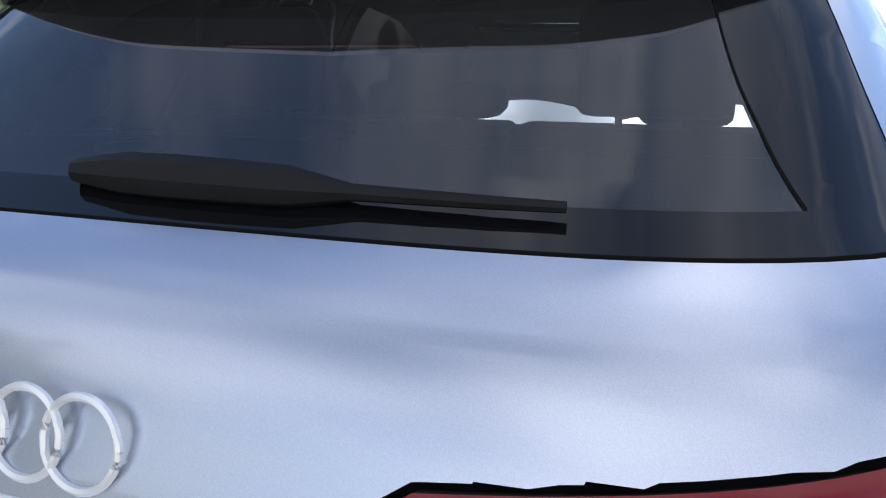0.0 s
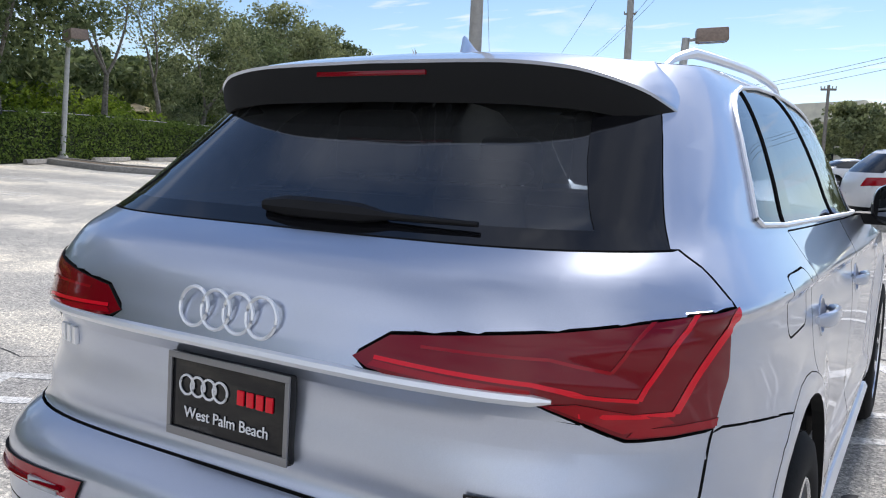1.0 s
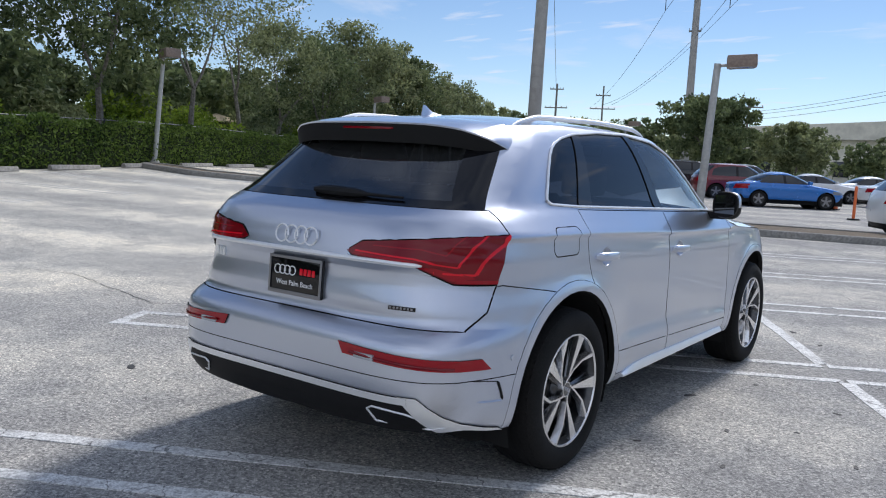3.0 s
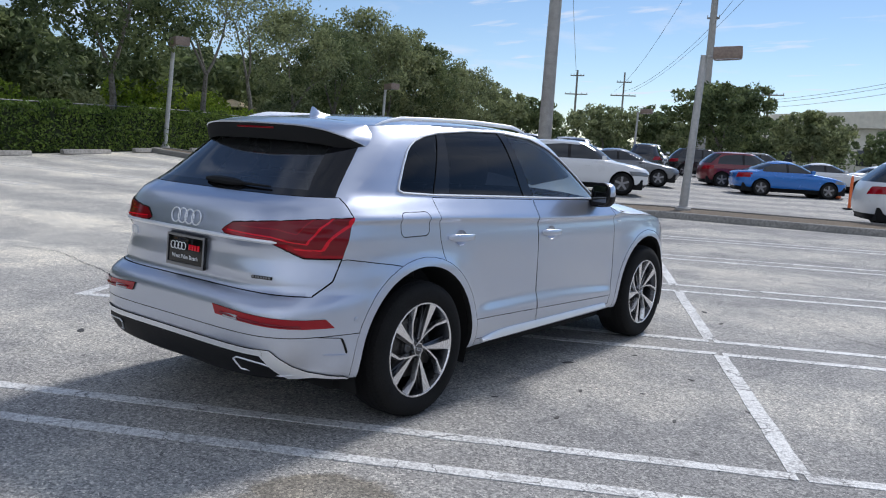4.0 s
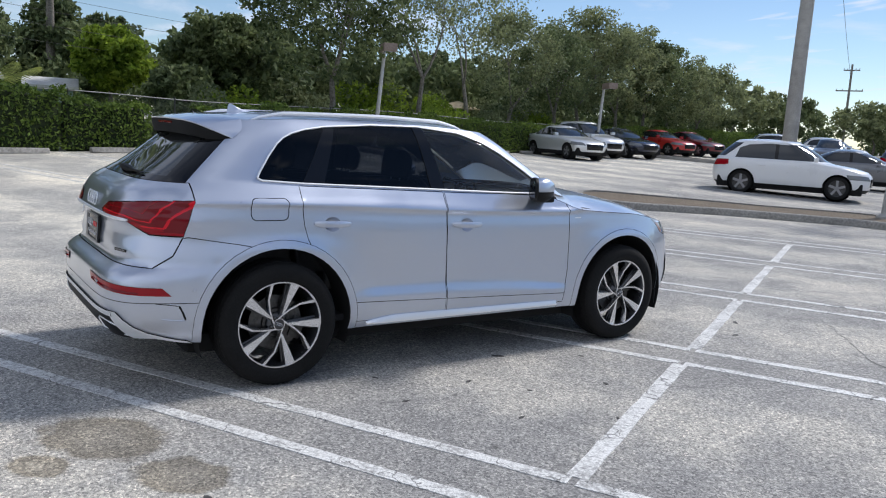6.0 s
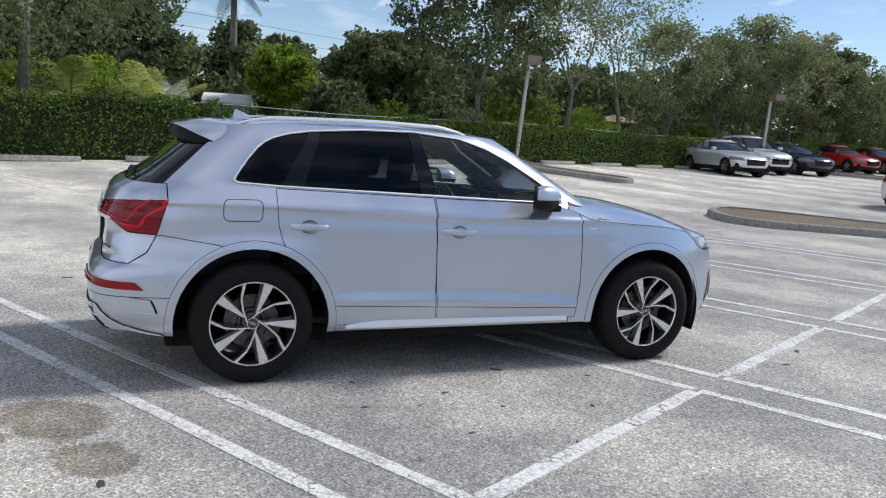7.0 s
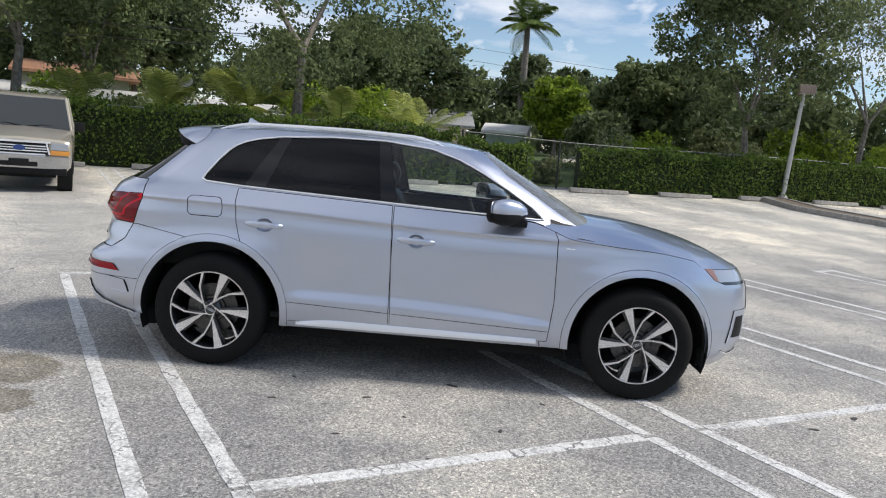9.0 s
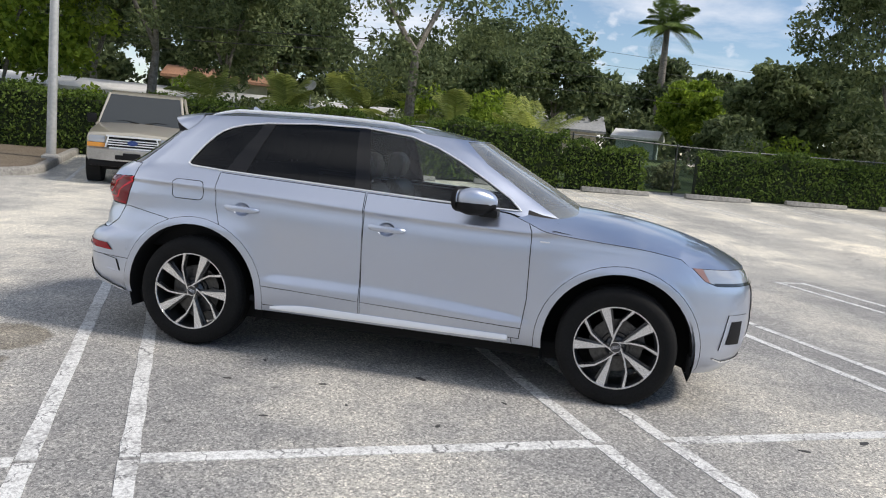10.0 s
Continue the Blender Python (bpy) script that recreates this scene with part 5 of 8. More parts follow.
    for s in (1, -1):
        for cy in (0.0, WB):
            bm = bmesh.new()
            n = 30
            rows = []
            for i in range(n + 1):
                a = -0.34 + (math.pi + 0.68) * i / n
                y, z = cy + 0.475 * math.cos(a), WR + 0.475 * math.sin(a)
                rows.append([bm.verts.new((s * 0.862, y, z)), bm.verts.new((s * 0.52, y, z))])
            for a, b in zip(rows, rows[1:]):
                bm.faces.new((a[0], a[1], b[1], b[0]))
            c = bm.verts.new((s * 0.52, cy, WR))
            for a, b in zip(rows, rows[1:]):
                bm.faces.new((a[1], b[1], c))
            part("wheel_arch_liner", fix(bm), M_LINER, car, "black wheel arch liner")
    return car


def wheel_meshes():
    """Tyre, rim and spokes of one wheel, its outer face towards +x, round the origin."""
    tyre = bmesh.new()
    lathe(tyre, [(0.02, 0.256), (0.028, 0.262), (0.036, 0.285), (0.037, 0.315), (0.030, 0.345), (0.012, 0.362), (-0.012, 0.3685), (-0.05, 0.370), (-0.1, 0.3705), (-0.16, 0.370), (-0.2, 0.362), (-0.215, 0.33), (-0.21, 0.26)], 96)
    tyre = fix(tyre)
    grooves = bmesh.new()
    for k in range(72):
        a = k * math.tau / 72
        m = Matrix.Rotation(a, 4, "X")
        box(grooves, -0.012, -0.0075, 0.352, 0.012, 0.0075, 0.3645, 0, m)
    for off in (-0.045, -0.09, -0.135):
        lathe(grooves, [(off - 0.014, 0.366), (off - 0.014, 0.3725), (off + 0.014, 0.3725), (off + 0.014, 0.366)], 72)
    rim = bmesh.new()
    lathe(rim, [(0.022, 0.262), (0.027, 0.257), (0.024, 0.250), (0.006, 0.243), (-0.03, 0.235), (-0.11, 0.232), (-0.19, 0.24), (-0.2, 0.262)], 72)
    lip = bmesh.new()
    lathe(lip, [(0.0225, 0.2615), (0.0282, 0.2575), (0.0282, 0.2515), (0.0225, 0.2485)], 72)
    blades, thin = [], []
    for k in range(5):
        bm = bmesh.new()
        o = [(-0.005, 0.062), (0.005, 0.062), (0.028, 0.2495), (0.0, 0.2535), (-0.028, 0.2495)]
        prism(bm, o, 0.016)
        for v in bm.verts:
            r = math.hypot(v.co.x, v.co.y)
            x = 0.004 + 0.019 * smoothstep(0.05, 0.25, r) - (0 if v.co.z > 0.008 else 0.026)
            v.co = Vector((x, v.co.x, v.co.y))
        bmesh.ops.transform(bm, matrix=Matrix.Rotation(k * math.tau / 5, 4, "X"), verts=bm.verts)
        blades.append(fix(bm))
        # thin kinked spoke: hub, bend, rim
        bm = bmesh.new()
        path = [(0.034, radians(100), 0.0042), (0.10, radians(56), 0.0045), (0.168, radians(45.5), 0.0055), (0.251, radians(33), 0.0085)]
        c = [Vector((0, -r * math.sin(a), r * math.cos(a))) for r, a, w in path]
        lo, hi = [], []
        for i, (r, a, w) in enumerate(path):
            d = (c[min(i + 1, 3)] - c[max(i - 1, 0)]).normalized()
            sd = Vector((0, -d.z, d.y)) * w
            x = 0.004 + 0.019 * smoothstep(0.05, 0.25, r)
            hi.append((bm.verts.new(c[i] + sd + Vector((x, 0, 0))), bm.verts.new(c[i] - sd + Vector((x, 0, 0)))))
            lo.append((bm.verts.new(c[i] + sd * 2.2 + Vector((x - 0.03, 0, 0))), bm.verts.new(c[i] - sd * 2.2 + Vector((x - 0.03, 0, 0)))))
        for i in range(3):
            bm.faces.new((hi[i][0], hi[i + 1][0], hi[i + 1][1], hi[i][1]))
            bm.faces.new((hi[i][0], lo[i][0], lo[i + 1][0], hi[i + 1][0]))
            bm.faces.new((hi[i][1], hi[i + 1][1], lo[i + 1][1], lo[i][1]))
        bmesh.ops.transform(bm, matrix=Matrix.Rotation(k * math.tau / 5, 4, "X"), verts=bm.verts)
        thin.append(fix(bm))
    hub = bmesh.new()
    lathe(hub, [(-0.05, 0.070), (-0.034, 0.066), (-0.026, 0.056), (-0.012, 0.040), (0.004, 0.030), (0.006, 0.0005)], 40)
    disc = bmesh.new()
    lathe(disc, [(-0.085, 0.06), (-0.080, 0.165), (-0.060, 0.165), (-0.058, 0.09), (-0.045, 0.085), (-0.045, 0.0005)], 48)
    drk = bmesh.new()
    for k in range(5):
        # dark backing web behind each pair of spokes
        o = [(-0.012, 0.05), (0.012, 0.05), (0.022, 0.12), (0.042, 0.246), (-0.042, 0.246), (-0.022, 0.12)]
        b2 = bmesh.new()
        prism(b2, o, 0.02, Matrix(((0, 0, 1, -0.035), (1, 0, 0, 0), (0, 1, 0, 0), (0, 0, 0, 1))))
        bmesh.ops.transform(b2, matrix=Matrix.Rotation(k * math.tau / 5, 4, "X"), verts=b2.verts)
        me = bpy.data.meshes.new("tmp"); b2.to_mesh(me); b2.free(); drk.from_mesh(me); bpy.data.meshes.remove(me)
    return tyre, grooves, rim, lip, blades, thin, hub, disc, drk


def build_wheels(car):
    tyre, grooves, rim, lip, blades, thin, hub, disc, drk = wheel_meshes()
    w = thing("wheel", pose(0.877, 0, WR + 0.005) @ Matrix.Rotation(radians(-20), 4, "X"), "")
    w.parent = car
    w["label"] = "two-tone alloy wheel with black tyre"
    ty = part("tyre", tyre, M_TYRE, w, "black road tyre")
    rm = part("rim", rim, M_RIM_DARK, w, "dark grey rim barrel")
    # sub-parts sit on the wheel itself to stay at three levels
    part("tread_block", fix(grooves), M_TYRE, w, "tyre tread blocks")
    part("rim_edge", fix(lip), M_MACHINED, w, "bright machined rim edge")
    for b in blades:
        part("spoke", b, M_MACHINED, w, "bright machined spoke", smooth=False)
    for b in thin:
        part("thin_spoke", b, M_MACHINED, w, "thin angled machined spoke", smooth=False)
    part("spoke_web", fix(drk), M_RIM_DARK, w, "dark spoke backing")
    part("hub_cap", fix(hub), M_RIM_DARK, w, "dark hub with centre cap")
    ring = bmesh.new()
    lathe(ring, [(0.003, 0.036), (0.0075, 0.0355), (0.0075, 0.0315), (0.003, 0.031)], 40)
    part("hub_ring", fix(ring), M_MACHINED, w, "thin bright ring round the centre cap")
    for k in range(4):
        bm = bmesh.new()
        tube(bm, [(0.0068, -0.0165 + 0.011 * k + 0.0075 * math.cos(a), 0.0075 * math.sin(a)) for a in [i * math.tau / 16 for i in range(17)]], 0.0012, 4, False)
        part("cap_ring", fix(bm), M_MACHINED, w)
    part("brake_disc", fix(disc), M_STEEL, w, "grey brake disc")
    for k in range(5):
        bm = bmesh.new()
        lathe(bm, [(-0.012, 0.009), (0.004, 0.009), (0.006, 0.006), (0.006, 0.0003)], 8)
        a = k * math.tau / 5 + 0.3
        bmesh.ops.transform(bm, matrix=Matrix.Translation((0, 0.048 * math.sin(a), 0.048 * math.cos(a))), verts=bm.verts)
        part("wheel_nut", fix(bm), M_STEEL, w)
    caliper = bmesh.new()
    box(caliper, -0.10, 0.10, -0.06, -0.045, 0.18, 0.07, 0.012)
    part("brake_caliper", caliper, M_STEEL, w, "grey brake caliper")
    for x, y, rz, rx in ((0.877, WB, 0, 20), (-0.877, 0, 180, 20), (-0.877, WB, 180, 80)):
        copy_thing(w, pose(x, y, WR + 0.005, 0, 0, rz) @ Matrix.Rotation(radians(rx), 4, "X")).parent = car


CAR = build_car()
build_wheels(CAR)

# ---- foliage helpers ----


def leaf_mesh(name, centres, size, seed, mat, flat=0.0, aspect=0.55):
    """A mesh of small leaf quads, one at each centre, turned at random."""
    rng = np.random.RandomState(seed)
    c = np.asarray(centres, float)
    n = len(c)
    a = rng.normal(size=(n, 3))
    a[:, 2] *= 1 - flat
    a /= np.linalg.norm(a, axis=1)[:, None]
    b = rng.normal(size=(n, 3))
    b -= a * (a * b).sum(1)[:, None]
    b /= np.linalg.norm(b, axis=1)[:, None]
    s = size * rng.uniform(0.6, 1.3, size=(n, 1))
    bend = np.cross(a, b) * s * 0.18
    v = np.stack([c - a * s, c + b * s * aspect + bend, c + a * s, c - b * s * aspect + bend], 1).reshape(-1, 3)
    f = np.arange(4 * n).reshape(-1, 4)
    me = bpy.data.meshes.new(name)
    me.from_pydata(v.tolist(), [], f.tolist())
    me.materials.append(mat)
    return me


def puff(rng, n, inner):
    """Points of a leafy clump, denser towards its skin."""
    q = rng.normal(size=(n, 3))
    q /= np.linalg.norm(q, axis=1)[:, None]
    return q * rng.uniform(inner ** 3, 1, size=(n, 1)) ** (1 / 3) * (1 + 0.16 * rng.normal(size=(n, 1)))


def tree(name, x, y, height, spread, seed, label, mat=None, leaves=7000, leaf=0.10, trunk=0.16, low=0.32, sparse=1.0, zbase=None, fill=0.28):
    """A tree with a tapered trunk, forking limbs and clumped leaves."""
    rnd = random.Random(seed)
    rng = np.random.RandomState(seed)
    t = thing(name, pose(x, y, (zg(x, y) if zbase is None else zbase) - 0.05), label, "tree", "trees round the car park")
    bm = bmesh.new()
    tips = []

    def grow(p, d, length, r, depth):
        pts, rad = [p.copy()], [r]
        n = 4
        for i in range(n):
            d = (d + Vector((rnd.uniform(-0.16, 0.16), rnd.uniform(-0.16, 0.16), rnd.uniform(-0.03, 0.12)))).normalized()
            p = p + d * length / n
            pts.append(p.copy())
            rad.append(r * (1 - 0.45 * (i + 1) / n))
        tube(bm, pts, rad, 7 if depth < 2 else 5, False)
        if depth >= 2 or length < 0.6:
            tips.append((pts[2], depth))
            tips.append((pts[-1], depth))
        if depth >= 4 or length < 0.45:
            return
        kids = rnd.choice((2, 3, 3)) if depth < 3 else 2
        for k in range(kids):
            ang = math.tau * (k / kids + rnd.uniform(-0.15, 0.15)) + seed
            tilt = rnd.uniform(0.45, 0.95) * (1.0 if depth else 0.8)
            side = Vector((math.cos(ang), math.sin(ang), 0))
            nd = (d * math.cos(tilt) + side * math.sin(tilt) * spread / (height * 0.42)).normalized()
            nd.z = max(nd.z, -0.05)
            grow(p, nd, length * rnd.uniform(0.62, 0.82), rad[-1] * 0.72, depth + 1)

    lean = Vector((rnd.uniform(-0.12, 0.12), rnd.uniform(-0.12, 0.12), 1)).normalized()
    grow(Vector((0, 0, 0)), lean, height * low, trunk, 0)
    zmax = max(p.z for p, _ in tips)
    k = height * 0.95 / zmax
    for v in bm.verts:
        v.co.z *= 1 + (k - 1) * smoothstep(0, height * 0.5, v.co.z)
    part("trunk", fix(bm), M_BARK, t, "grey-brown forked trunk and limbs")
    cs = []
    per = max(6, int(leaves * sparse * 0.45 / len(tips)))
    for p, dep in tips:
        z = p.z * (1 + (k - 1) * smoothstep(0, height * 0.5, p.z))
        sg = 0.30 + 0.040 * height * (0.5 + rnd.random() * 0.5)
        cs.append(puff(rng, per, 0.45) * sg * np.array([1.0, 1.0, 0.62]) + np.array([p.x, p.y, z]))
    # clumps that fill the crown between the limbs
    lumps = int(70 + 9 * height)
    per = int(leaves * sparse * 0.75 / lumps)
    for i in range(lumps):
        d = rng.normal(size=3)
        d /= np.linalg.norm(d)
        d *= rng.uniform(0.30, 1.0) ** 0.5
        c = np.array([d[0] * spread * 0.72, d[1] * spread * 0.72, height * (fill + (1 - fill) * 0.5) + d[2] * height * (1 - fill) * 0.5])
        cs.append(c + puff(rng, per, 0.5) * rng.uniform(0.5, 1.1) * (0.34 + 0.040 * height) * np.array([1.0, 1.0, 0.68]))
    cs = np.concatenate(cs)
    part("crown", leaf_mesh("crown", cs, leaf, seed + 5, mat or M_LEAF), mat or M_LEAF, t, "crown of many small leaves", smooth=False)
    return t


def clump(name, x, y, z, rx, ry, rz, n, leaf, seed, mat, label, cat="bush", lumps=9, kind=""):
    """A bush of lumpy outline on a short forked stem."""
    rng = np.random.RandomState(seed)
    t = thing(name, pose(x, y, z), label, cat, kind=kind)
    bm = bmesh.new()
    cs = []
    for i in range(lumps):
        a, r = rng.uniform(0, 6.28), rng.uniform(0, 0.75)
        c = np.array([math.cos(a) * r * rx, math.sin(a) * r * ry, rz * rng.uniform(0.35, 1.35)])
        tube(bm, [(0, 0, -0.1), tuple(c * 0.5), tuple(c)], [0.05, 0.03, 0.012], 5, False)
        q = rng.normal(size=(n // lumps, 3))
        q /= np.linalg.norm(q, axis=1)[:, None]
        q *= rng.uniform(0.35, 1, size=(len(q), 1)) ** 0.5
        cs.append(c + q * np.array([rx, ry, rz]) * rng.uniform(0.38, 0.6))
    cs = np.concatenate(cs)
    cs[:, 2] = np.maximum(cs[:, 2], 0.05)
    part("stem", fix(bm), M_BARK, t, "thin woody stems")
    part("foliage", leaf_mesh("foliage", cs, leaf, seed + 3, mat), mat, t, "dense leaves", smooth=False)
    return t


def hedge(y0, y1, h, seed, label):
    t = thing("hedge", None, label, "hedge", "hedges along the fence")
    rng = np.random.RandomState(seed)
    bm = bmesh.new()
    ys = np.arange(y0, y1 + 0.01, 0.5)
    rows = []
    for y in ys:
        x = HEDGE(y)
        z = zg(x, y)
        w = 0.42
        hh = h - 0.14 + 0.06 * math.sin(y * 1.7 + seed) + 0.05 * math.sin(y * 4.1)
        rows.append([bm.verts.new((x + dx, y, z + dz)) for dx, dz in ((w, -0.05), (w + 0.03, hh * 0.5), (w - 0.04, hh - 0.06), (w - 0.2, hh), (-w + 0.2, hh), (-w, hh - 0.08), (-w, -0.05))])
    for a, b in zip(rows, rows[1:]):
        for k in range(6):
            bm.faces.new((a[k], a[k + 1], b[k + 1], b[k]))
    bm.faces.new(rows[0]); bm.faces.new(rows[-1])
    # solid core, coloured as the shade behind the leaves
    part("hedge_core", fix(bm), M_HEDGE_CORE, t, "near-black hedge core, shade between leaves put into its colour")
    L = y1 - y0
    n = int(L * 1350)
    y = rng.uniform(y0, y1, n)
    face = rng.uniform(0, 1, n)
    X = np.array([HEDGE(v) for v in np.linspace(y0, y1, 200)])
    x = np.interp(y, np.linspace(y0, y1, 200), X)
    z0 = np.array([zg(a, b) for a, b in zip(x, y)])
    hh = h + 0.07 * np.sin(y * 1.7 + seed) + 0.06 * np.sin(y * 4.1) + 0.05 * np.sin(y * 9.3)
    front = face < 0.66
    px = np.where(front, x + 0.46 + rng.normal(0, 0.085, n) + 0.05 * np.sin(y * 5) * np.sin(face * 30), x + rng.uniform(-0.5, 0.5, n))
    pz = np.where(front, z0 + rng.uniform(0.03, 1, n) * hh, z0 + hh - 0.06 + rng.normal(0, 0.05, n))
    part("hedge_leaves", leaf_mesh("hedge_leaves", np.stack([px, y, pz], 1), 0.050, seed, M_LEAF_HEDGE), M_LEAF_HEDGE, t, "glossy clipped hedge leaves", smooth=False)
    return t


hedge(-34, 1.7, 1.55, 3, "long clipped green hedge along a fence")
hedge(1.7, 3.9, 1.25, 5, "thin ragged end of a clipped hedge")
hedge(5.3, 34, 1.3, 7, "long clipped green hedge behind wheel stops")
hedge(34, 62, 1.4, 11, "clipped green hedge behind parked cars")

# lawn behind the hedge
def lawn():
    bm = bmesh.new()
    ys = np.linspace(-60, 90, 76)
    rows = []
    for y in ys:
        rows.append([bm.verts.new((HEDGE(min(max(y, -40), 80)) - 0.55 - d, y, zg(HEDGE(min(max(y, -40), 80)) - 0.55 - d, y) + 0.012)) for d in (0, 2, 5, 10, 18, 30, 60)])
    for a, b in zip(rows, rows[1:]):
        for k in range(6):
            bm.faces.new((a[k], a[k + 1], b[k + 1], b[k]))
    tagged(part("lawn", fix(bm), M_GRASS), "rough green grass behind the hedge", "lawn", kind="structure")


lawn()

# fence behind the hedge
M_RAIL = speckle("dull_galvanised_rail", (0.16, 0.165, 0.16), (0.24, 0.245, 0.24), 14, 0.6, 0.1, 0.001, 0.4)
rail_z = spline([(-33, 1.48), (1.5, 1.48), (6, 1.36), (34, 1.36)])


def fence():
    t = thing("chain_link_fence", None, "dark chain-link fence with a top rail", "fence")
    for y in np.arange(-33, 34, 2.9):
        x = HEDGE(y) - 0.02
        z = zg(x, y)
        bm = bmesh.new()
        tube(bm, [(x, y, z - 0.1), (x, y, z + rail_z(y) + 0.02)], 0.025, 8)
        tube(bm, [(x, y, z + rail_z(y) + 0.02), (x, y, z + rail_z(y) + 0.06)], [0.032, 0.012], 8)
        part("fence_post", fix(bm), M_FENCE, t)
    bm = bmesh.new()
    tube(bm, [(HEDGE(y) - 0.02, y, zg(HEDGE(y), y) + rail_z(y)) for y in np.arange(-33, 34, 0.8)], 0.018, 6)
    part("top_rail", fix(bm), M_RAIL, t, "steel top rail")
    bm = bmesh.new()
    for y in np.arange(0.2, 6.6, 0.085):
        for s in (1, -1):
            pts = []
            for i in (0, 1):
                yy = y + (0.75 if i else -0.75) * s
                yy = min(max(yy, -0.3), 7.0)
                f = (yy - y) / (0.75 * s) if s else 0
                pts.append((HEDGE(yy) - 0.02, yy, zg(HEDGE(yy), yy) + 0.72 + 0.68 * f))
            tube(bm, pts, 0.0022, 3, False)
    part("wire_mesh", fix(bm), M_FENCE, t, "dark diagonal wire mesh")


fence()

# wheel stops in front of the hedge
def wheel_stop():
    t = thing("wheel_stop", None, "low weathered concrete wheel stop", "wheel stop", "wheel stops along the hedge")
    bm = bmesh.new()
    o = [(-0.085, 0), (0.085, 0), (0.06, 0.12), (0.03, 0.135), (-0.03, 0.135), (-0.06, 0.12)]
    prism(bm, o, 1.9, Matrix(((1, 0, 0, 0), (0, 0, 1, -0.95), (0, 1, 0, 0), (0, 0, 0, 1))))
    bmesh.ops.bevel(bm, geom=[e for e in bm.edges], offset=0.012, segments=1, affect="EDGES")
    part("stop_block", fix(bm), M_KERB, t)
    for y in (-0.6, 0.6):
        bm = bmesh.new()
        lathe(bm, [(0.13, 0.02), (0.142, 0.02), (0.144, 0.0005)], 10, "z")
        bmesh.ops.transform(bm, matrix=Matrix.Translation((0, y, 0)), verts=bm.verts)
        part("anchor_pin", fix(bm), M_STEEL, t)
    return t


stop0 = wheel_stop()
first = True
for y in np.arange(-8.1, 30, 2.8):
    x = HEDGE(y) + 0.85
    d = HEDGE(y + 0.5) - HEDGE(y - 0.5)
    m = Matrix.Translation((x, y, zg(x, y))) @ Matrix.Rotation(math.atan2(-d, 1.0), 4, "Z") @ Matrix.Rotation(-0.04, 4, "Y")
    if first:
        stop0.matrix_basis = m
        first = False
    else:
        copy_thing(stop0, m)

# ---- islands ----
def island(name, outline, label, h=0.15, w=0.16, bed=M_SOIL):
    """A raised bed with a rounded concrete kerb round it."""
    t = thing(name, None, label, "kerb island", kind="structure")
    pts = [Vector((x, y, 0)) for x, y in outline]
    n = len(pts)
    bm = bmesh.new()
    rings = []
    for i, p in enumerate(pts):
        d = (pts[(i + 1) % n] - pts[i - 1]).normalized()
        inn = Vector((-d.y, d.x, 0))
        z = zg(p.x, p.y)
        rings.append([bm.verts.new((p + inn * o) + Vector((0, 0, z + k))) for o, k in ((-0.01, -0.05), (0.0, h * 0.7), (0.02, h * 0.93), (0.05, h), (w, h), (w + 0.005, -0.05))])
    for i in range(n):
        a, b = rings[i], rings[(i + 1) % n]
        for k in range(5):
            bm.faces.new((a[k], b[k], b[k + 1], a[k + 1]))
    part("kerb", fix(bm), M_KERB, t, "stained concrete kerb", sharp=60)
    bm = bmesh.new()
    vs = []
    for i, p in enumerate(pts):
        d = (pts[(i + 1) % n] - pts[i - 1]).normalized()
        q = p + Vector((-d.y, d.x, 0)) * (w - 0.02)
        vs.append(bm.verts.new((q.x, q.y, zg(q.x, q.y) + h - 0.03)))
    bmesh.ops.triangulate(bm, faces=[bm.faces.new(vs)])
    part("bed", fix(bm), bed, t, "dry leaf litter and soil")
    return t


def strip(spine, w0, w1):
    """A closed outline round a bent strip with rounded ends."""
    P = [Vector((x, y, 0)) for x, y in spine]
    dense = []
    for a, b in zip(P, P[1:]):
        k = max(1, int((b - a).length / 0.6))
        dense += [a.lerp(b, i / k) for i in range(k)]
    dense.append(P[-1])
    left, right = [], []
    N = len(dense)
    for i, p in enumerate(dense):
        d = (dense[min(i + 1, N - 1)] - dense[max(i - 1, 0)]).normalized()
        s = Vector((-d.y, d.x, 0))
        left.append(p + s * w0); right.append(p - s * w1)

    def cap(c, a, b, d):
        out = []
        m, r = (a + b) / 2, (a - b) / 2
        for k in range(1, 6):
            t = math.pi * k / 6
            out.append(m + r * math.cos(t) + d * r.length * math.sin(t) * 0.8)
        return out

    d1 = (dense[-1] - dense[-2]).normalized()
    d0 = (dense[0] - dense[1]).normalized()
    loop = right + cap(dense[-1], right[-1], left[-1], d1) + left[::-1] + cap(dense[0], left[0], right[0], d0)
    return [(p.x, p.y) for p in loop]


MAIN_ISLE = [(-8.2, 12.0), (-6.6, 14.0), (-4.4, 15.6), (-1.0, 16.5), (6, 18.6), (18, 23)]
island("kerb_island", strip(MAIN_ISLE, 1.1, 1.1), "long kerbed island with dry leaf litter")
island("kerb_island", strip([(-19.6, 11.9), (-17.5, 12.0), (-15.2, 13.3)], 0.5, 0.5), "short kerbed island by the hedge")
island("kerb_island", strip([(-24.6, 32.0), (-22, 33.2)], 0.6, 0.6), "kerbed island between parked cars")
island("kerb_island", strip([(-8.3, -9.6), (-10.5, -10.7), (-13.0, -11.9)], 1.3, 1.3), "kerbed planting island beside a pickup")

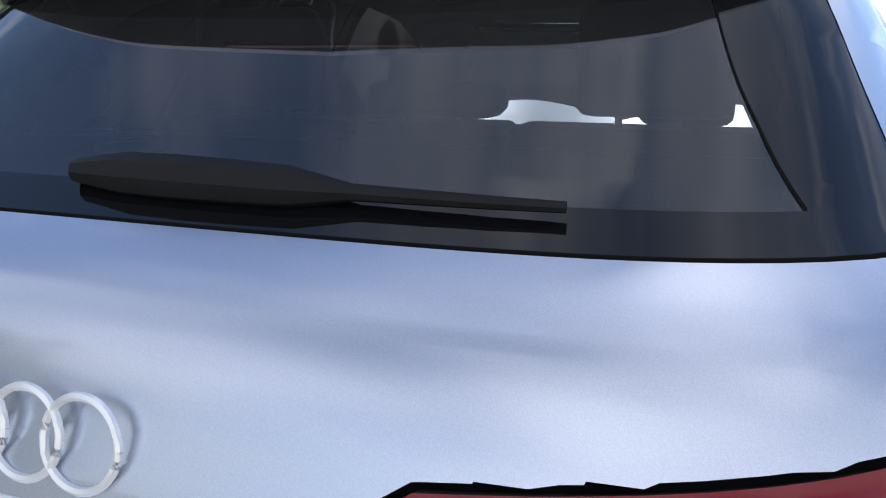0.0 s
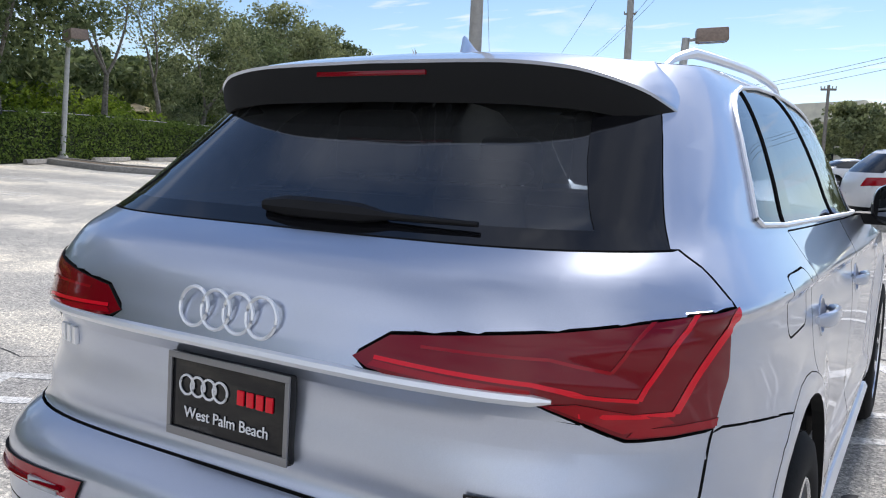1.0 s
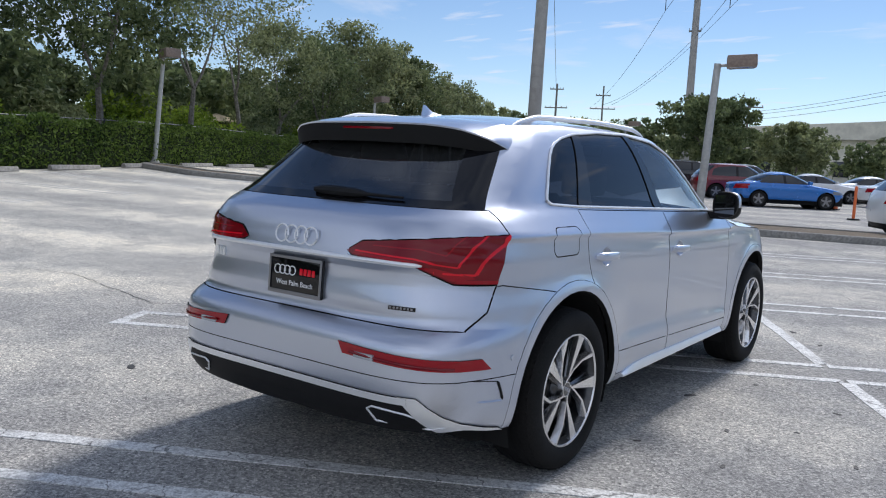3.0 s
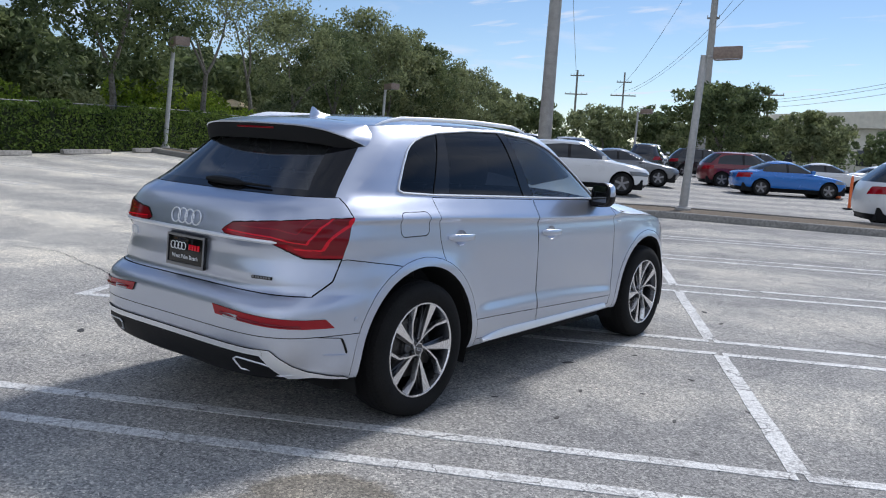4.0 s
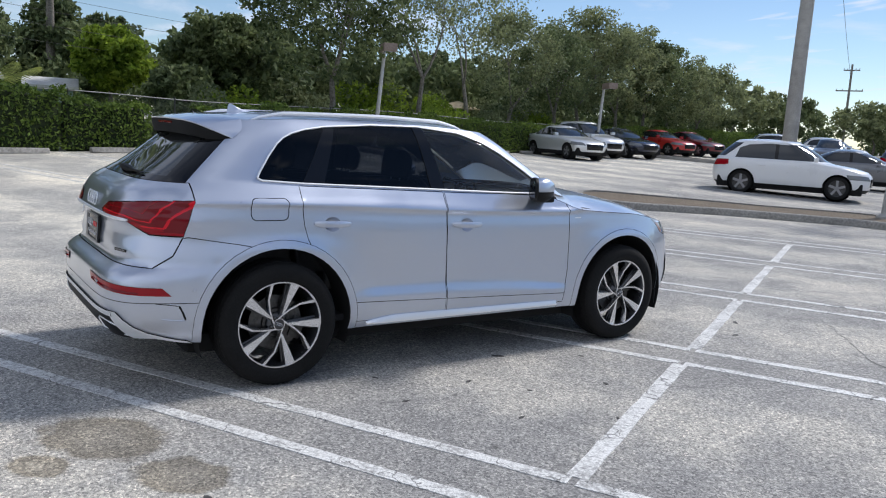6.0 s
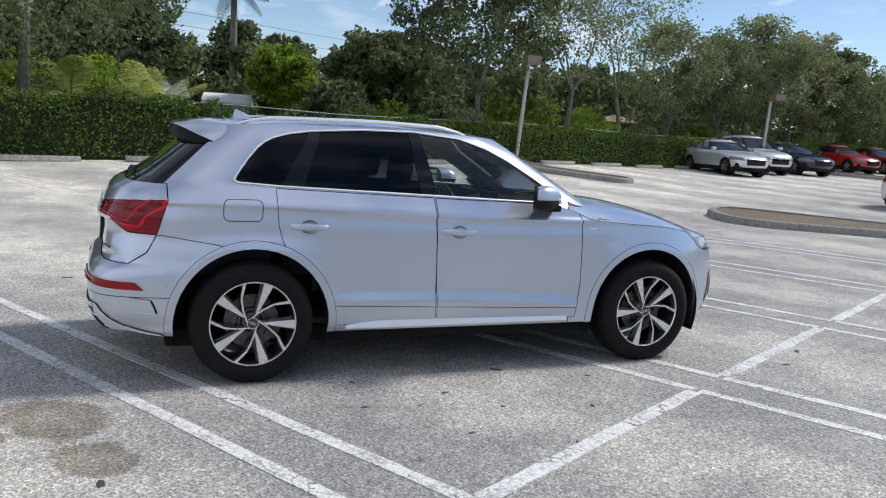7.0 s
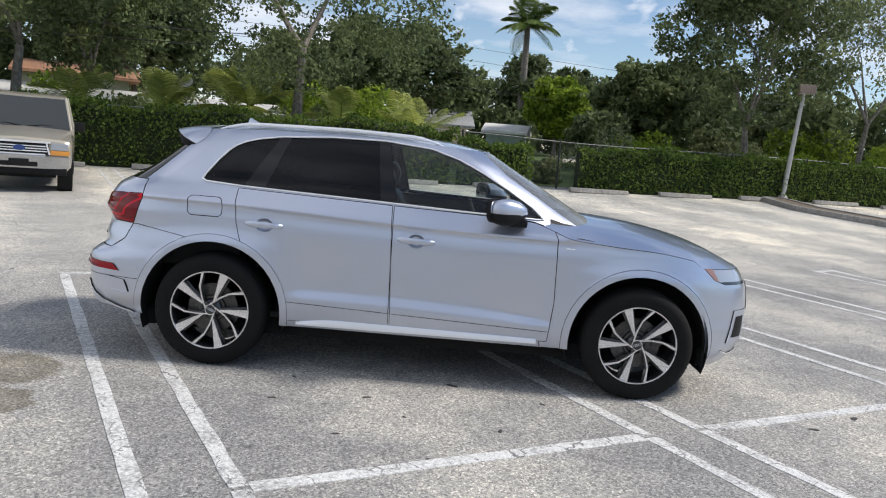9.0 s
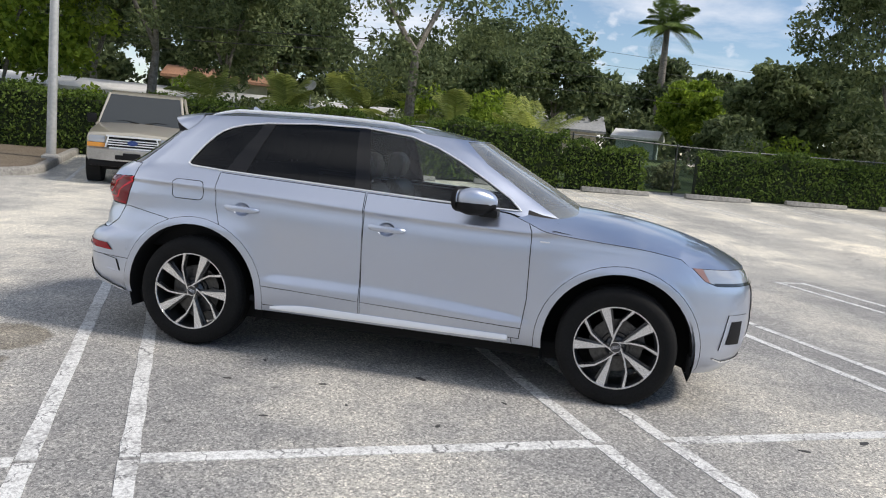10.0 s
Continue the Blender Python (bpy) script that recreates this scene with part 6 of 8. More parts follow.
# ---- lamp posts, poles, wires ----
def lamp_post(x, y, h, label, arm=(1, 0), lean=(0, 0), head=True, r=0.075, headmat=None):
    z = zg(x, y)
    t = thing("lamp_post", pose(x, y, z), label, "lamp post", "car park lamp posts")
    bm = bmesh.new()
    top = Vector((lean[0], lean[1], h))
    tube(bm, [(0, 0, -0.1), (0, 0, 0.2), tuple(top)], [r * 1.1, r * 1.05, r * 0.8], 10)
    part("post", fix(bm), M_POLE, t, "pale square-set post")
    bm = bmesh.new()
    lathe(bm, [(0.0, r * 2.1), (0.16, r * 2.0), (0.2, r * 1.5), (0.22, r)], 12, "z")
    part("base_collar", fix(bm), M_CONCRETE, t)
    if head:
        a = Vector((arm[0], arm[1], 0)).normalized()
        ang = math.atan2(a.y, a.x)
        m = Matrix.Translation(top) @ Matrix.Rotation(ang, 4, "Z")
        bm = bmesh.new()
        tube(bm, [m @ Vector((-0.02, 0, -0.06)), m @ Vector((0.34, 0, -0.02))], 0.035, 8)
        part("arm", fix(bm), M_POLE, t)
        bm = bmesh.new()
        box(bm, 0.2, -0.24, -0.12, 0.86, 0.24, 0.16, 0.05, m @ Matrix.Rotation(-0.06, 4, "Y"))
        hd = part("lamp_head", bm, headmat or M_LAMPHEAD, t, "boxy lamp housing")
        bm = bmesh.new()
        box(bm, 0.26, -0.19, -0.128, 0.80, 0.19, -0.118, 0.004, m @ Matrix.Rotation(-0.06, 4, "Y"))
        part("lens", bm, M_LENS, hd, "clear lamp lens")
    return t


lamp_post(-4.06, 16.2, 3.85, "grey lamp post with a boxy head on a kerbed island", (0.88, 0.3), (0.22, -0.15), r=0.10)
lamp_post(-20.35, 12.35, 3.45, "slim grey lamp post standing by the hedge", (0.75, -0.2), (0.25, 0.12))
lamp_post(-23.6, 26.4, 3.3, "slim lamp post behind parked cars", (0.8, -0.2), (0.1, 0.1))
lamp_post(-18.4, 43.9, 3.5, "distant grey lamp post among parked cars", (1, 0.1), (0.1, 0))
lamp_post(-10.4, -9.4, 6.5, "grey lamp post in a kerbed island by a pickup", (0.9, 0.3), (0.05, 0.02), r=0.10)


def big_pole():
    t = thing("transmission_pole", pose(-24.9, 44.0, zg(-24.9, 44.0)), "tall pale concrete transmission pole", "pole")
    bm = bmesh.new()
    tube(bm, [(0, 0, -0.3), (0.06, 0, 7), (0.35, 0, 27)], [0.46, 0.42, 0.30], 16)
    part("pole_shaft", fix(bm), M_CONCRETE, t)


big_pole()


def utility_pole(x, y, h, r, label, arms, axis, mat=None):
    t = thing("utility_pole", pose(x, y, zg(x, y)), label, "utility pole", "utility poles")
    bm = bmesh.new()
    tube(bm, [(0, 0, -0.3), (0, 0, h)], [r, r * 0.7], 10)
    part("pole_shaft", fix(bm), mat or M_WOODPOLE, t)
    for z, w in arms:
        bm = bmesh.new()
        ax = Vector((axis[0], axis[1], 0)).normalized()
        m = Matrix.Translation((0, 0, z)) @ Matrix.Rotation(math.atan2(ax.y, ax.x), 4, "Z")
        box(bm, -w, -0.06, -0.07, w, 0.06, 0.07, 0.01, m)
        cr = part("crossarm", bm, M_WOODPOLE, t)
        for s in (-0.95, -0.5, 0.5, 0.95):
            bm = bmesh.new()
            lathe(bm, [(0.06, 0.02), (0.12, 0.05), (0.16, 0.03), (0.22, 0.045), (0.25, 0.002)], 8, "z")
            bmesh.ops.transform(bm, matrix=m @ Matrix.Translation((s * w, 0, 0)), verts=bm.verts)
            part("insulator", fix(bm), M_CONCRETE, cr)
    return t


utility_pole(-21.8, 64.2, 16.4, 0.36, "tall pale transmission pole with crossarm", [(15.7, 2.7), (12.2, 0.5)], (1, 0.1), M_CONCRETE)
utility_pole(-50.0, 92.9, 10.6, 0.17, "distant utility pole with crossarms", [(9.9, 0.9), (7.5, 1.5)], (1, 0.3))
utility_pole(-46.8, 100.2, 11.0, 0.15, "distant utility pole with crossarms", [(9.7, 1.0), (7.9, 1.7)], (1, 0.3))
utility_pole(-23.7, 87.7, 8.0, 0.16, "distant utility pole with crossarm", [(7.7, 1.5)], (1, 0.1))
utility_pole(-6.0, 60.0, 6.4, 0.14, "distant utility pole with crossarms", [(6.1, 0.5)], (1, 0.2))


def wire(p, q, sag, r=0.012):
    bm = bmesh.new()
    p, q = Vector(p), Vector(q)
    pts = [p.lerp(q, i / 16) - Vector((0, 0, 4 * sag * (i / 16) * (1 - i / 16))) for i in range(17)]
    tube(bm, pts, r, 4)
    return tagged(part("overhead_cable", fix(bm), M_WIRE), "thin black overhead cable", "cable", "overhead cables")


for dx in (-2.6, 0.0, 2.6):
    wire((-21.8 + dx, 64.2 + dx * 0.1, 14.4 if dx else 12.1), (-46.8 + dx * 0.5, 100.2, 9.4), 0.9, 0.02)
    wire((-21.8 + dx, 64.2 + dx * 0.1, 14.4 if dx else 12.1), (10 + dx, 12, 24), 1.2, 0.02)
    if dx:
        wire((-21.8 + dx, 64.2 + dx * 0.1, 15.7), (-21.8 + dx, 64.2 + dx * 0.1, 14.4), 0, 0.035)
for z in (6.0, 5.7, 5.2):
    wire((-23.7, 87.7, z + 1.7), (10, 44, z + 3.6), 0.7, 0.016)
wire((-50.0, 92.9, 9.9), (-24.7, 44.0, 21), 0.8, 0.02)
wire((-24.7, 44.0, 21), (-12, 20, 20), 0.5, 0.014)
for i, z in enumerate((4.2, 4.9, 5.5, 6.1)):
    wire((-21, -26, z + 0.3), (-33, 2, z), 0.35, 0.008)
    wire((-33, 2, z), (-52, 48, z + 0.5), 0.5, 0.008)
wire((-17, -22, 3.9), (-20.5, -5, 4.1), 0.15, 0.014)
wire((-17, -22, 4.4), (-21.5, -5, 4.6), 0.15, 0.014)

# ---- trees ----
random.seed(5)
tree("tree", -17.4, -3.1, 9.0, 6.2, 21, "tall grey-trunked tree with open sparse crown", M_LEAF_DARK, 24000, 0.075, 0.20, 0.30, 0.9, fill=0.26)
tree("tree", -15.4, -10.2, 8.6, 4.6, 22, "tall grey-trunked tree with open sparse crown", M_LEAF_DARK, 24000, 0.075, 0.19, 0.32, 0.9, fill=0.38)
tree("tree", -22.4, 11.6, 8.6, 4.6, 23, "large dark green tree behind the hedge", M_LEAF_DARK, 22000, 0.085, 0.17, 0.22)
tree("tree", -24.0, 16.2, 9.0, 4.4, 24, "grey-trunked tree with small dull leaves", M_LEAF, 9000, 0.072, 0.15, 0.30, 0.6, fill=0.36)
tree("tree", -25.0, 19.6, 9.2, 4.0, 25, "grey-trunked tree with an open crown", M_LEAF, 7000, 0.072, 0.14, 0.30, 0.55, fill=0.38)
row = [(-27.0, 23.5, 8.6, 26), (-28.2, 27.5, 8.2, 27), (-29.6, 31.0, 8.6, 28), (-30.6, 34.8, 8.2, 29), (-31.8, 38.6, 7.8, 30), (-33.0, 42.6, 7.4, 31), (-34.0, 46.5, 6.8, 32)]
for x, y, h, s in row:
    tree("tree", x, y, h * (0.80 if s < 28 else 0.92), 4.2 if s > 27 else 3.2, s, "round-crowned green tree in a row", M_LEAF if s % 3 else M_LEAF_DARK, 11000 if s > 27 else 7000, 0.095 if s > 27 else 0.08, 0.16, 0.24)
tree("tree", -22.0, -10.8, 8.4, 3.0, 59, "dark leafy tree behind low palms", M_LEAF_DARK, 18000, 0.10, 0.16, 0.22, fill=0.25)
tree("tree", -27.8, -5.2, 4.6, 2.4, 33, "dark leafy tree behind low palms", M_LEAF_DARK, 12000, 0.10, 0.14, 0.22, fill=0.25)
tree("tree", -30.0, -3.2, 5.4, 2.8, 35, "dark leafy tree behind low palms", M_LEAF_DARK, 12000, 0.10, 0.14, 0.22, fill=0.25)
tree("tree", -48.0, 6.2, 6.5, 2.8, 34, "dark tree below a royal palm", M_LEAF_DARK, 8000, 0.15, 0.18, 0.2)
tree("tree", -38.9, -0.3, 6.6, 3.6, 36, "dark broad tree beyond the houses", M_LEAF_DARK, 10000, 0.15, 0.18, 0.2)
tree("tree", -34.5, -2.6, 6.2, 3.2, 37, "dark broad tree beyond the houses", M_LEAF_DARK, 10000, 0.13, 0.18, 0.2)
tree("tree", -28.6, 9.4, 4.6, 2.6, 41, "dark dense tree behind the hedge", M_LEAF_DARK, 14000, 0.13, 0.2, 0.16)
tree("tree", -26.8, 7.4, 2.4, 1.7, 42, "dark dense tree behind the hedge", M_LEAF_DARK, 10000, 0.13, 0.15, 0.16)
tree("tree", -36.2, 6.8, 4.0, 2.5, 43, "bright lime-green broad tree", M_LEAF_LIME, 9000, 0.15, 0.15, 0.18)
tree("tree", -50, 3.0, 4.6, 5.0, 44, "tall dark tree in the distance", M_LEAF_DARK, 9000, 0.2, 0.22, 0.2)
tree("tree", -49, 9.4, 5.8, 3.2, 45, "tall dark tree in the distance", M_LEAF_DARK, 8000, 0.2, 0.22, 0.2)
tree("tree", -45, -6.5, 4.4, 5.0, 46, "broad dark tree in the distance", M_LEAF_DARK, 9000, 0.2, 0.22, 0.2)
tree("tree", -33, -13.5, 9.5, 4.4, 47, "broad dark green tree behind houses", M_LEAF_DARK, 20000, 0.17, 0.25, 0.18)
tree("tree", -27, -19.5, 9.5, 6.5, 48, "broad dark green tree behind houses", M_LEAF_DARK, 14000, 0.16, 0.25, 0.18)
tree("tree", -40, -18.0, 10, 7.0, 49, "broad dark green tree behind houses", M_LEAF_DARK, 10000, 0.2, 0.25, 0.18)
tree("tree", -14.4, -13.4, 6.5, 3.6, 50, "leafy bright green tree by a lamp post", M_LEAF_LIME, 12000, 0.11, 0.15, 0.2)
tree("tree", -37, 13.5, 5.4, 4.0, 51, "dark tree behind the front row", M_LEAF_DARK, 12000, 0.17, 0.2, 0.15)
tree("tree", -43, 20.5, 5.0, 4.0, 52, "dark tree behind the front row", M_LEAF_DARK, 12000, 0.17, 0.2, 0.15)
tree("tree", -41, 28, 5.6, 4.4, 53, "dark tree behind the front row", M_LEAF_DARK, 12000, 0.17, 0.2, 0.15)
tree("tree", -44, 36, 6.0, 5.0, 54, "dark tree behind the front row", M_LEAF_DARK, 10000, 0.17, 0.2, 0.15)
tree("tree", -16.4, 53.6, 6.6, 5.2, 55, "loose grey-green tree beyond parked cars", M_LEAF_DARK, 12000, 0.14, 0.2, 0.2)
tree("tree", -12.4, 61, 5.0, 4.0, 56, "small green tree beyond parked cars", M_LEAF, 8000, 0.15, 0.18, 0.2)
tree("tree", -4.0, 64, 5.6, 5.0, 57, "green tree beyond parked cars", M_LEAF, 8000, 0.16, 0.18, 0.2)
tree("tree", 3.5, 66, 6.2, 5.0, 58, "green tree beyond parked cars", M_LEAF, 8000, 0.16, 0.18, 0.2)
for i, (x, y, h) in enumerate([(-40, 58, 6.0), (-40.5, 66, 5.2), (-36, 74, 5.4), (-33, 80, 5.6), (-28, 79, 4.6), (-23, 82, 5.2), (-18, 84, 4.6), (-10, 82, 4.4), (-2, 84, 5.0), (8, 82, 5.0), (16, 72, 5.5), (24, 66, 6)]):
    tree("tree", x, y, h, 5.5, 60 + i, "distant green tree beyond the car park", M_LEAF_DARK if i % 2 else M_LEAF, 5500, 0.2, 0.16, 0.16)


def woods():
    """Far band of trees that closes the distance."""
    rng = np.random.RandomState(9)
    cs = []
    for x, y, r in [(-58, yy, (5 + 2 * math.sin(yy * 0.7)) * (0.72 if -8 < yy < 14 else 1.0)) for yy in np.arange(-60, 66, 5.5)] + [(-20 + 7 * i, 100 + 3 * math.sin(i), 3.6) for i in range(-4, 14)] + [(-58 + 4 * i, 66 + 5 * i, 4.5) for i in range(6)]:
        for i in range(10):
            c = puff(rng, 1, 0.2)[0] * np.array([2.8, 2.8, r * 0.40])
            cs.append(puff(rng, 230, 0.3) * np.array([1.7, 1.7, 1.2]) * rng.uniform(0.7, 1.1) + c + np.array([x, y, r * 0.62]))
    for yy in np.arange(9, 62, 2.6):
        x = HEDGE(yy) - 9 - 2.5 * math.sin(yy)
        for lv in (1.2, 2.6, 3.9):
            q = puff(rng, 420, 0.3) * np.array([1.5, 1.8, 1.1]) * (1.1 - 0.06 * lv)
            cs.append(q + np.array([x + rng.uniform(-1, 1), yy, lv + 0.3]))
    for yy in np.arange(-40, 12, 3.2):
        for lv in (1.5, 4.0, 6.5) if yy < -14 else (1.5, 3.4):
            q = np.concatenate([puff(rng, 300, 0.3) * np.array([1.3, 1.3, 0.9]) * rng.uniform(0.7, 1.15) + rng.uniform(-1.6, 1.6, 3) * np.array([1, 1.1, 0.6]) for i in range(4)])
            cs.append(q + np.array([-46 + 3 * math.sin(yy * 1.3) + 0.25 * abs(yy), yy, lv + 0.5 + 0.8 * math.sin(yy)]))
    me = leaf_mesh("far_woods", np.concatenate(cs), 0.20, 4, M_LEAF_DARK)
    tagged(part("far_woods", me, M_LEAF_DARK, smooth=False), "dark green band of distant woods", "woods", kind="stuff")


woods()


def palm(x, y, h, n, length, seed, label, trunk=0.16, name="palm_tree", droop=1.0, mat=None):
    rnd = random.Random(seed)
    t = thing(name, pose(x, y, zg(x, y)), label, "palm", "palms")
    bm = bmesh.new()
    tube(bm, [(0, 0, -0.1), (0.03, 0.02, h * 0.5), (0, 0, h)], [trunk * 1.2, trunk, trunk * 0.7], 10)
    part("trunk", fix(bm), M_BARK, t, "ringed palm trunk")
    for k in range(n):
        a = k * 2.399 + rnd.uniform(-0.2, 0.2)
        el = rnd.uniform(0.15, 1.35) if h < 3 else rnd.uniform(-0.1, 1.25)
        L = length * rnd.uniform(0.8, 1.1)
        bm = bmesh.new()
        pts = []
        for i in range(13):
            s = i / 12
            r = L * s * math.cos(el) * (1 - 0.15 * s)
            z = h + L * s * math.sin(el) - (0.75 if h < 3 else 1.0) * droop * L * 0.55 * s * s * (1.1 - 0.3 * math.sin(el))
            pts.append(Vector((r * math.cos(a), r * math.sin(a), z)))
        tube(bm, pts, [0.022 * (1 - 0.8 * i / 12) for i in range(13)], 4, False)
        for i in range(1, 12):
            p, d = pts[i], (pts[i + 1] - pts[i]).normalized()
            sd = d.cross(Vector((0, 0, 1))).normalized()
            for sgn in (1, -1):
                for f in (0, 0.33, 0.67):
                    q = p + d * (L / 12) * f
                    ll = L * 0.30 * math.sin(math.pi * (0.12 + 0.8 * (i + f) / 12))
                    tip = q + (sd * sgn * 0.8 + d * 0.55 + Vector((0, 0, -0.35))).normalized() * ll
                    w = d * 0.018 * max(1, L / 1.8)
                    mid = (q + tip) / 2 + Vector((0, 0, ll * 0.12))
                    v = [bm.verts.new(c) for c in (q - w * 0.6, q + w * 0.6, mid + w, tip, mid - w)]
                    bm.faces.new(v)
        part("frond", bm, mat or M_PALM, t, "feathery palm frond", smooth=False)
    return t


palm(-46.5, 5.7, 7.9, 26, 2.9, 1, "tall royal palm with arching fronds", 0.24, droop=0.8, mat=M_ROYAL)
palm(-17.6, -6.9, 1.3, 12, 1.9, 2, "low palm with yellowing fronds behind the hedge")
palm(-18.4, -4.6, 1.6, 13, 2.1, 3, "low palm behind the hedge")
palm(-20.0, -5.6, 1.5, 11, 1.9, 4, "low palm behind the hedge")
palm(-16.8, -9.0, 1.3, 11, 1.8, 5, "low palm behind the hedge")
palm(-19.5, -2.0, 1.3, 12, 1.9, 6, "low palm behind the hedge")
palm(-21.5, 0.3, 1.1, 14, 2.0, 7, "broad-leaved banana-like palm behind the hedge", droop=0.5)
for i, (x, y, rx, rz, n, mt) in enumerate([(-19.4, 0.2, 1.1, 0.8, 2600, M_LEAF), (-18.9, 1.9, 0.7, 0.65, 1500, M_LEAF_DARK), (-19.6, 4.6, 0.7, 0.55, 1500, M_LEAF), (-21.3, 3.2, 1.0, 0.6, 1800, M_LEAF_DARK), (-22.5, 6.8, 1.5, 1.1, 2600, M_LEAF),
                                     (-19.0, -7.5, 1.1, 0.9, 2200, M_LEAF_LIME), (-20.3, -3.4, 1.3, 1.2, 2600, M_LEAF), (-22.6, -0.8, 1.6, 1.2, 2600, M_LEAF_LIME), (-23, 14, 1.2, 1.0, 2000, M_LEAF_LIME), (-24.5, 18, 1.2, 1.0, 2000, M_LEAF_LIME), (-26, 22, 1.3, 1.0, 2000, M_LEAF),
                                     (-24.6, 9.0, 1.4, 1.0, 2200, M_LEAF_LIME), (-18.0, -1.0, 0.8, 0.9, 1500, M_LEAF), (-16.2, -7.5, 0.9, 1.0, 1800, M_LEAF_DARK), (-14.3, -11.0, 0.9, 1.0, 1800, M_LEAF_LIME), (-13, 48, 1.6, 0.8, 1500, M_LEAF), (-9.4, 50, 1.8, 0.8, 1500, M_LEAF_DARK)]):
    clump("bush", x, y, zg(x, y), rx, rx, rz, n, 0.075, 300 + i, mt, "leafy bush behind the hedge", lumps=8)

for i, (x, y, r, h) in enumerate([(-27.5, 12.5, 1.6, 1.3), (-28.5, 16.5, 1.8, 1.5), (-29.5, 20.5, 1.8, 1.4), (-31, 25.5, 1.8, 1.4), (-32.5, 30, 1.8, 1.3), (-22.5, -3.5, 1.6, 1.5), (-21.8, -7.6, 1.5, 1.3), (-24.5, -1.5, 1.8, 1.5), (-20.2, -11.5, 1.3, 1.2)]):
    clump("bush", x, y, zg(x, y), r, r, h, 3200, 0.095, 360 + i, M_LEAF_LIME if i % 3 else M_LEAF, "sunlit yellow-green bush below the trees", lumps=10)

# ---- houses ----
def house(x, y, ang, w, d, h, roof, wall, label, pitch=0.28, over=0.45, flat=False):
    t = thing("house", pose(x, y, zg(x, y), 0, 0, ang), label, "house", "houses behind the hedge")
    bm = bmesh.new()
    box(bm, -w / 2, -d / 2, -0.3, w / 2, d / 2, h, 0.02)
    part("wall", bm, wall, t)
    bm = bmesh.new()
    a, b = w / 2 + over, d / 2 + over
    rz = 0.12 if flat else pitch * b
    o = [(-b, h - 0.02), (b, h - 0.02), (b, h + 0.1), (0, h + 0.1 + rz), (-b, h + 0.1)]
    prism(bm, o, 2 * a, Matrix(((0, 0, 1, -a), (1, 0, 0, 0), (0, 1, 0, 0), (0, 0, 0, 1))))
    rf = part("roof", fix(bm), roof, t)
    for i in range(max(2, int(w / 2.6))):
        xx = -w / 2 + 1.2 + i * 2.5
        if xx > w / 2 - 0.8:
            break
        for s in (1, -1):
            bm = bmesh.new()
            box(bm, xx - 0.5, s * d / 2 - 0.03, h * 0.42, xx + 0.5, s * d / 2 + 0.03, h * 0.86, 0.01)
            wd = part("window", bm, M_WHITE, t, "white framed window")
            bm = bmesh.new()
            box(bm, xx - 0.43, s * d / 2 - 0.04, h * 0.46, xx + 0.43, s * d / 2 + 0.04, h * 0.82, 0.005)
            part("pane", bm, M_FARGLASS, wd, "dark pane")
    return t


house(-21.6, -11.4, 113, 13, 5.5, 1.28, M_ROOF, M_WALL, "low white-roofed bungalow behind the hedge", 0.12)
house(-31, -15.5, 113, 4.2, 4, 2.0, M_TERRACOTTA, M_WALL, "red-brown roofed house behind the hedge", 0.22)
house(-42, 0.5, 95, 3.2, 3.8, 1.15, M_ROOF_GREY, M_WALL, "grey shingled house beyond the lawn", 0.38)
house(-37.6, 4.4, 80, 1.9, 2.2, 0.95, M_ROOF, M_WALL_GREEN, "small green shed with a white roof", 0.3, 0.25)


def dish():
    t = thing("satellite_dish", pose(-20.6, -7.2, zg(-20.6, -7.2)), "grey satellite dish on a mast", "satellite dish")
    bm = bmesh.new()
    tube(bm, [(0, 0, -0.05), (0, 0, 2.1)], 0.025, 6)
    part("mast", fix(bm), M_POLE, t)
    bm = bmesh.new()
    lathe(bm, [(0.0, 0.001), (0.015, 0.1), (0.05, 0.2), (0.06, 0.2), (0.03, 0.1), (0.015, 0.001)], 20)
    bmesh.ops.transform(bm, matrix=Matrix.Translation((0, 0, 2.2)) @ Matrix.Rotation(-0.5, 4, "Y"), verts=bm.verts)
    part("dish", fix(bm), M_POLE, t)


dish()


def far_building():
    t = thing("building", pose(-29, 123, 0, 0, 0, -12), "long beige building with a sloped roof far away", "building")
    bm = bmesh.new()
    box(bm, -8, -8, -0.3, 26, 8, 6.0, 0.05)
    part("wall", bm, M_CREAM, t)
    bm = bmesh.new()
    prism(bm, [(-9, 6.0), (27, 6.0), (24, 8.6), (0, 7.6)], 18, Matrix(((1, 0, 0, 0), (0, 0, 1, -9), (0, 1, 0, 0), (0, 0, 0, 1))))
    part("roof", fix(bm), M_CREAM, t)
    for i in range(9):
        bm = bmesh.new()
        box(bm, -6 + i * 3.5, -8.1, 1.2, -4 + i * 3.5, -7.95, 3.2, 0.02)
        part("window", bm, M_FARGLASS, t)


far_building()

# a parasol beyond the hedge, a bollard and a cone
def parasol():
    t = thing("parasol", pose(-32.1, 24.0, zg(-32, 24)), "sand-coloured open parasol beyond the hedge", "parasol")
    bm = bmesh.new()
    tube(bm, [(0, 0, -0.05), (0, 0, 2.2)], 0.03, 6)
    part("pole", fix(bm), M_WOODPOLE, t)
    bm = bmesh.new()
    lathe(bm, [(1.75, 1.3), (1.8, 1.3), (2.0, 0.7), (2.2, 0.02)], 8, "z")
    part("canopy", fix(bm), M_SAND, t)


parasol()


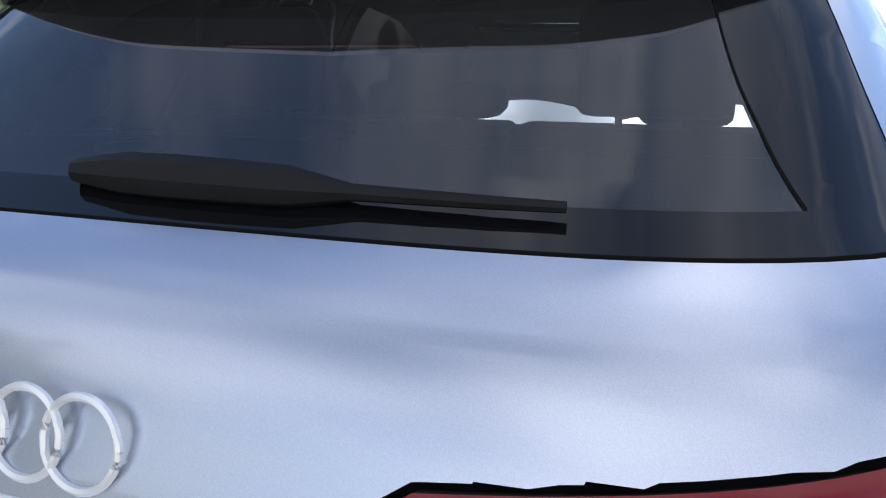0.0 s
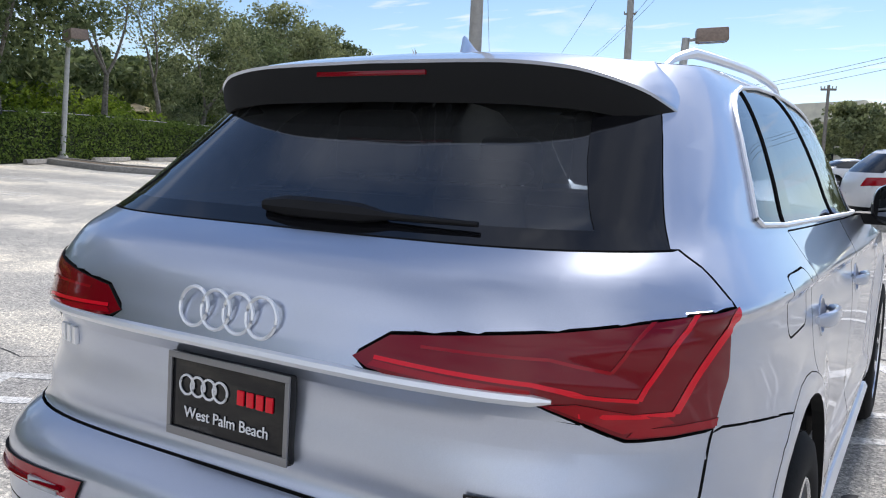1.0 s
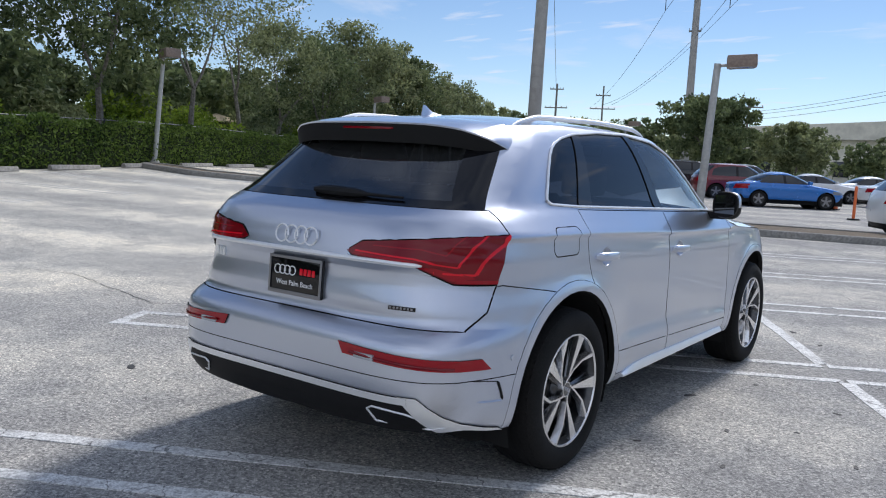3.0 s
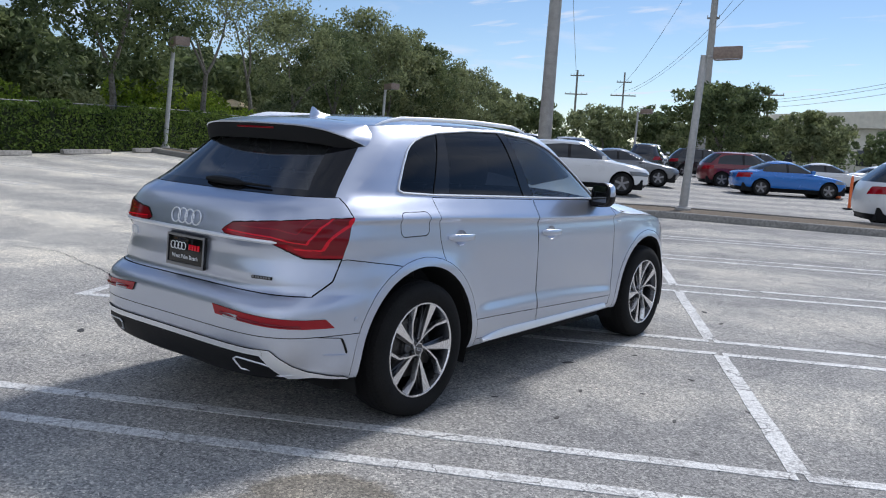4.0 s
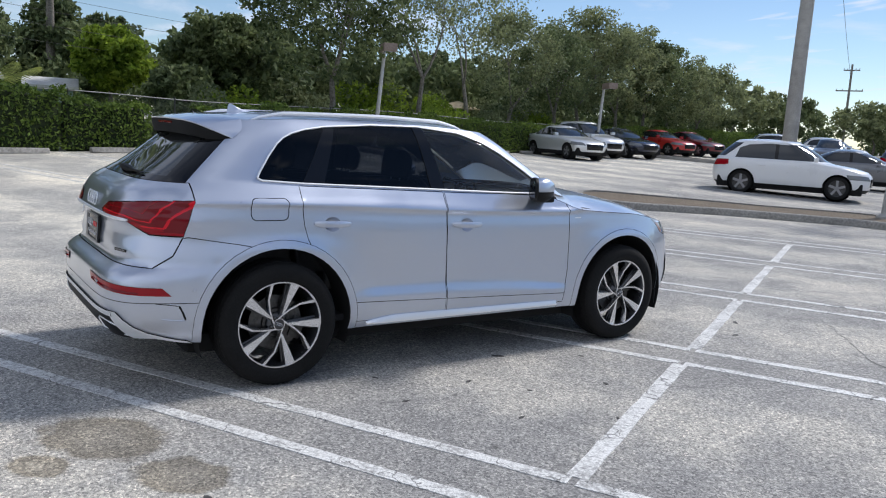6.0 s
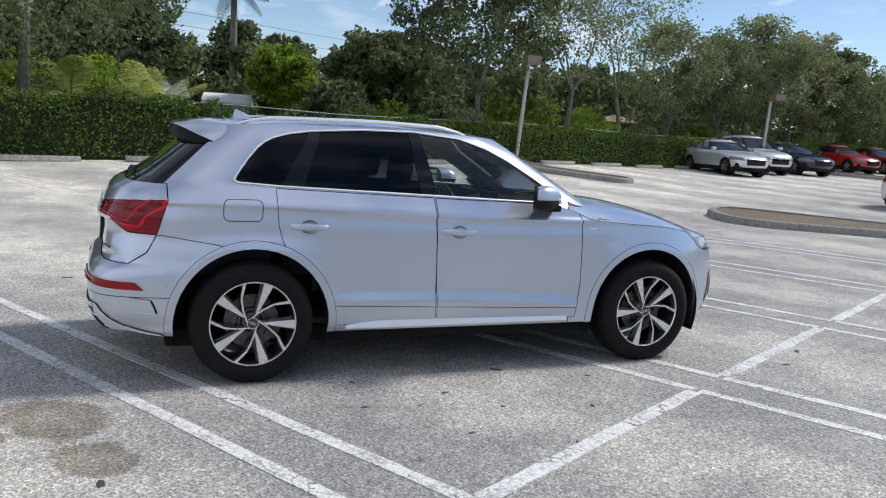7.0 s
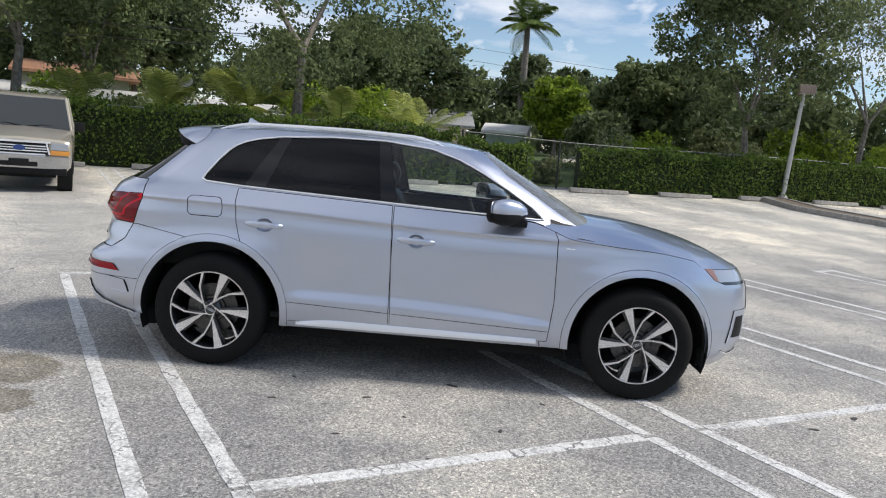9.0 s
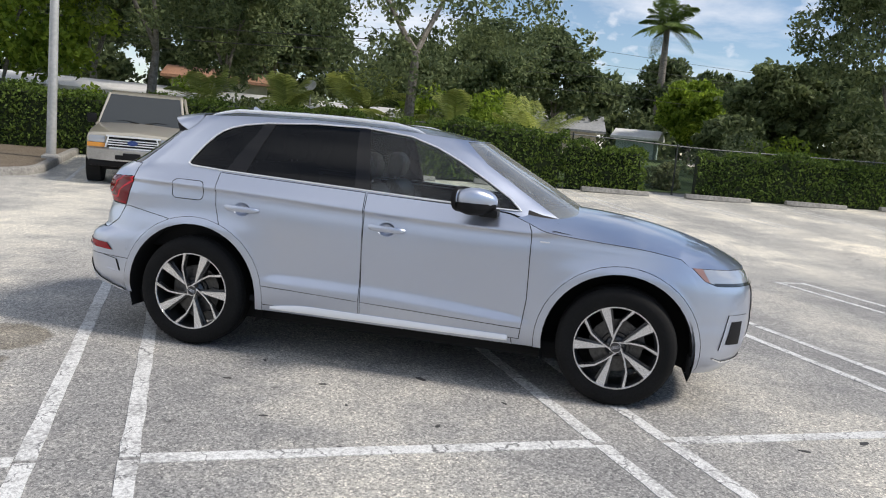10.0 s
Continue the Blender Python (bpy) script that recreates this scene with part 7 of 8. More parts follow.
def bollard(x, y):
    t = thing("bollard", pose(x, y, zg(x, y)), "orange delineator post on a black base", "bollard")
    bm = bmesh.new()
    lathe(bm, [(0, 0.001), (0, 0.2), (0.05, 0.18), (0.06, 0.001)], 16, "z")
    part("base", fix(bm), M_BLACK, t)
    bm = bmesh.new()
    lathe(bm, [(0.05, 0.05), (1.0, 0.045), (1.08, 0.03), (1.1, 0.001)], 12, "z")
    part("post", fix(bm), M_ORANGE, t)


bollard(-2.2, 25.6)


def cone(x, y):
    t = thing("traffic_cone", pose(x, y, zg(x, y)), "orange traffic cone beside parked cars", "cone")
    bm = bmesh.new()
    box(bm, -0.2, -0.2, 0, 0.2, 0.2, 0.04, 0.01)
    part("base", bm, M_BLACK, t)
    bm = bmesh.new()
    lathe(bm, [(0.035, 0.15), (0.7, 0.03), (0.72, 0.001)], 16, "z")
    part("cone_body", fix(bm), M_ORANGE, t)


cone(-4.2, 33.2)

# ---- parked cars ----
def far_wheel(parent, x, y, r, s):
    bm = bmesh.new()
    w = 0.2
    lathe(bm, [(0.0, r * 0.66), (0.012, r * 0.74), (0.008, r * 0.95), (-0.03, r), (-w + 0.03, r), (-w, r * 0.9), (-w, r * 0.6)], 28)
    m = Matrix.Translation((x, y, r)) @ (Matrix.Rotation(math.pi, 4, "Z") if s < 0 else Matrix())
    bmesh.ops.transform(bm, matrix=m, verts=bm.verts)
    wh = part("wheel", fix(bm), M_TYRE, parent, "black tyre")
    bm = bmesh.new()
    lathe(bm, [(-0.03, r * 0.001), (-0.025, r * 0.6), (0.004, r * 0.66), (0.006, r * 0.70)], 24)
    bmesh.ops.transform(bm, matrix=m, verts=bm.verts)
    part("rim", fix(bm), M_RIM_DARK, wh, "dark rim barrel")
    bm = bmesh.new()
    for k in range(5):
        box(bm, -0.018, -0.035, 0.0, 0.006, 0.035, r * 0.67, 0.006, m @ Matrix.Rotation(k * math.tau / 5, 4, "X"), 1)
    part("spokes", bm, M_ALLOY, wh, "five-spoke alloy face")


def parked_car(x, y, heading, kind, body_mat, label, group="parked cars", seed=0):
    """A car of its class, built round the middle of its length, facing along heading (degrees from +y, anticlockwise)."""
    if kind == "suv":
        L, W, H, belt, cowl, hood, rw = 4.55, 0.91, 1.66, 1.03, 1.28, 0.98, 0.345
        yr = [(0.2, -2.1), (0.35, -2.22), (0.6, -2.27), (0.9, -2.23), (1.03, -2.18), (1.5, -1.72), (1.58, -1.6)]
        yf = [(0.2, 2.1), (0.4, 2.25), (0.65, 2.27), (0.8, 2.18), (0.9, 1.95), (0.98, 1.5), (1.03, 1.16), (1.3, 0.72), (1.5, 0.38), (1.58, 0.2)]
        roofs = (1.58, 1.66)
        win = [(-1.55, 1.07), (0.92, 1.07), (0.42, 1.40), (0.15, 1.50), (-0.6, 1.53), (-1.2, 1.47), (-1.45, 1.36)]
    else:
        L, W, H, belt, cowl, hood, rw = 4.6, 0.90, 1.43, 0.93, 1.2, 0.88, 0.325
        yr = [(0.2, -2.1), (0.35, -2.25), (0.6, -2.3), (0.85, -2.28), (0.96, -2.1), (1.0, -1.72), (1.15, -1.42), (1.3, -1.05), (1.36, -0.85)]
        yf = [(0.2, 2.1), (0.4, 2.25), (0.6, 2.28), (0.72, 2.16), (0.82, 1.85), (0.9, 1.35), (0.95, 1.06), (1.1, 0.76), (1.3, 0.3), (1.36, 0.1)]
        roofs = (1.36, 1.43)
        win = [(-1.25, 0.97), (0.80, 0.97), (0.35, 1.20), (0.05, 1.30), (-0.5, 1.32), (-0.95, 1.22), (-1.3, 1.03)]
    wf = spline([(0.2, W - 0.12), (0.3, W - 0.04), (0.5, W), (belt - 0.15, W), (belt - 0.02, W - 0.03), (belt + 0.05, W - 0.09), (roofs[0], W - 0.31)])
    fr, ff = spline(yr), spline(yf)
    t = thing("parked_car", pose(x, y, zg(x, y), 0, 0, heading), label, "car", group)
    zs = sorted(set([round(v, 3) for v in list(np.linspace(0.22, belt - 0.1, 9)) + list(np.linspace(belt - 0.1, belt + 0.06, 9)) + list(np.linspace(belt + 0.06, roofs[0], 8))]))
    cols = [(0, i / 8) for i in range(8)] + [(1, i / 46) for i in range(46)] + [(2, i / 8) for i in range(9)]

    def pt(k, g, z):
        a, b, w, n = fr(z), ff(z), wf(z), 3.6
        c = (a + b) / 2
        ya, yb = a + 0.28, b - 0.32

        def xs(yy):
            tt = abs(yy - c) / ((b - a) / 2)
            return w * max(0, 1 - min(1, tt) ** (n * 2.2)) ** (1 / (n * 0.9))

        if k == 1:
            yy = ya + (yb - ya) * g
            return (xs(yy), yy, z)
        if k == 0:
            return (xs(ya) * g, a + (ya - a) * g ** 3.5, z)
        return (xs(yb) * (1 - g), b - (b - yb) * (1 - g) ** 2.8, z)

    grid = [[pt(k, g, z) for z in zs] for k, g in cols]
    fs = quads(grid)
    top = [c[-1] for c in grid]
    cap = quads([[(px * (1 - j / 6), py, pz + (roofs[1] - pz) * (1 - (1 - j / 6) ** 2.2) * (1 - ((py - (fr(pz) + ff(pz)) / 2) / ((ff(pz) - fr(pz)) / 2 + 0.01)) ** 2 * 0.75)) for j in range(7)] for px, py, pz in top])
    axles = (-1.32, 1.36)
    for ay in axles:
        fs = region(fs, circle(ay, rw, rw + 0.055, 24))[1]
    g1, fs = region(fs, win)
    mid = (win[0][0] + win[1][0]) / 2 - 0.05
    pil, g1 = region(g1, [(mid - 0.05, 0.5), (mid + 0.05, 0.5), (mid + 0.02, 2), (mid - 0.08, 2)])
    sc, fs = region(fs, [(ff(belt + 0.03) - 0.26, belt + 0.04), (3, belt + 0.04), (3, roofs[0] - 0.05), (ff(roofs[0]) - 0.30, roofs[0] - 0.05)])
    rg, fs = region(fs, [(-3, belt + (0.06 if kind == "suv" else 0.1)), (fr(belt + 0.1) + 0.26, belt + (0.06 if kind == "suv" else 0.1)), (fr(roofs[0]) + 0.24, roofs[0] - 0.06), (-3, roofs[0] - 0.06)])
    lowp, fs = region(fs, [(-3, 0), (3, 0), (3, 0.33), (-3, 0.33)])
    tl, _ = region(fs, [(0.50, belt - 0.24), (1.0, belt - 0.20), (1.0, belt - 0.02), (0.58, belt - 0.05)], "y")
    hd = [f for f in tl if f[0][1] > 0]
    tl = [f for f in tl if f[0][1] < -L / 2 + 0.55]
    hl, _ = region([f for f in fs if f[0][1] > 1.6], [(0.48, 0.60), (1.0, 0.62), (1.0, 0.76), (0.55, 0.72)], "y")
    gr, _ = region([f for f in fs if f[0][1] > 1.6], [(-0.1, 0.42), (0.42, 0.42), (0.45, 0.66), (-0.1, 0.66)], "y")
    part("body", sheet(fs + mirror(fs) + cap + mirror(cap)), body_mat, t, "painted body shell")
    part("lower_trim", sheet(lowp + mirror(lowp)), M_BLACK, t, "black lower trim")
    part("windscreen", sheet(sc + mirror(sc), 0, 0.01, -0.004), M_FARGLASS, t, "dark windscreen")
    part("rear_window", sheet(rg + mirror(rg), 0, 0.01, -0.004), M_FARGLASS, t, "dark rear window")
    for nm, f, mt, lb, off in (("side_window", g1, M_FARGLASS, "dark side glass", -0.004), ("pillar", pil, M_BLACK_GLOSS, "black pillar", 0.0), ("tail_lamp", tl, M_RED, "red tail lamp", 0.006), ("headlamp", hl, M_FARLENS, "clear headlamp", 0.006)):
        for ff2 in (f, mirror(f)):
            part(nm, sheet(ff2, 0, 0.01, off), mt, t, lb)
    part("grille", sheet(gr + mirror(gr), 0, 0.01, 0.005), M_BLACK_GLOSS, t, "dark grille")
    part("underside", box(bmesh.new(), -W + 0.1, -L / 2 + 0.25, 0.16, W - 0.1, L / 2 - 0.25, 0.5, 0.05), M_LINER, t, "dark underside")
    for s in (1, -1):
        for ay in axles:
            far_wheel(t, s * (W - 0.02), ay, rw, s)
            bm = bmesh.new()
            lathe(bm, [(0.0, rw + 0.05), (-0.3, rw + 0.05), (-0.3, 0.01)], 20)
            bmesh.ops.transform(bm, matrix=Matrix.Translation((s * (W - 0.02), ay, rw)) @ (Matrix.Rotation(math.pi, 4, "Z") if s < 0 else Matrix()), verts=bm.verts)
            part("arch_liner", fix(bm), M_LINER, t, "black arch liner")
        bm = bmesh.new()
        mx, my = s * (W + 0.09), win[1][0] - 0.18
        box(bm, mx - 0.1, my - 0.07, belt + 0.03, mx + 0.1, my + 0.07, belt + 0.17, 0.04)
        part("door_mirror", bm, body_mat, t)
        for hy in (-0.75, 0.25):
            bm = bmesh.new()
            hx = s * (W + 0.012)
            box(bm, hx - 0.02, hy - 0.1, belt - 0.17, hx + 0.02, hy + 0.1, belt - 0.135, 0.01)
            part("door_handle", bm, body_mat, t)
    return t


P_WHITE = paint("white_car_paint", (0.74, 0.75, 0.76), 0.0, 0.3)
P_GREY = paint("grey_car_paint", (0.16, 0.165, 0.175), 0.6, 0.3)
P_DARKRED = paint("dark_red_car_paint", (0.16, 0.012, 0.02), 0.3, 0.3)
P_RED = paint("red_car_paint", (0.45, 0.02, 0.02), 0.2, 0.3)
P_BLUE = paint("bright_blue_car_paint", (0.02, 0.17, 0.55), 0.3, 0.25)
P_NAVY = paint("navy_car_paint", (0.015, 0.02, 0.045), 0.3, 0.25)
P_SILVER2 = paint("silver_car_paint", (0.70, 0.72, 0.74), 0.5, 0.35)
P_BLACKCAR = paint("black_car_paint", (0.012, 0.012, 0.014), 0.2, 0.25)
P_GOLD = paint("tan_gold_truck_paint", (0.47, 0.43, 0.35), 0.4, 0.4)
NANG = -61.6  # heading along the stall lines
for x, y, a, k, p, lb in [
    (-9.6, 21.0, NANG, "suv", P_WHITE, "white compact SUV parked beyond the kerbed island"),
    (-5.9, 31.9, -55, "sedan", P_BLUE, "bright blue coupe parked beyond the island"),
    (-8.8, 35.8, -58, "suv", P_DARKRED, "dark red SUV parked beyond the island"),
    (-11.4, 28.0, -60, "sedan", P_GREY, "dark grey sedan parked behind a white SUV"),
    (1.3, 19.75, NANG, "suv", P_WHITE, "white SUV parked at the end of the island"),
    (-22.6, 23.5, -97, "sedan", P_SILVER2, "silver sedan parked near the hedge"),
    (-24.4, 26.5, -97, "suv", P_SILVER2, "silver SUV parked beside a silver sedan"),
    (-24.7, 29.3, -97, "sedan", P_NAVY, "navy sedan parked beside a silver SUV"),
    (-28.0, 36.0, -92, "sedan", P_RED, "red sedan parked near the hedge"),
    (-28.2, 38.9, -92, "sedan", P_DARKRED, "dark red sedan parked near the hedge"),
    (-22.5, 44.5, -150, "suv", P_GREY, "grey SUV parked in the far row"),
    (-18.4, 46.5, -150, "suv", P_WHITE, "white SUV parked in the far row"),
    (-13.6, 43.6, -62, "suv", P_BLACKCAR, "black SUV parked in the far row"),
    (-15.6, 39.6, 20, "suv", P_BLACKCAR, "black SUV parked behind a sedan"),
    (-6.6, 41.5, -62, "sedan", P_WHITE, "white sedan parked in the far row"),
    (-4.4, 45.0, -62, "sedan", P_SILVER2, "silver sedan parked in the far row"),
    (-2.2, 40.0, -62, "sedan", P_WHITE, "white sedan parked by an orange cone"),
    (-28.0, 48.0, -80, "suv", P_SILVER2, "silver SUV parked in the far row"),
    (-27.0, 52.5, -80, "suv", P_WHITE, "white SUV parked in the far row"),
    (-12.0, 49.0, -62, "suv", P_GREY, "grey SUV parked in the far row"),
]:
    parked_car(x, y, a, k, p, lb)


def pickup(x, y, heading):
    """An older tan pickup, its nose towards local +y."""
    t = thing("pickup_truck", pose(x, y, zg(x, y), -2, 0, heading), "tan older pickup truck with chrome grille parked by hedge", "pickup truck")

    def loft(name, secs, mat, label, closed=True):
        bm = bmesh.new()
        rows = [[bm.verts.new(p) for p in s] for s in secs]
        n = len(rows[0])
        for a, b in zip(rows, rows[1:]):
            for k in range(n if closed else n - 1):
                bm.faces.new((a[k], a[(k + 1) % n], b[(k + 1) % n], b[k]))
        bm.faces.new(rows[0]); bm.faces.new(rows[-1])
        return part(name, fix(bm), mat, t, label, sharp=35)

    def sec(y, w, z0, z1, sh, crown=0.03):
        return [(-w * 0.94, y, z0), (-w, y, z0 + 0.08), (-w, y, z1 - sh * 1.2), (-w + sh * 0.35, y, z1 - sh * 0.35), (-w + sh * 1.3, y, z1), (0, y, z1 + crown), (w - sh * 1.3, y, z1), (w - sh * 0.35, y, z1 - sh * 0.35), (w, y, z1 - sh * 1.2), (w, y, z0 + 0.08), (w * 0.94, y, z0)]

    loft("front_body", [sec(0.62, 0.80, 0.42, 0.93, 0.08), sec(0.58, 0.83, 0.42, 0.97, 0.08), sec(0.2, 0.86, 0.42, 1.03, 0.09), sec(-0.45, 0.87, 0.42, 1.09, 0.09), sec(-0.62, 0.87, 0.40, 1.10, 0.09)], P_GOLD, "tan wings and bonnet")
    loft("cab", [[(-0.87, -0.55, 0.4), (-0.87, -0.55, 1.08), (0.87, -0.55, 1.08), (0.87, -0.55, 0.4)], [(-0.87, -0.7, 0.4), (-0.85, -0.7, 1.12), (0.85, -0.7, 1.12), (0.87, -0.7, 0.4)], [(-0.87, -2.0, 0.4), (-0.85, -2.0, 1.12), (0.85, -2.0, 1.12), (0.87, -2.0, 0.4)]], P_GOLD, "tan cab lower body")
    loft("cab_roof", [[(-0.72, -1.18, 1.66), (-0.68, -1.18, 1.70), (0.68, -1.18, 1.70), (0.72, -1.18, 1.66)], [(-0.74, -1.4, 1.69), (-0.68, -1.4, 1.74), (0.68, -1.4, 1.74), (0.74, -1.4, 1.69)], [(-0.74, -1.95, 1.66), (-0.68, -1.95, 1.72), (0.68, -1.95, 1.72), (0.74, -1.95, 1.66)]], P_GOLD, "tan cab roof")
    for s in (1, -1):
        for (a, b) in (((s * 0.82, -0.60, 1.08), (s * 0.705, -1.2, 1.68)), ((s * 0.84, -2.0, 1.1), (s * 0.72, -1.93, 1.68))):
            bm = bmesh.new()
            tube(bm, [a, b], 0.03, 8)
            part("pillar", fix(bm), P_GOLD, t)
        bm = bmesh.new()
        v = [bm.verts.new(p) for p in ((s * 0.83, -0.66, 1.11), (s * 0.835, -1.98, 1.11), (s * 0.725, -1.92, 1.66), (s * 0.71, -1.24, 1.66))]
        bm.faces.new(v)
        part("side_window", fix(bm), M_FARGLASS, t, "dark side window")
        bm = bmesh.new()
        box(bm, min(s * 0.88, s * 1.06), -0.78, 1.08, max(s * 0.88, s * 1.06), -0.66, 1.26, 0.03)
        part("door_mirror", bm, M_BLACK, t, "black door mirror")
        # lamps
        bm = bmesh.new()
        box(bm, min(s * 0.50, s * 0.79), 0.60, 0.79, max(s * 0.50, s * 0.79), 0.655, 0.915, 0.02)
        hl = part("headlamp", bm, M_LENS, t, "clear square headlamp")
        bm = bmesh.new()
        box(bm, min(s * 0.50, s * 0.815), 0.58, 0.70, max(s * 0.50, s * 0.815), 0.65, 0.785, 0.015)
        part("turn_signal", bm, M_TURN, hl, "amber turn lamp")
        for ay in (0.0, -2.9):
            far_wheel(t, s * 0.86, ay, 0.345, s)
            bm = bmesh.new()
            lathe(bm, [(0.006, 0.41), (-0.25, 0.41), (-0.25, 0.01)], 20)
            bmesh.ops.transform(bm, matrix=Matrix.Translation((s * 0.865, ay, 0.36)) @ (Matrix.Rotation(math.pi, 4, "Z") if s < 0 else Matrix()), verts=bm.verts)
            part("arch_liner", fix(bm), M_LINER, t, "dark wheel arch")
        for wy in (-0.5,):
            bm = bmesh.new()
            tube(bm, [(s * 0.05, -0.60, 1.125), (s * 0.30, -0.66, 1.16), (s * 0.62, -0.645, 1.14)], 0.012, 5)
            part("wiper", fix(bm), M_BLACK, t, "black wiper")
    bm = bmesh.new()
    v = [[bm.verts.new((x, -0.60 + 0.03 * (x * x), 1.105)), bm.verts.new((x * 0.87, -1.185 + 0.03 * x * x, 1.665))] for x in np.linspace(-0.80, 0.80, 9)]
    for a, b in zip(v, v[1:]):
        bm.faces.new((a[0], b[0], b[1], a[1]))
    part("windscreen", fix(bm), M_TRUCKGLASS, t, "grey sloped windscreen")
    # grille
    gl = part("grille", box(bmesh.new(), -0.47, 0.60, 0.70, 0.47, 0.66, 0.925, 0.02), M_BLACK, t, "black grille with chrome surround and bars")
    for z0, z1, w0, w1 in ((0.905, 0.935, 0.50, 0.48), (0.69, 0.715, 0.42, 0.42)):
        part("grille_bar", box(bmesh.new(), -w0, 0.61, z0, w1, 0.685, z1, 0.008), M_CHROME, gl, "chrome bar")
    for z in (0.76, 0.805, 0.85):
        part("grille_bar", box(bmesh.new(), -0.45, 0.64, z - 0.010, 0.45, 0.672, z + 0.010, 0.004), M_CHROME, gl, "chrome bar")
    for s in (1, -1):
        m = Matrix.Translation((s * 0.46, 0.65, 0.81)) @ Matrix.Rotation(-s * 0.25, 4, "Y")
        part("grille_bar", box(bmesh.new(), -0.014, -0.02, -0.11, 0.014, 0.03, 0.115, 0.006, m), M_CHROME, gl, "chrome bar")
    bm = bmesh.new()
    lathe(bm, [(0, 0.001), (0, 0.05), (0.01, 0.05), (0.012, 0.001)], 20, "z")
    bmesh.ops.transform(bm, matrix=Matrix.Translation((0, 0.675, 0.81)) @ Matrix.Rotation(-math.pi / 2, 4, "X") @ Matrix.Diagonal((1.9, 1, 1, 1)), verts=bm.verts)
    part("badge", fix(bm), M_NAVYBADGE, gl, "small blue oval badge")
    bp = loft("front_bumper", [[(-0.84, 0.42, 0.47), (-0.86, 0.40, 0.68), (-0.80, 0.40, 0.69), (-0.78, 0.40, 0.47)], [(-0.80, 0.62, 0.46), (-0.82, 0.64, 0.67), (-0.74, 0.60, 0.69), (-0.72, 0.58, 0.46)], [(-0.4, 0.74, 0.46), (-0.4, 0.76, 0.67), (-0.4, 0.66, 0.69), (-0.4, 0.64, 0.46)], [(0.4, 0.74, 0.46), (0.4, 0.76, 0.67), (0.4, 0.66, 0.69), (0.4, 0.64, 0.46)], [(0.80, 0.62, 0.46), (0.82, 0.64, 0.67), (0.74, 0.60, 0.69), (0.72, 0.58, 0.46)], [(0.84, 0.42, 0.47), (0.86, 0.40, 0.68), (0.80, 0.40, 0.69), (0.78, 0.40, 0.47)]], M_BUMPER, "dull chrome front bumper")
    part("bumper_slot", box(bmesh.new(), -0.3, 0.72, 0.49, 0.3, 0.772, 0.575, 0.02), M_BLACK, t, "black bumper opening")
    part("plate_blank", box(bmesh.new(), -0.16, 0.765, 0.50, 0.16, 0.785, 0.62, 0.006), M_BLACK, t, "dark blank front plate")
    part("bumper_valance", box(bmesh.new(), -0.78, 0.35, 0.34, 0.78, 0.66, 0.47, 0.04), M_BLACK, t, "dark lower valance")
    bm = bmesh.new()
    box(bm, -0.87, -4.0, 0.5, 0.87, -2.05, 1.10, 0.04)
    part("load_bed", bm, P_GOLD, t, "tan load bed")
    part("underside", box(bmesh.new(), -0.6, -3.8, 0.26, 0.6, 0.4, 0.55, 0.05), M_LINER, t, "dark chassis")


M_NAVYBADGE = Mat("blue_badge", (0.02, 0.05, 0.2), 0.3).m
pickup(-8.95, -6.42, NANG - 4)


# unseen plain wall, added behind the walk to darken reflections in the car doors
def far_wall():
    t = thing("wall_east", pose(26, 8, 0), "plain beige wall added out of view for reflections", "wall", kind="structure")
    bm = bmesh.new()
    box(bm, 0, -55, -0.3, 0.4, 55, 3.3, 0.03)
    part("wall_face", bm, M_WALL, t)
    bm = bmesh.new()
    box(bm, -0.06, -55.1, 3.3, 0.46, 55.1, 3.45, 0.02)
    part("coping", bm, M_CONCRETE, t)


far_wall()

# ---- inside the silver car ----
def slab(bm, x0, x1, pts, bevel=0.03):
    """A padded block: a side outline (y, z) given width along x, with rounded edges."""
    b = bmesh.new()
    prism(b, pts, x1 - x0, Matrix(((0, 0, 1, x0), (1, 0, 0, 0), (0, 1, 0, 0), (0, 0, 0, 1))))
    fix(b)
    bmesh.ops.bevel(b, geom=b.edges[:], offset=bevel, segments=3, affect="EDGES", profile=0.6)
    me = bpy.data.meshes.new("tmp")
    b.to_mesh(me); b.free()
    bm.from_mesh(me)
    bpy.data.meshes.remove(me)
    return bm


def headrest(name, x, y, z, w, h, parent):
    bm = bmesh.new()
    slab(bm, x - w / 2, x + w / 2, [(y - 0.06, z), (y + 0.05, z), (y + 0.075, z + h * 0.6), (y + 0.03, z + h), (y - 0.04, z + h)], 0.035)
    hr = part(name, bm, M_SEAT, parent, "padded black leather headrest")
    for s in (-0.06, 0.06):
        bm = bmesh.new()
        tube(bm, [(x + s, y, z - 0.06), (x + s, y, z + 0.03)], 0.007, 6)
        part("headrest_post", fix(bm), M_CHROME, hr)


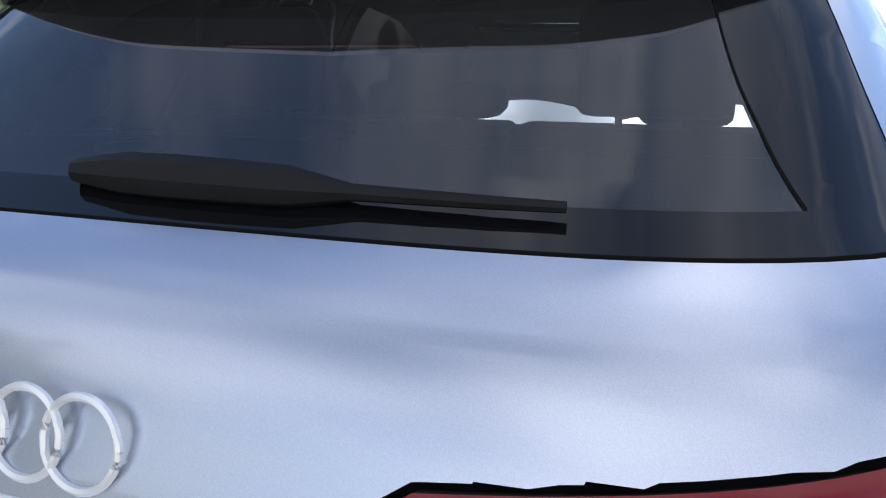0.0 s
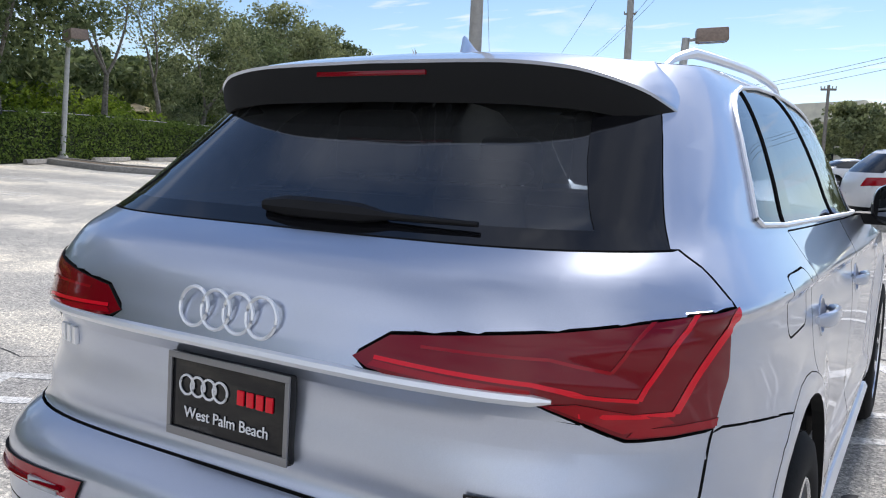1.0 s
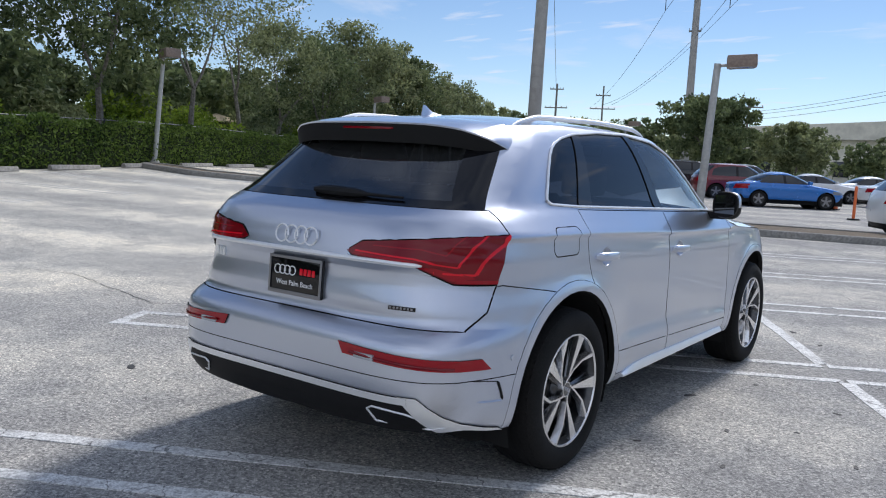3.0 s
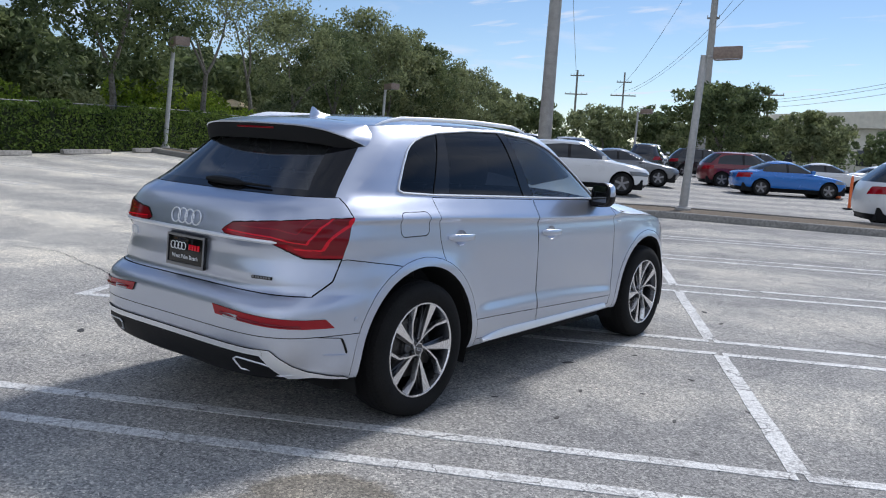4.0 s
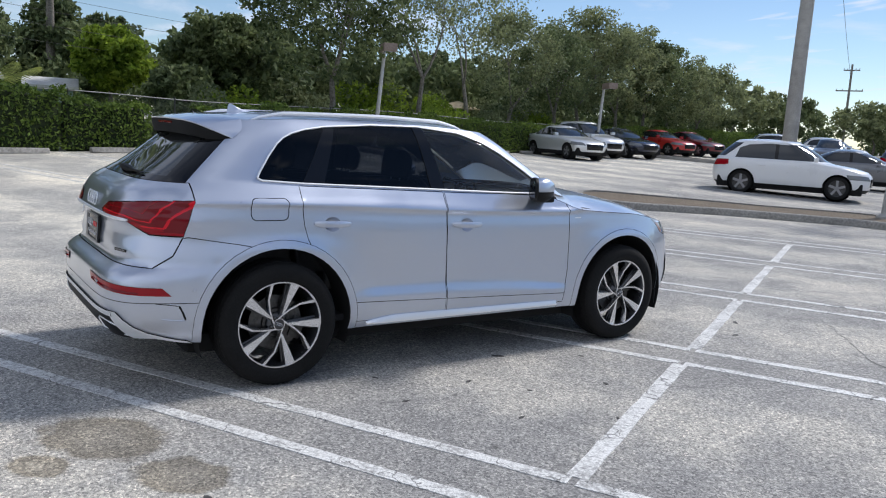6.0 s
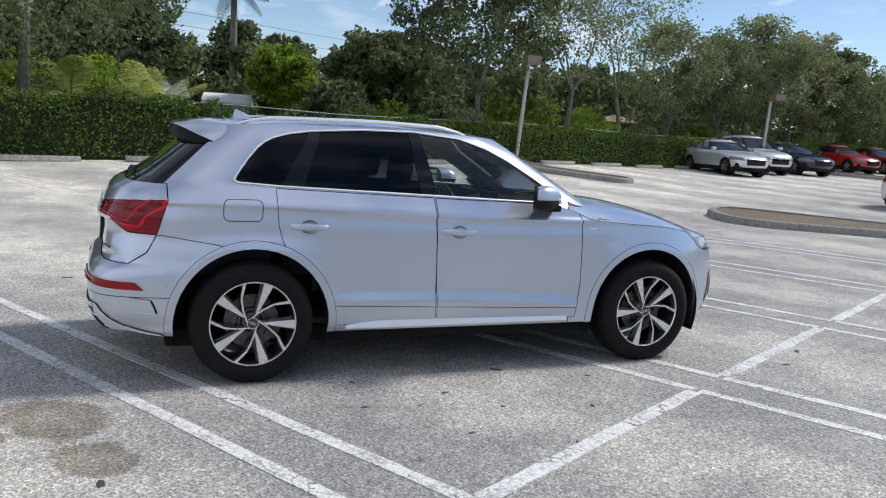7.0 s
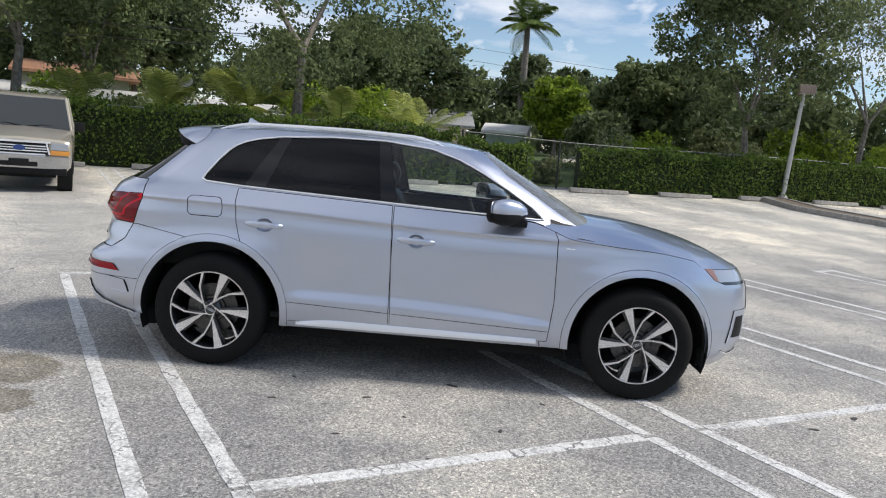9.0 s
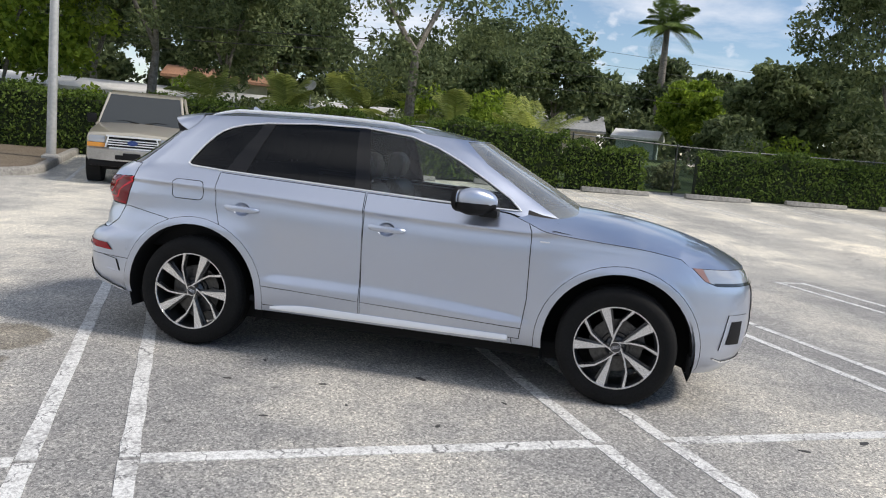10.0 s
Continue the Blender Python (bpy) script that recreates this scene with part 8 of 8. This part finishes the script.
def car_interior(car):
    cabin = part("cabin_floor", box(bmesh.new(), -0.78, 0.15, 0.33, 0.78, 2.35, 0.37, 0.01), M_FABRIC, car, "dark carpeted cabin floor")
    # rear bench, three backs
    for x0, x1 in ((-0.64, -0.18), (-0.172, 0.122), (0.13, 0.64)):
        bm = bmesh.new()
        slab(bm, x0, x1, [(0.22, 0.62), (0.42, 0.62), (0.30, 1.18), (0.22, 1.225), (0.11, 1.225)], 0.02)
        bk = part("rear_seat_back", bm, M_FABRIC, car, "dark carpeted rear seat back")
        bm = bmesh.new()
        slab(bm, x0 + 0.005, x1 - 0.005, [(0.20, 1.17), (0.315, 1.16), (0.27, 1.245), (0.13, 1.24), (0.10, 1.205)], 0.018)
        part("top_roll", bm, M_SEAT, bk, "black leather top roll")
        lx = (x0 + x1) / 2
        if x1 - x0 > 0.35:
            part("release_latch", box(bmesh.new(), lx - 0.05, 0.118, 1.075, lx + 0.05, 0.15, 1.115, 0.006), M_BLACK_GLOSS, bk, "black release latch")
        bm = bmesh.new()
        slab(bm, x0, x1, [(0.40, 0.50), (0.95, 0.52), (0.97, 0.62), (0.90, 0.67), (0.40, 0.64)], 0.03)
        part("rear_seat_cushion", bm, M_SEAT, car, "black leather rear seat cushion")
    headrest("rear_headrest", -0.41, 0.17, 1.26, 0.27, 0.20, car)
    headrest("rear_headrest", -0.02, 0.17, 1.25, 0.27, 0.07, car)
    headrest("rear_headrest", 0.39, 0.17, 1.26, 0.27, 0.20, car)
    # front seats
    for x in (-0.38, 0.38):
        bm = bmesh.new()
        slab(bm, x - 0.25, x + 0.25, [(1.10, 0.55), (1.26, 0.55), (1.14, 1.13), (1.07, 1.20), (0.98, 1.17)], 0.045)
        fs = part("front_seat_back", bm, M_SEAT, car, "black leather front seat back")
        for s in (-1, 1):
            bm = bmesh.new()
            slab(bm, x + s * 0.21 - 0.045, x + s * 0.21 + 0.045, [(1.14, 0.56), (1.32, 0.60), (1.20, 1.05), (1.09, 1.12)], 0.03)
            part("side_bolster", bm, M_SEAT, fs)
        bm = bmesh.new()
        slab(bm, x - 0.25, x + 0.25, [(1.15, 0.45), (1.72, 0.47), (1.76, 0.58), (1.68, 0.64), (1.15, 0.58)], 0.04)
        part("front_seat_cushion", bm, M_SEAT, car, "black leather front seat cushion")
        headrest("front_headrest", x, 1.04, 1.21, 0.25, 0.19, car)
    # dash, console, wheel
    bm = bmesh.new()
    slab(bm, -0.74, 0.74, [(2.0, 0.62), (1.93, 0.86), (1.98, 1.03), (2.2, 1.085), (2.42, 1.08), (2.40, 0.62)], 0.04)
    dash = part("dashboard", bm, M_BLACK, car, "black dashboard")
    part("centre_screen", box(bmesh.new(), -0.14, 1.90, 0.98, 0.14, 1.925, 1.14, 0.008), M_BLACK_GLOSS, dash, "black centre screen")
    bm = bmesh.new()
    slab(bm, -0.12, 0.12, [(1.0, 0.40), (1.95, 0.40), (1.95, 0.78), (1.4, 0.72), (1.0, 0.70)], 0.03)
    part("centre_console", bm, M_BLACK, car, "black centre console")
    m = Matrix.Translation((-0.38, 1.74, 0.98)) @ Matrix.Rotation(radians(-68), 4, "X")
    bm = bmesh.new()
    tube(bm, [m @ Vector((0.185 * math.cos(a), 0.185 * math.sin(a), 0)) for a in [i * math.tau / 40 for i in range(41)]], 0.016, 8, False)
    sw = part("steering_wheel", fix(bm), M_SEAT, car, "black leather steering wheel")
    bm = bmesh.new()
    lathe(bm, [(-0.03, 0.06), (0.0, 0.075), (0.02, 0.06), (0.024, 0.001)], 24, "z")
    bmesh.ops.transform(bm, matrix=m, verts=bm.verts)
    part("airbag_cover", fix(bm), M_BLACK, sw)
    for a in (0.1, math.pi - 0.1, -math.pi / 2):
        bm = bmesh.new()
        tube(bm, [m @ Vector((0.05 * math.cos(a), 0.05 * math.sin(a), 0)), m @ Vector((0.18 * math.cos(a), 0.18 * math.sin(a), 0))], 0.014, 6)
        part("wheel_spoke", fix(bm), M_BLACK, sw)
    bm = bmesh.new()
    slab(bm, -0.11, 0.11, [(1.80, 1.44), (1.83, 1.44), (1.84, 1.50), (1.81, 1.505)], 0.008)
    part("rear_view_mirror", bm, M_BLACK, car, "black rear-view mirror")
    # boot
    part("boot_floor", box(bmesh.new(), -0.60, -0.62, 0.62, 0.60, 0.24, 0.66, 0.01), M_FABRIC, car, "dark carpeted boot floor")
    for s in (1, -1):
        bm = bmesh.new()
        slab(bm, min(s * 0.60, s * 0.72), max(s * 0.60, s * 0.72), [(-0.58, 0.62), (0.16, 0.62), (0.06, 1.17), (-0.46, 1.15)], 0.03)
        tr = part("boot_side_trim", bm, M_BLACK, car, "black boot side trim")
        for k in range(7):
            part("vent_slat", box(bmesh.new(), s * 0.598 - 0.004, -0.06, 0.90 + 0.016 * k, s * 0.598 + 0.004, 0.08, 0.908 + 0.016 * k, 0.002), M_BLACK_GLOSS, tr)
        if s < 0:
            part("boot_light", box(bmesh.new(), -0.603, -0.03, 1.035, -0.594, 0.09, 1.05, 0.003), M_WHITE, tr, "slim white boot light")
    part("boot_sill", box(bmesh.new(), -0.56, -0.76, 0.655, 0.56, -0.60, 0.70, 0.015), M_BLACK, car, "ribbed black loading sill")


car_interior(CAR)


def carton(x, y, z, w, d, h, rz, label):
    t = thing("cardboard_box", pose(x, y, z, 0, 0, rz), label, "box")
    part("carton_body", box(bmesh.new(), -w / 2, -d / 2, 0, w / 2, d / 2, h, 0.003), M_CARD, t)
    part("carton_flap", box(bmesh.new(), -w / 2 + 0.002, -d / 2 - 0.003, h - 0.045, w / 2 - 0.002, -d / 2 - 0.0005, h, 0.001), M_CARD, t)


carton(-0.01, -0.22, 0.664, 0.27, 0.14, 0.145, 2, "small brown cardboard box in the car boot")
carton(-0.10, -0.11, 0.664, 0.80, 0.07, 0.12, 1, "long flat brown cardboard box in the boot")


def crumple(name, x0, x1, y0, y1, z0, peak, seed, mat, label, cat, peaks=()):
    """A creased sheet heaped up in the boot."""
    bm = bmesh.new()
    n, m = 46, 30
    g = []
    for i in range(n):
        row = []
        for j in range(m):
            u, v = i / (n - 1), j / (m - 1)
            x, y = x0 + (x1 - x0) * u, y0 + (y1 - y0) * v
            p = Vector((x * 7, y * 7, seed))
            h = abs(noise.noise(p)) * 0.6 + abs(noise.noise(p * 2.3)) * 0.35 + abs(noise.noise(p * 5.1)) * 0.2
            e = math.sin(math.pi * min(1, max(0, u))) ** 0.4 * math.sin(math.pi * v) ** 0.4
            z = z0 + 0.004 + peak * (0.25 + h) * e
            for px, py, ph, pr in peaks:
                z += ph * math.exp(-((x - px) ** 2 + (y - py) ** 2) / pr ** 2)
            row.append(bm.verts.new((x + 0.03 * noise.noise(p * 1.7), y + 0.03 * noise.noise(p * 1.9), z)))
        g.append(row)
    for a, b in zip(g, g[1:]):
        for j in range(m - 1):
            bm.faces.new((a[j], a[j + 1], b[j + 1], b[j]))
    t = part(name, fix(bm), mat, None, smooth=False)
    return tagged(t, label, cat)


crumple("plastic_sheet", -0.58, 0.30, -0.12, 0.08, 0.79, 0.09, 3, M_FILM, "crumpled clear plastic film heaped in the boot", "plastic sheet", ((-0.38, 0.02, 0.14, 0.07), (0.10, 0.02, 0.12, 0.06)))
crumple("plastic_sheet", 0.16, 0.58, -0.34, 0.06, 0.665, 0.12, 8, M_FILM, "milky plastic bag lying in the boot", "plastic sheet")
crumple("plastic_sheet", -0.56, 0.50, -0.60, -0.34, 0.664, 0.05, 12, M_FILM, "crumpled clear plastic film along the sill", "plastic sheet")
crumple("paper_sheet", -0.34, 0.02, -0.50, -0.30, 0.70, 0.06, 15, M_PAPER, "off-white folded paper sheet in the boot", "paper")


def booklet(x, y, z, w, d, rz, mat, label):
    t = thing("booklet", pose(x, y, z, 0, 0, rz), label, "booklet")
    part("pages", box(bmesh.new(), -w / 2, -d / 2, 0, w / 2, d / 2, 0.006, 0.001), M_PAPER, t)
    part("cover", box(bmesh.new(), -w / 2 - 0.002, -d / 2 - 0.002, 0.006, w / 2 + 0.002, d / 2 + 0.002, 0.008, 0.0005), mat, t)


booklet(0.22, -0.40, 0.664, 0.20, 0.14, 12, M_BLACK_GLOSS, "black booklet lying on the boot floor")
booklet(0.12, -0.37, 0.664, 0.16, 0.12, -20, M_PAPER, "printed white leaflet lying in the boot")
booklet(0.08, -0.52, 0.664, 0.12, 0.07, 25, M_PAPER, "white printed label card in the boot")
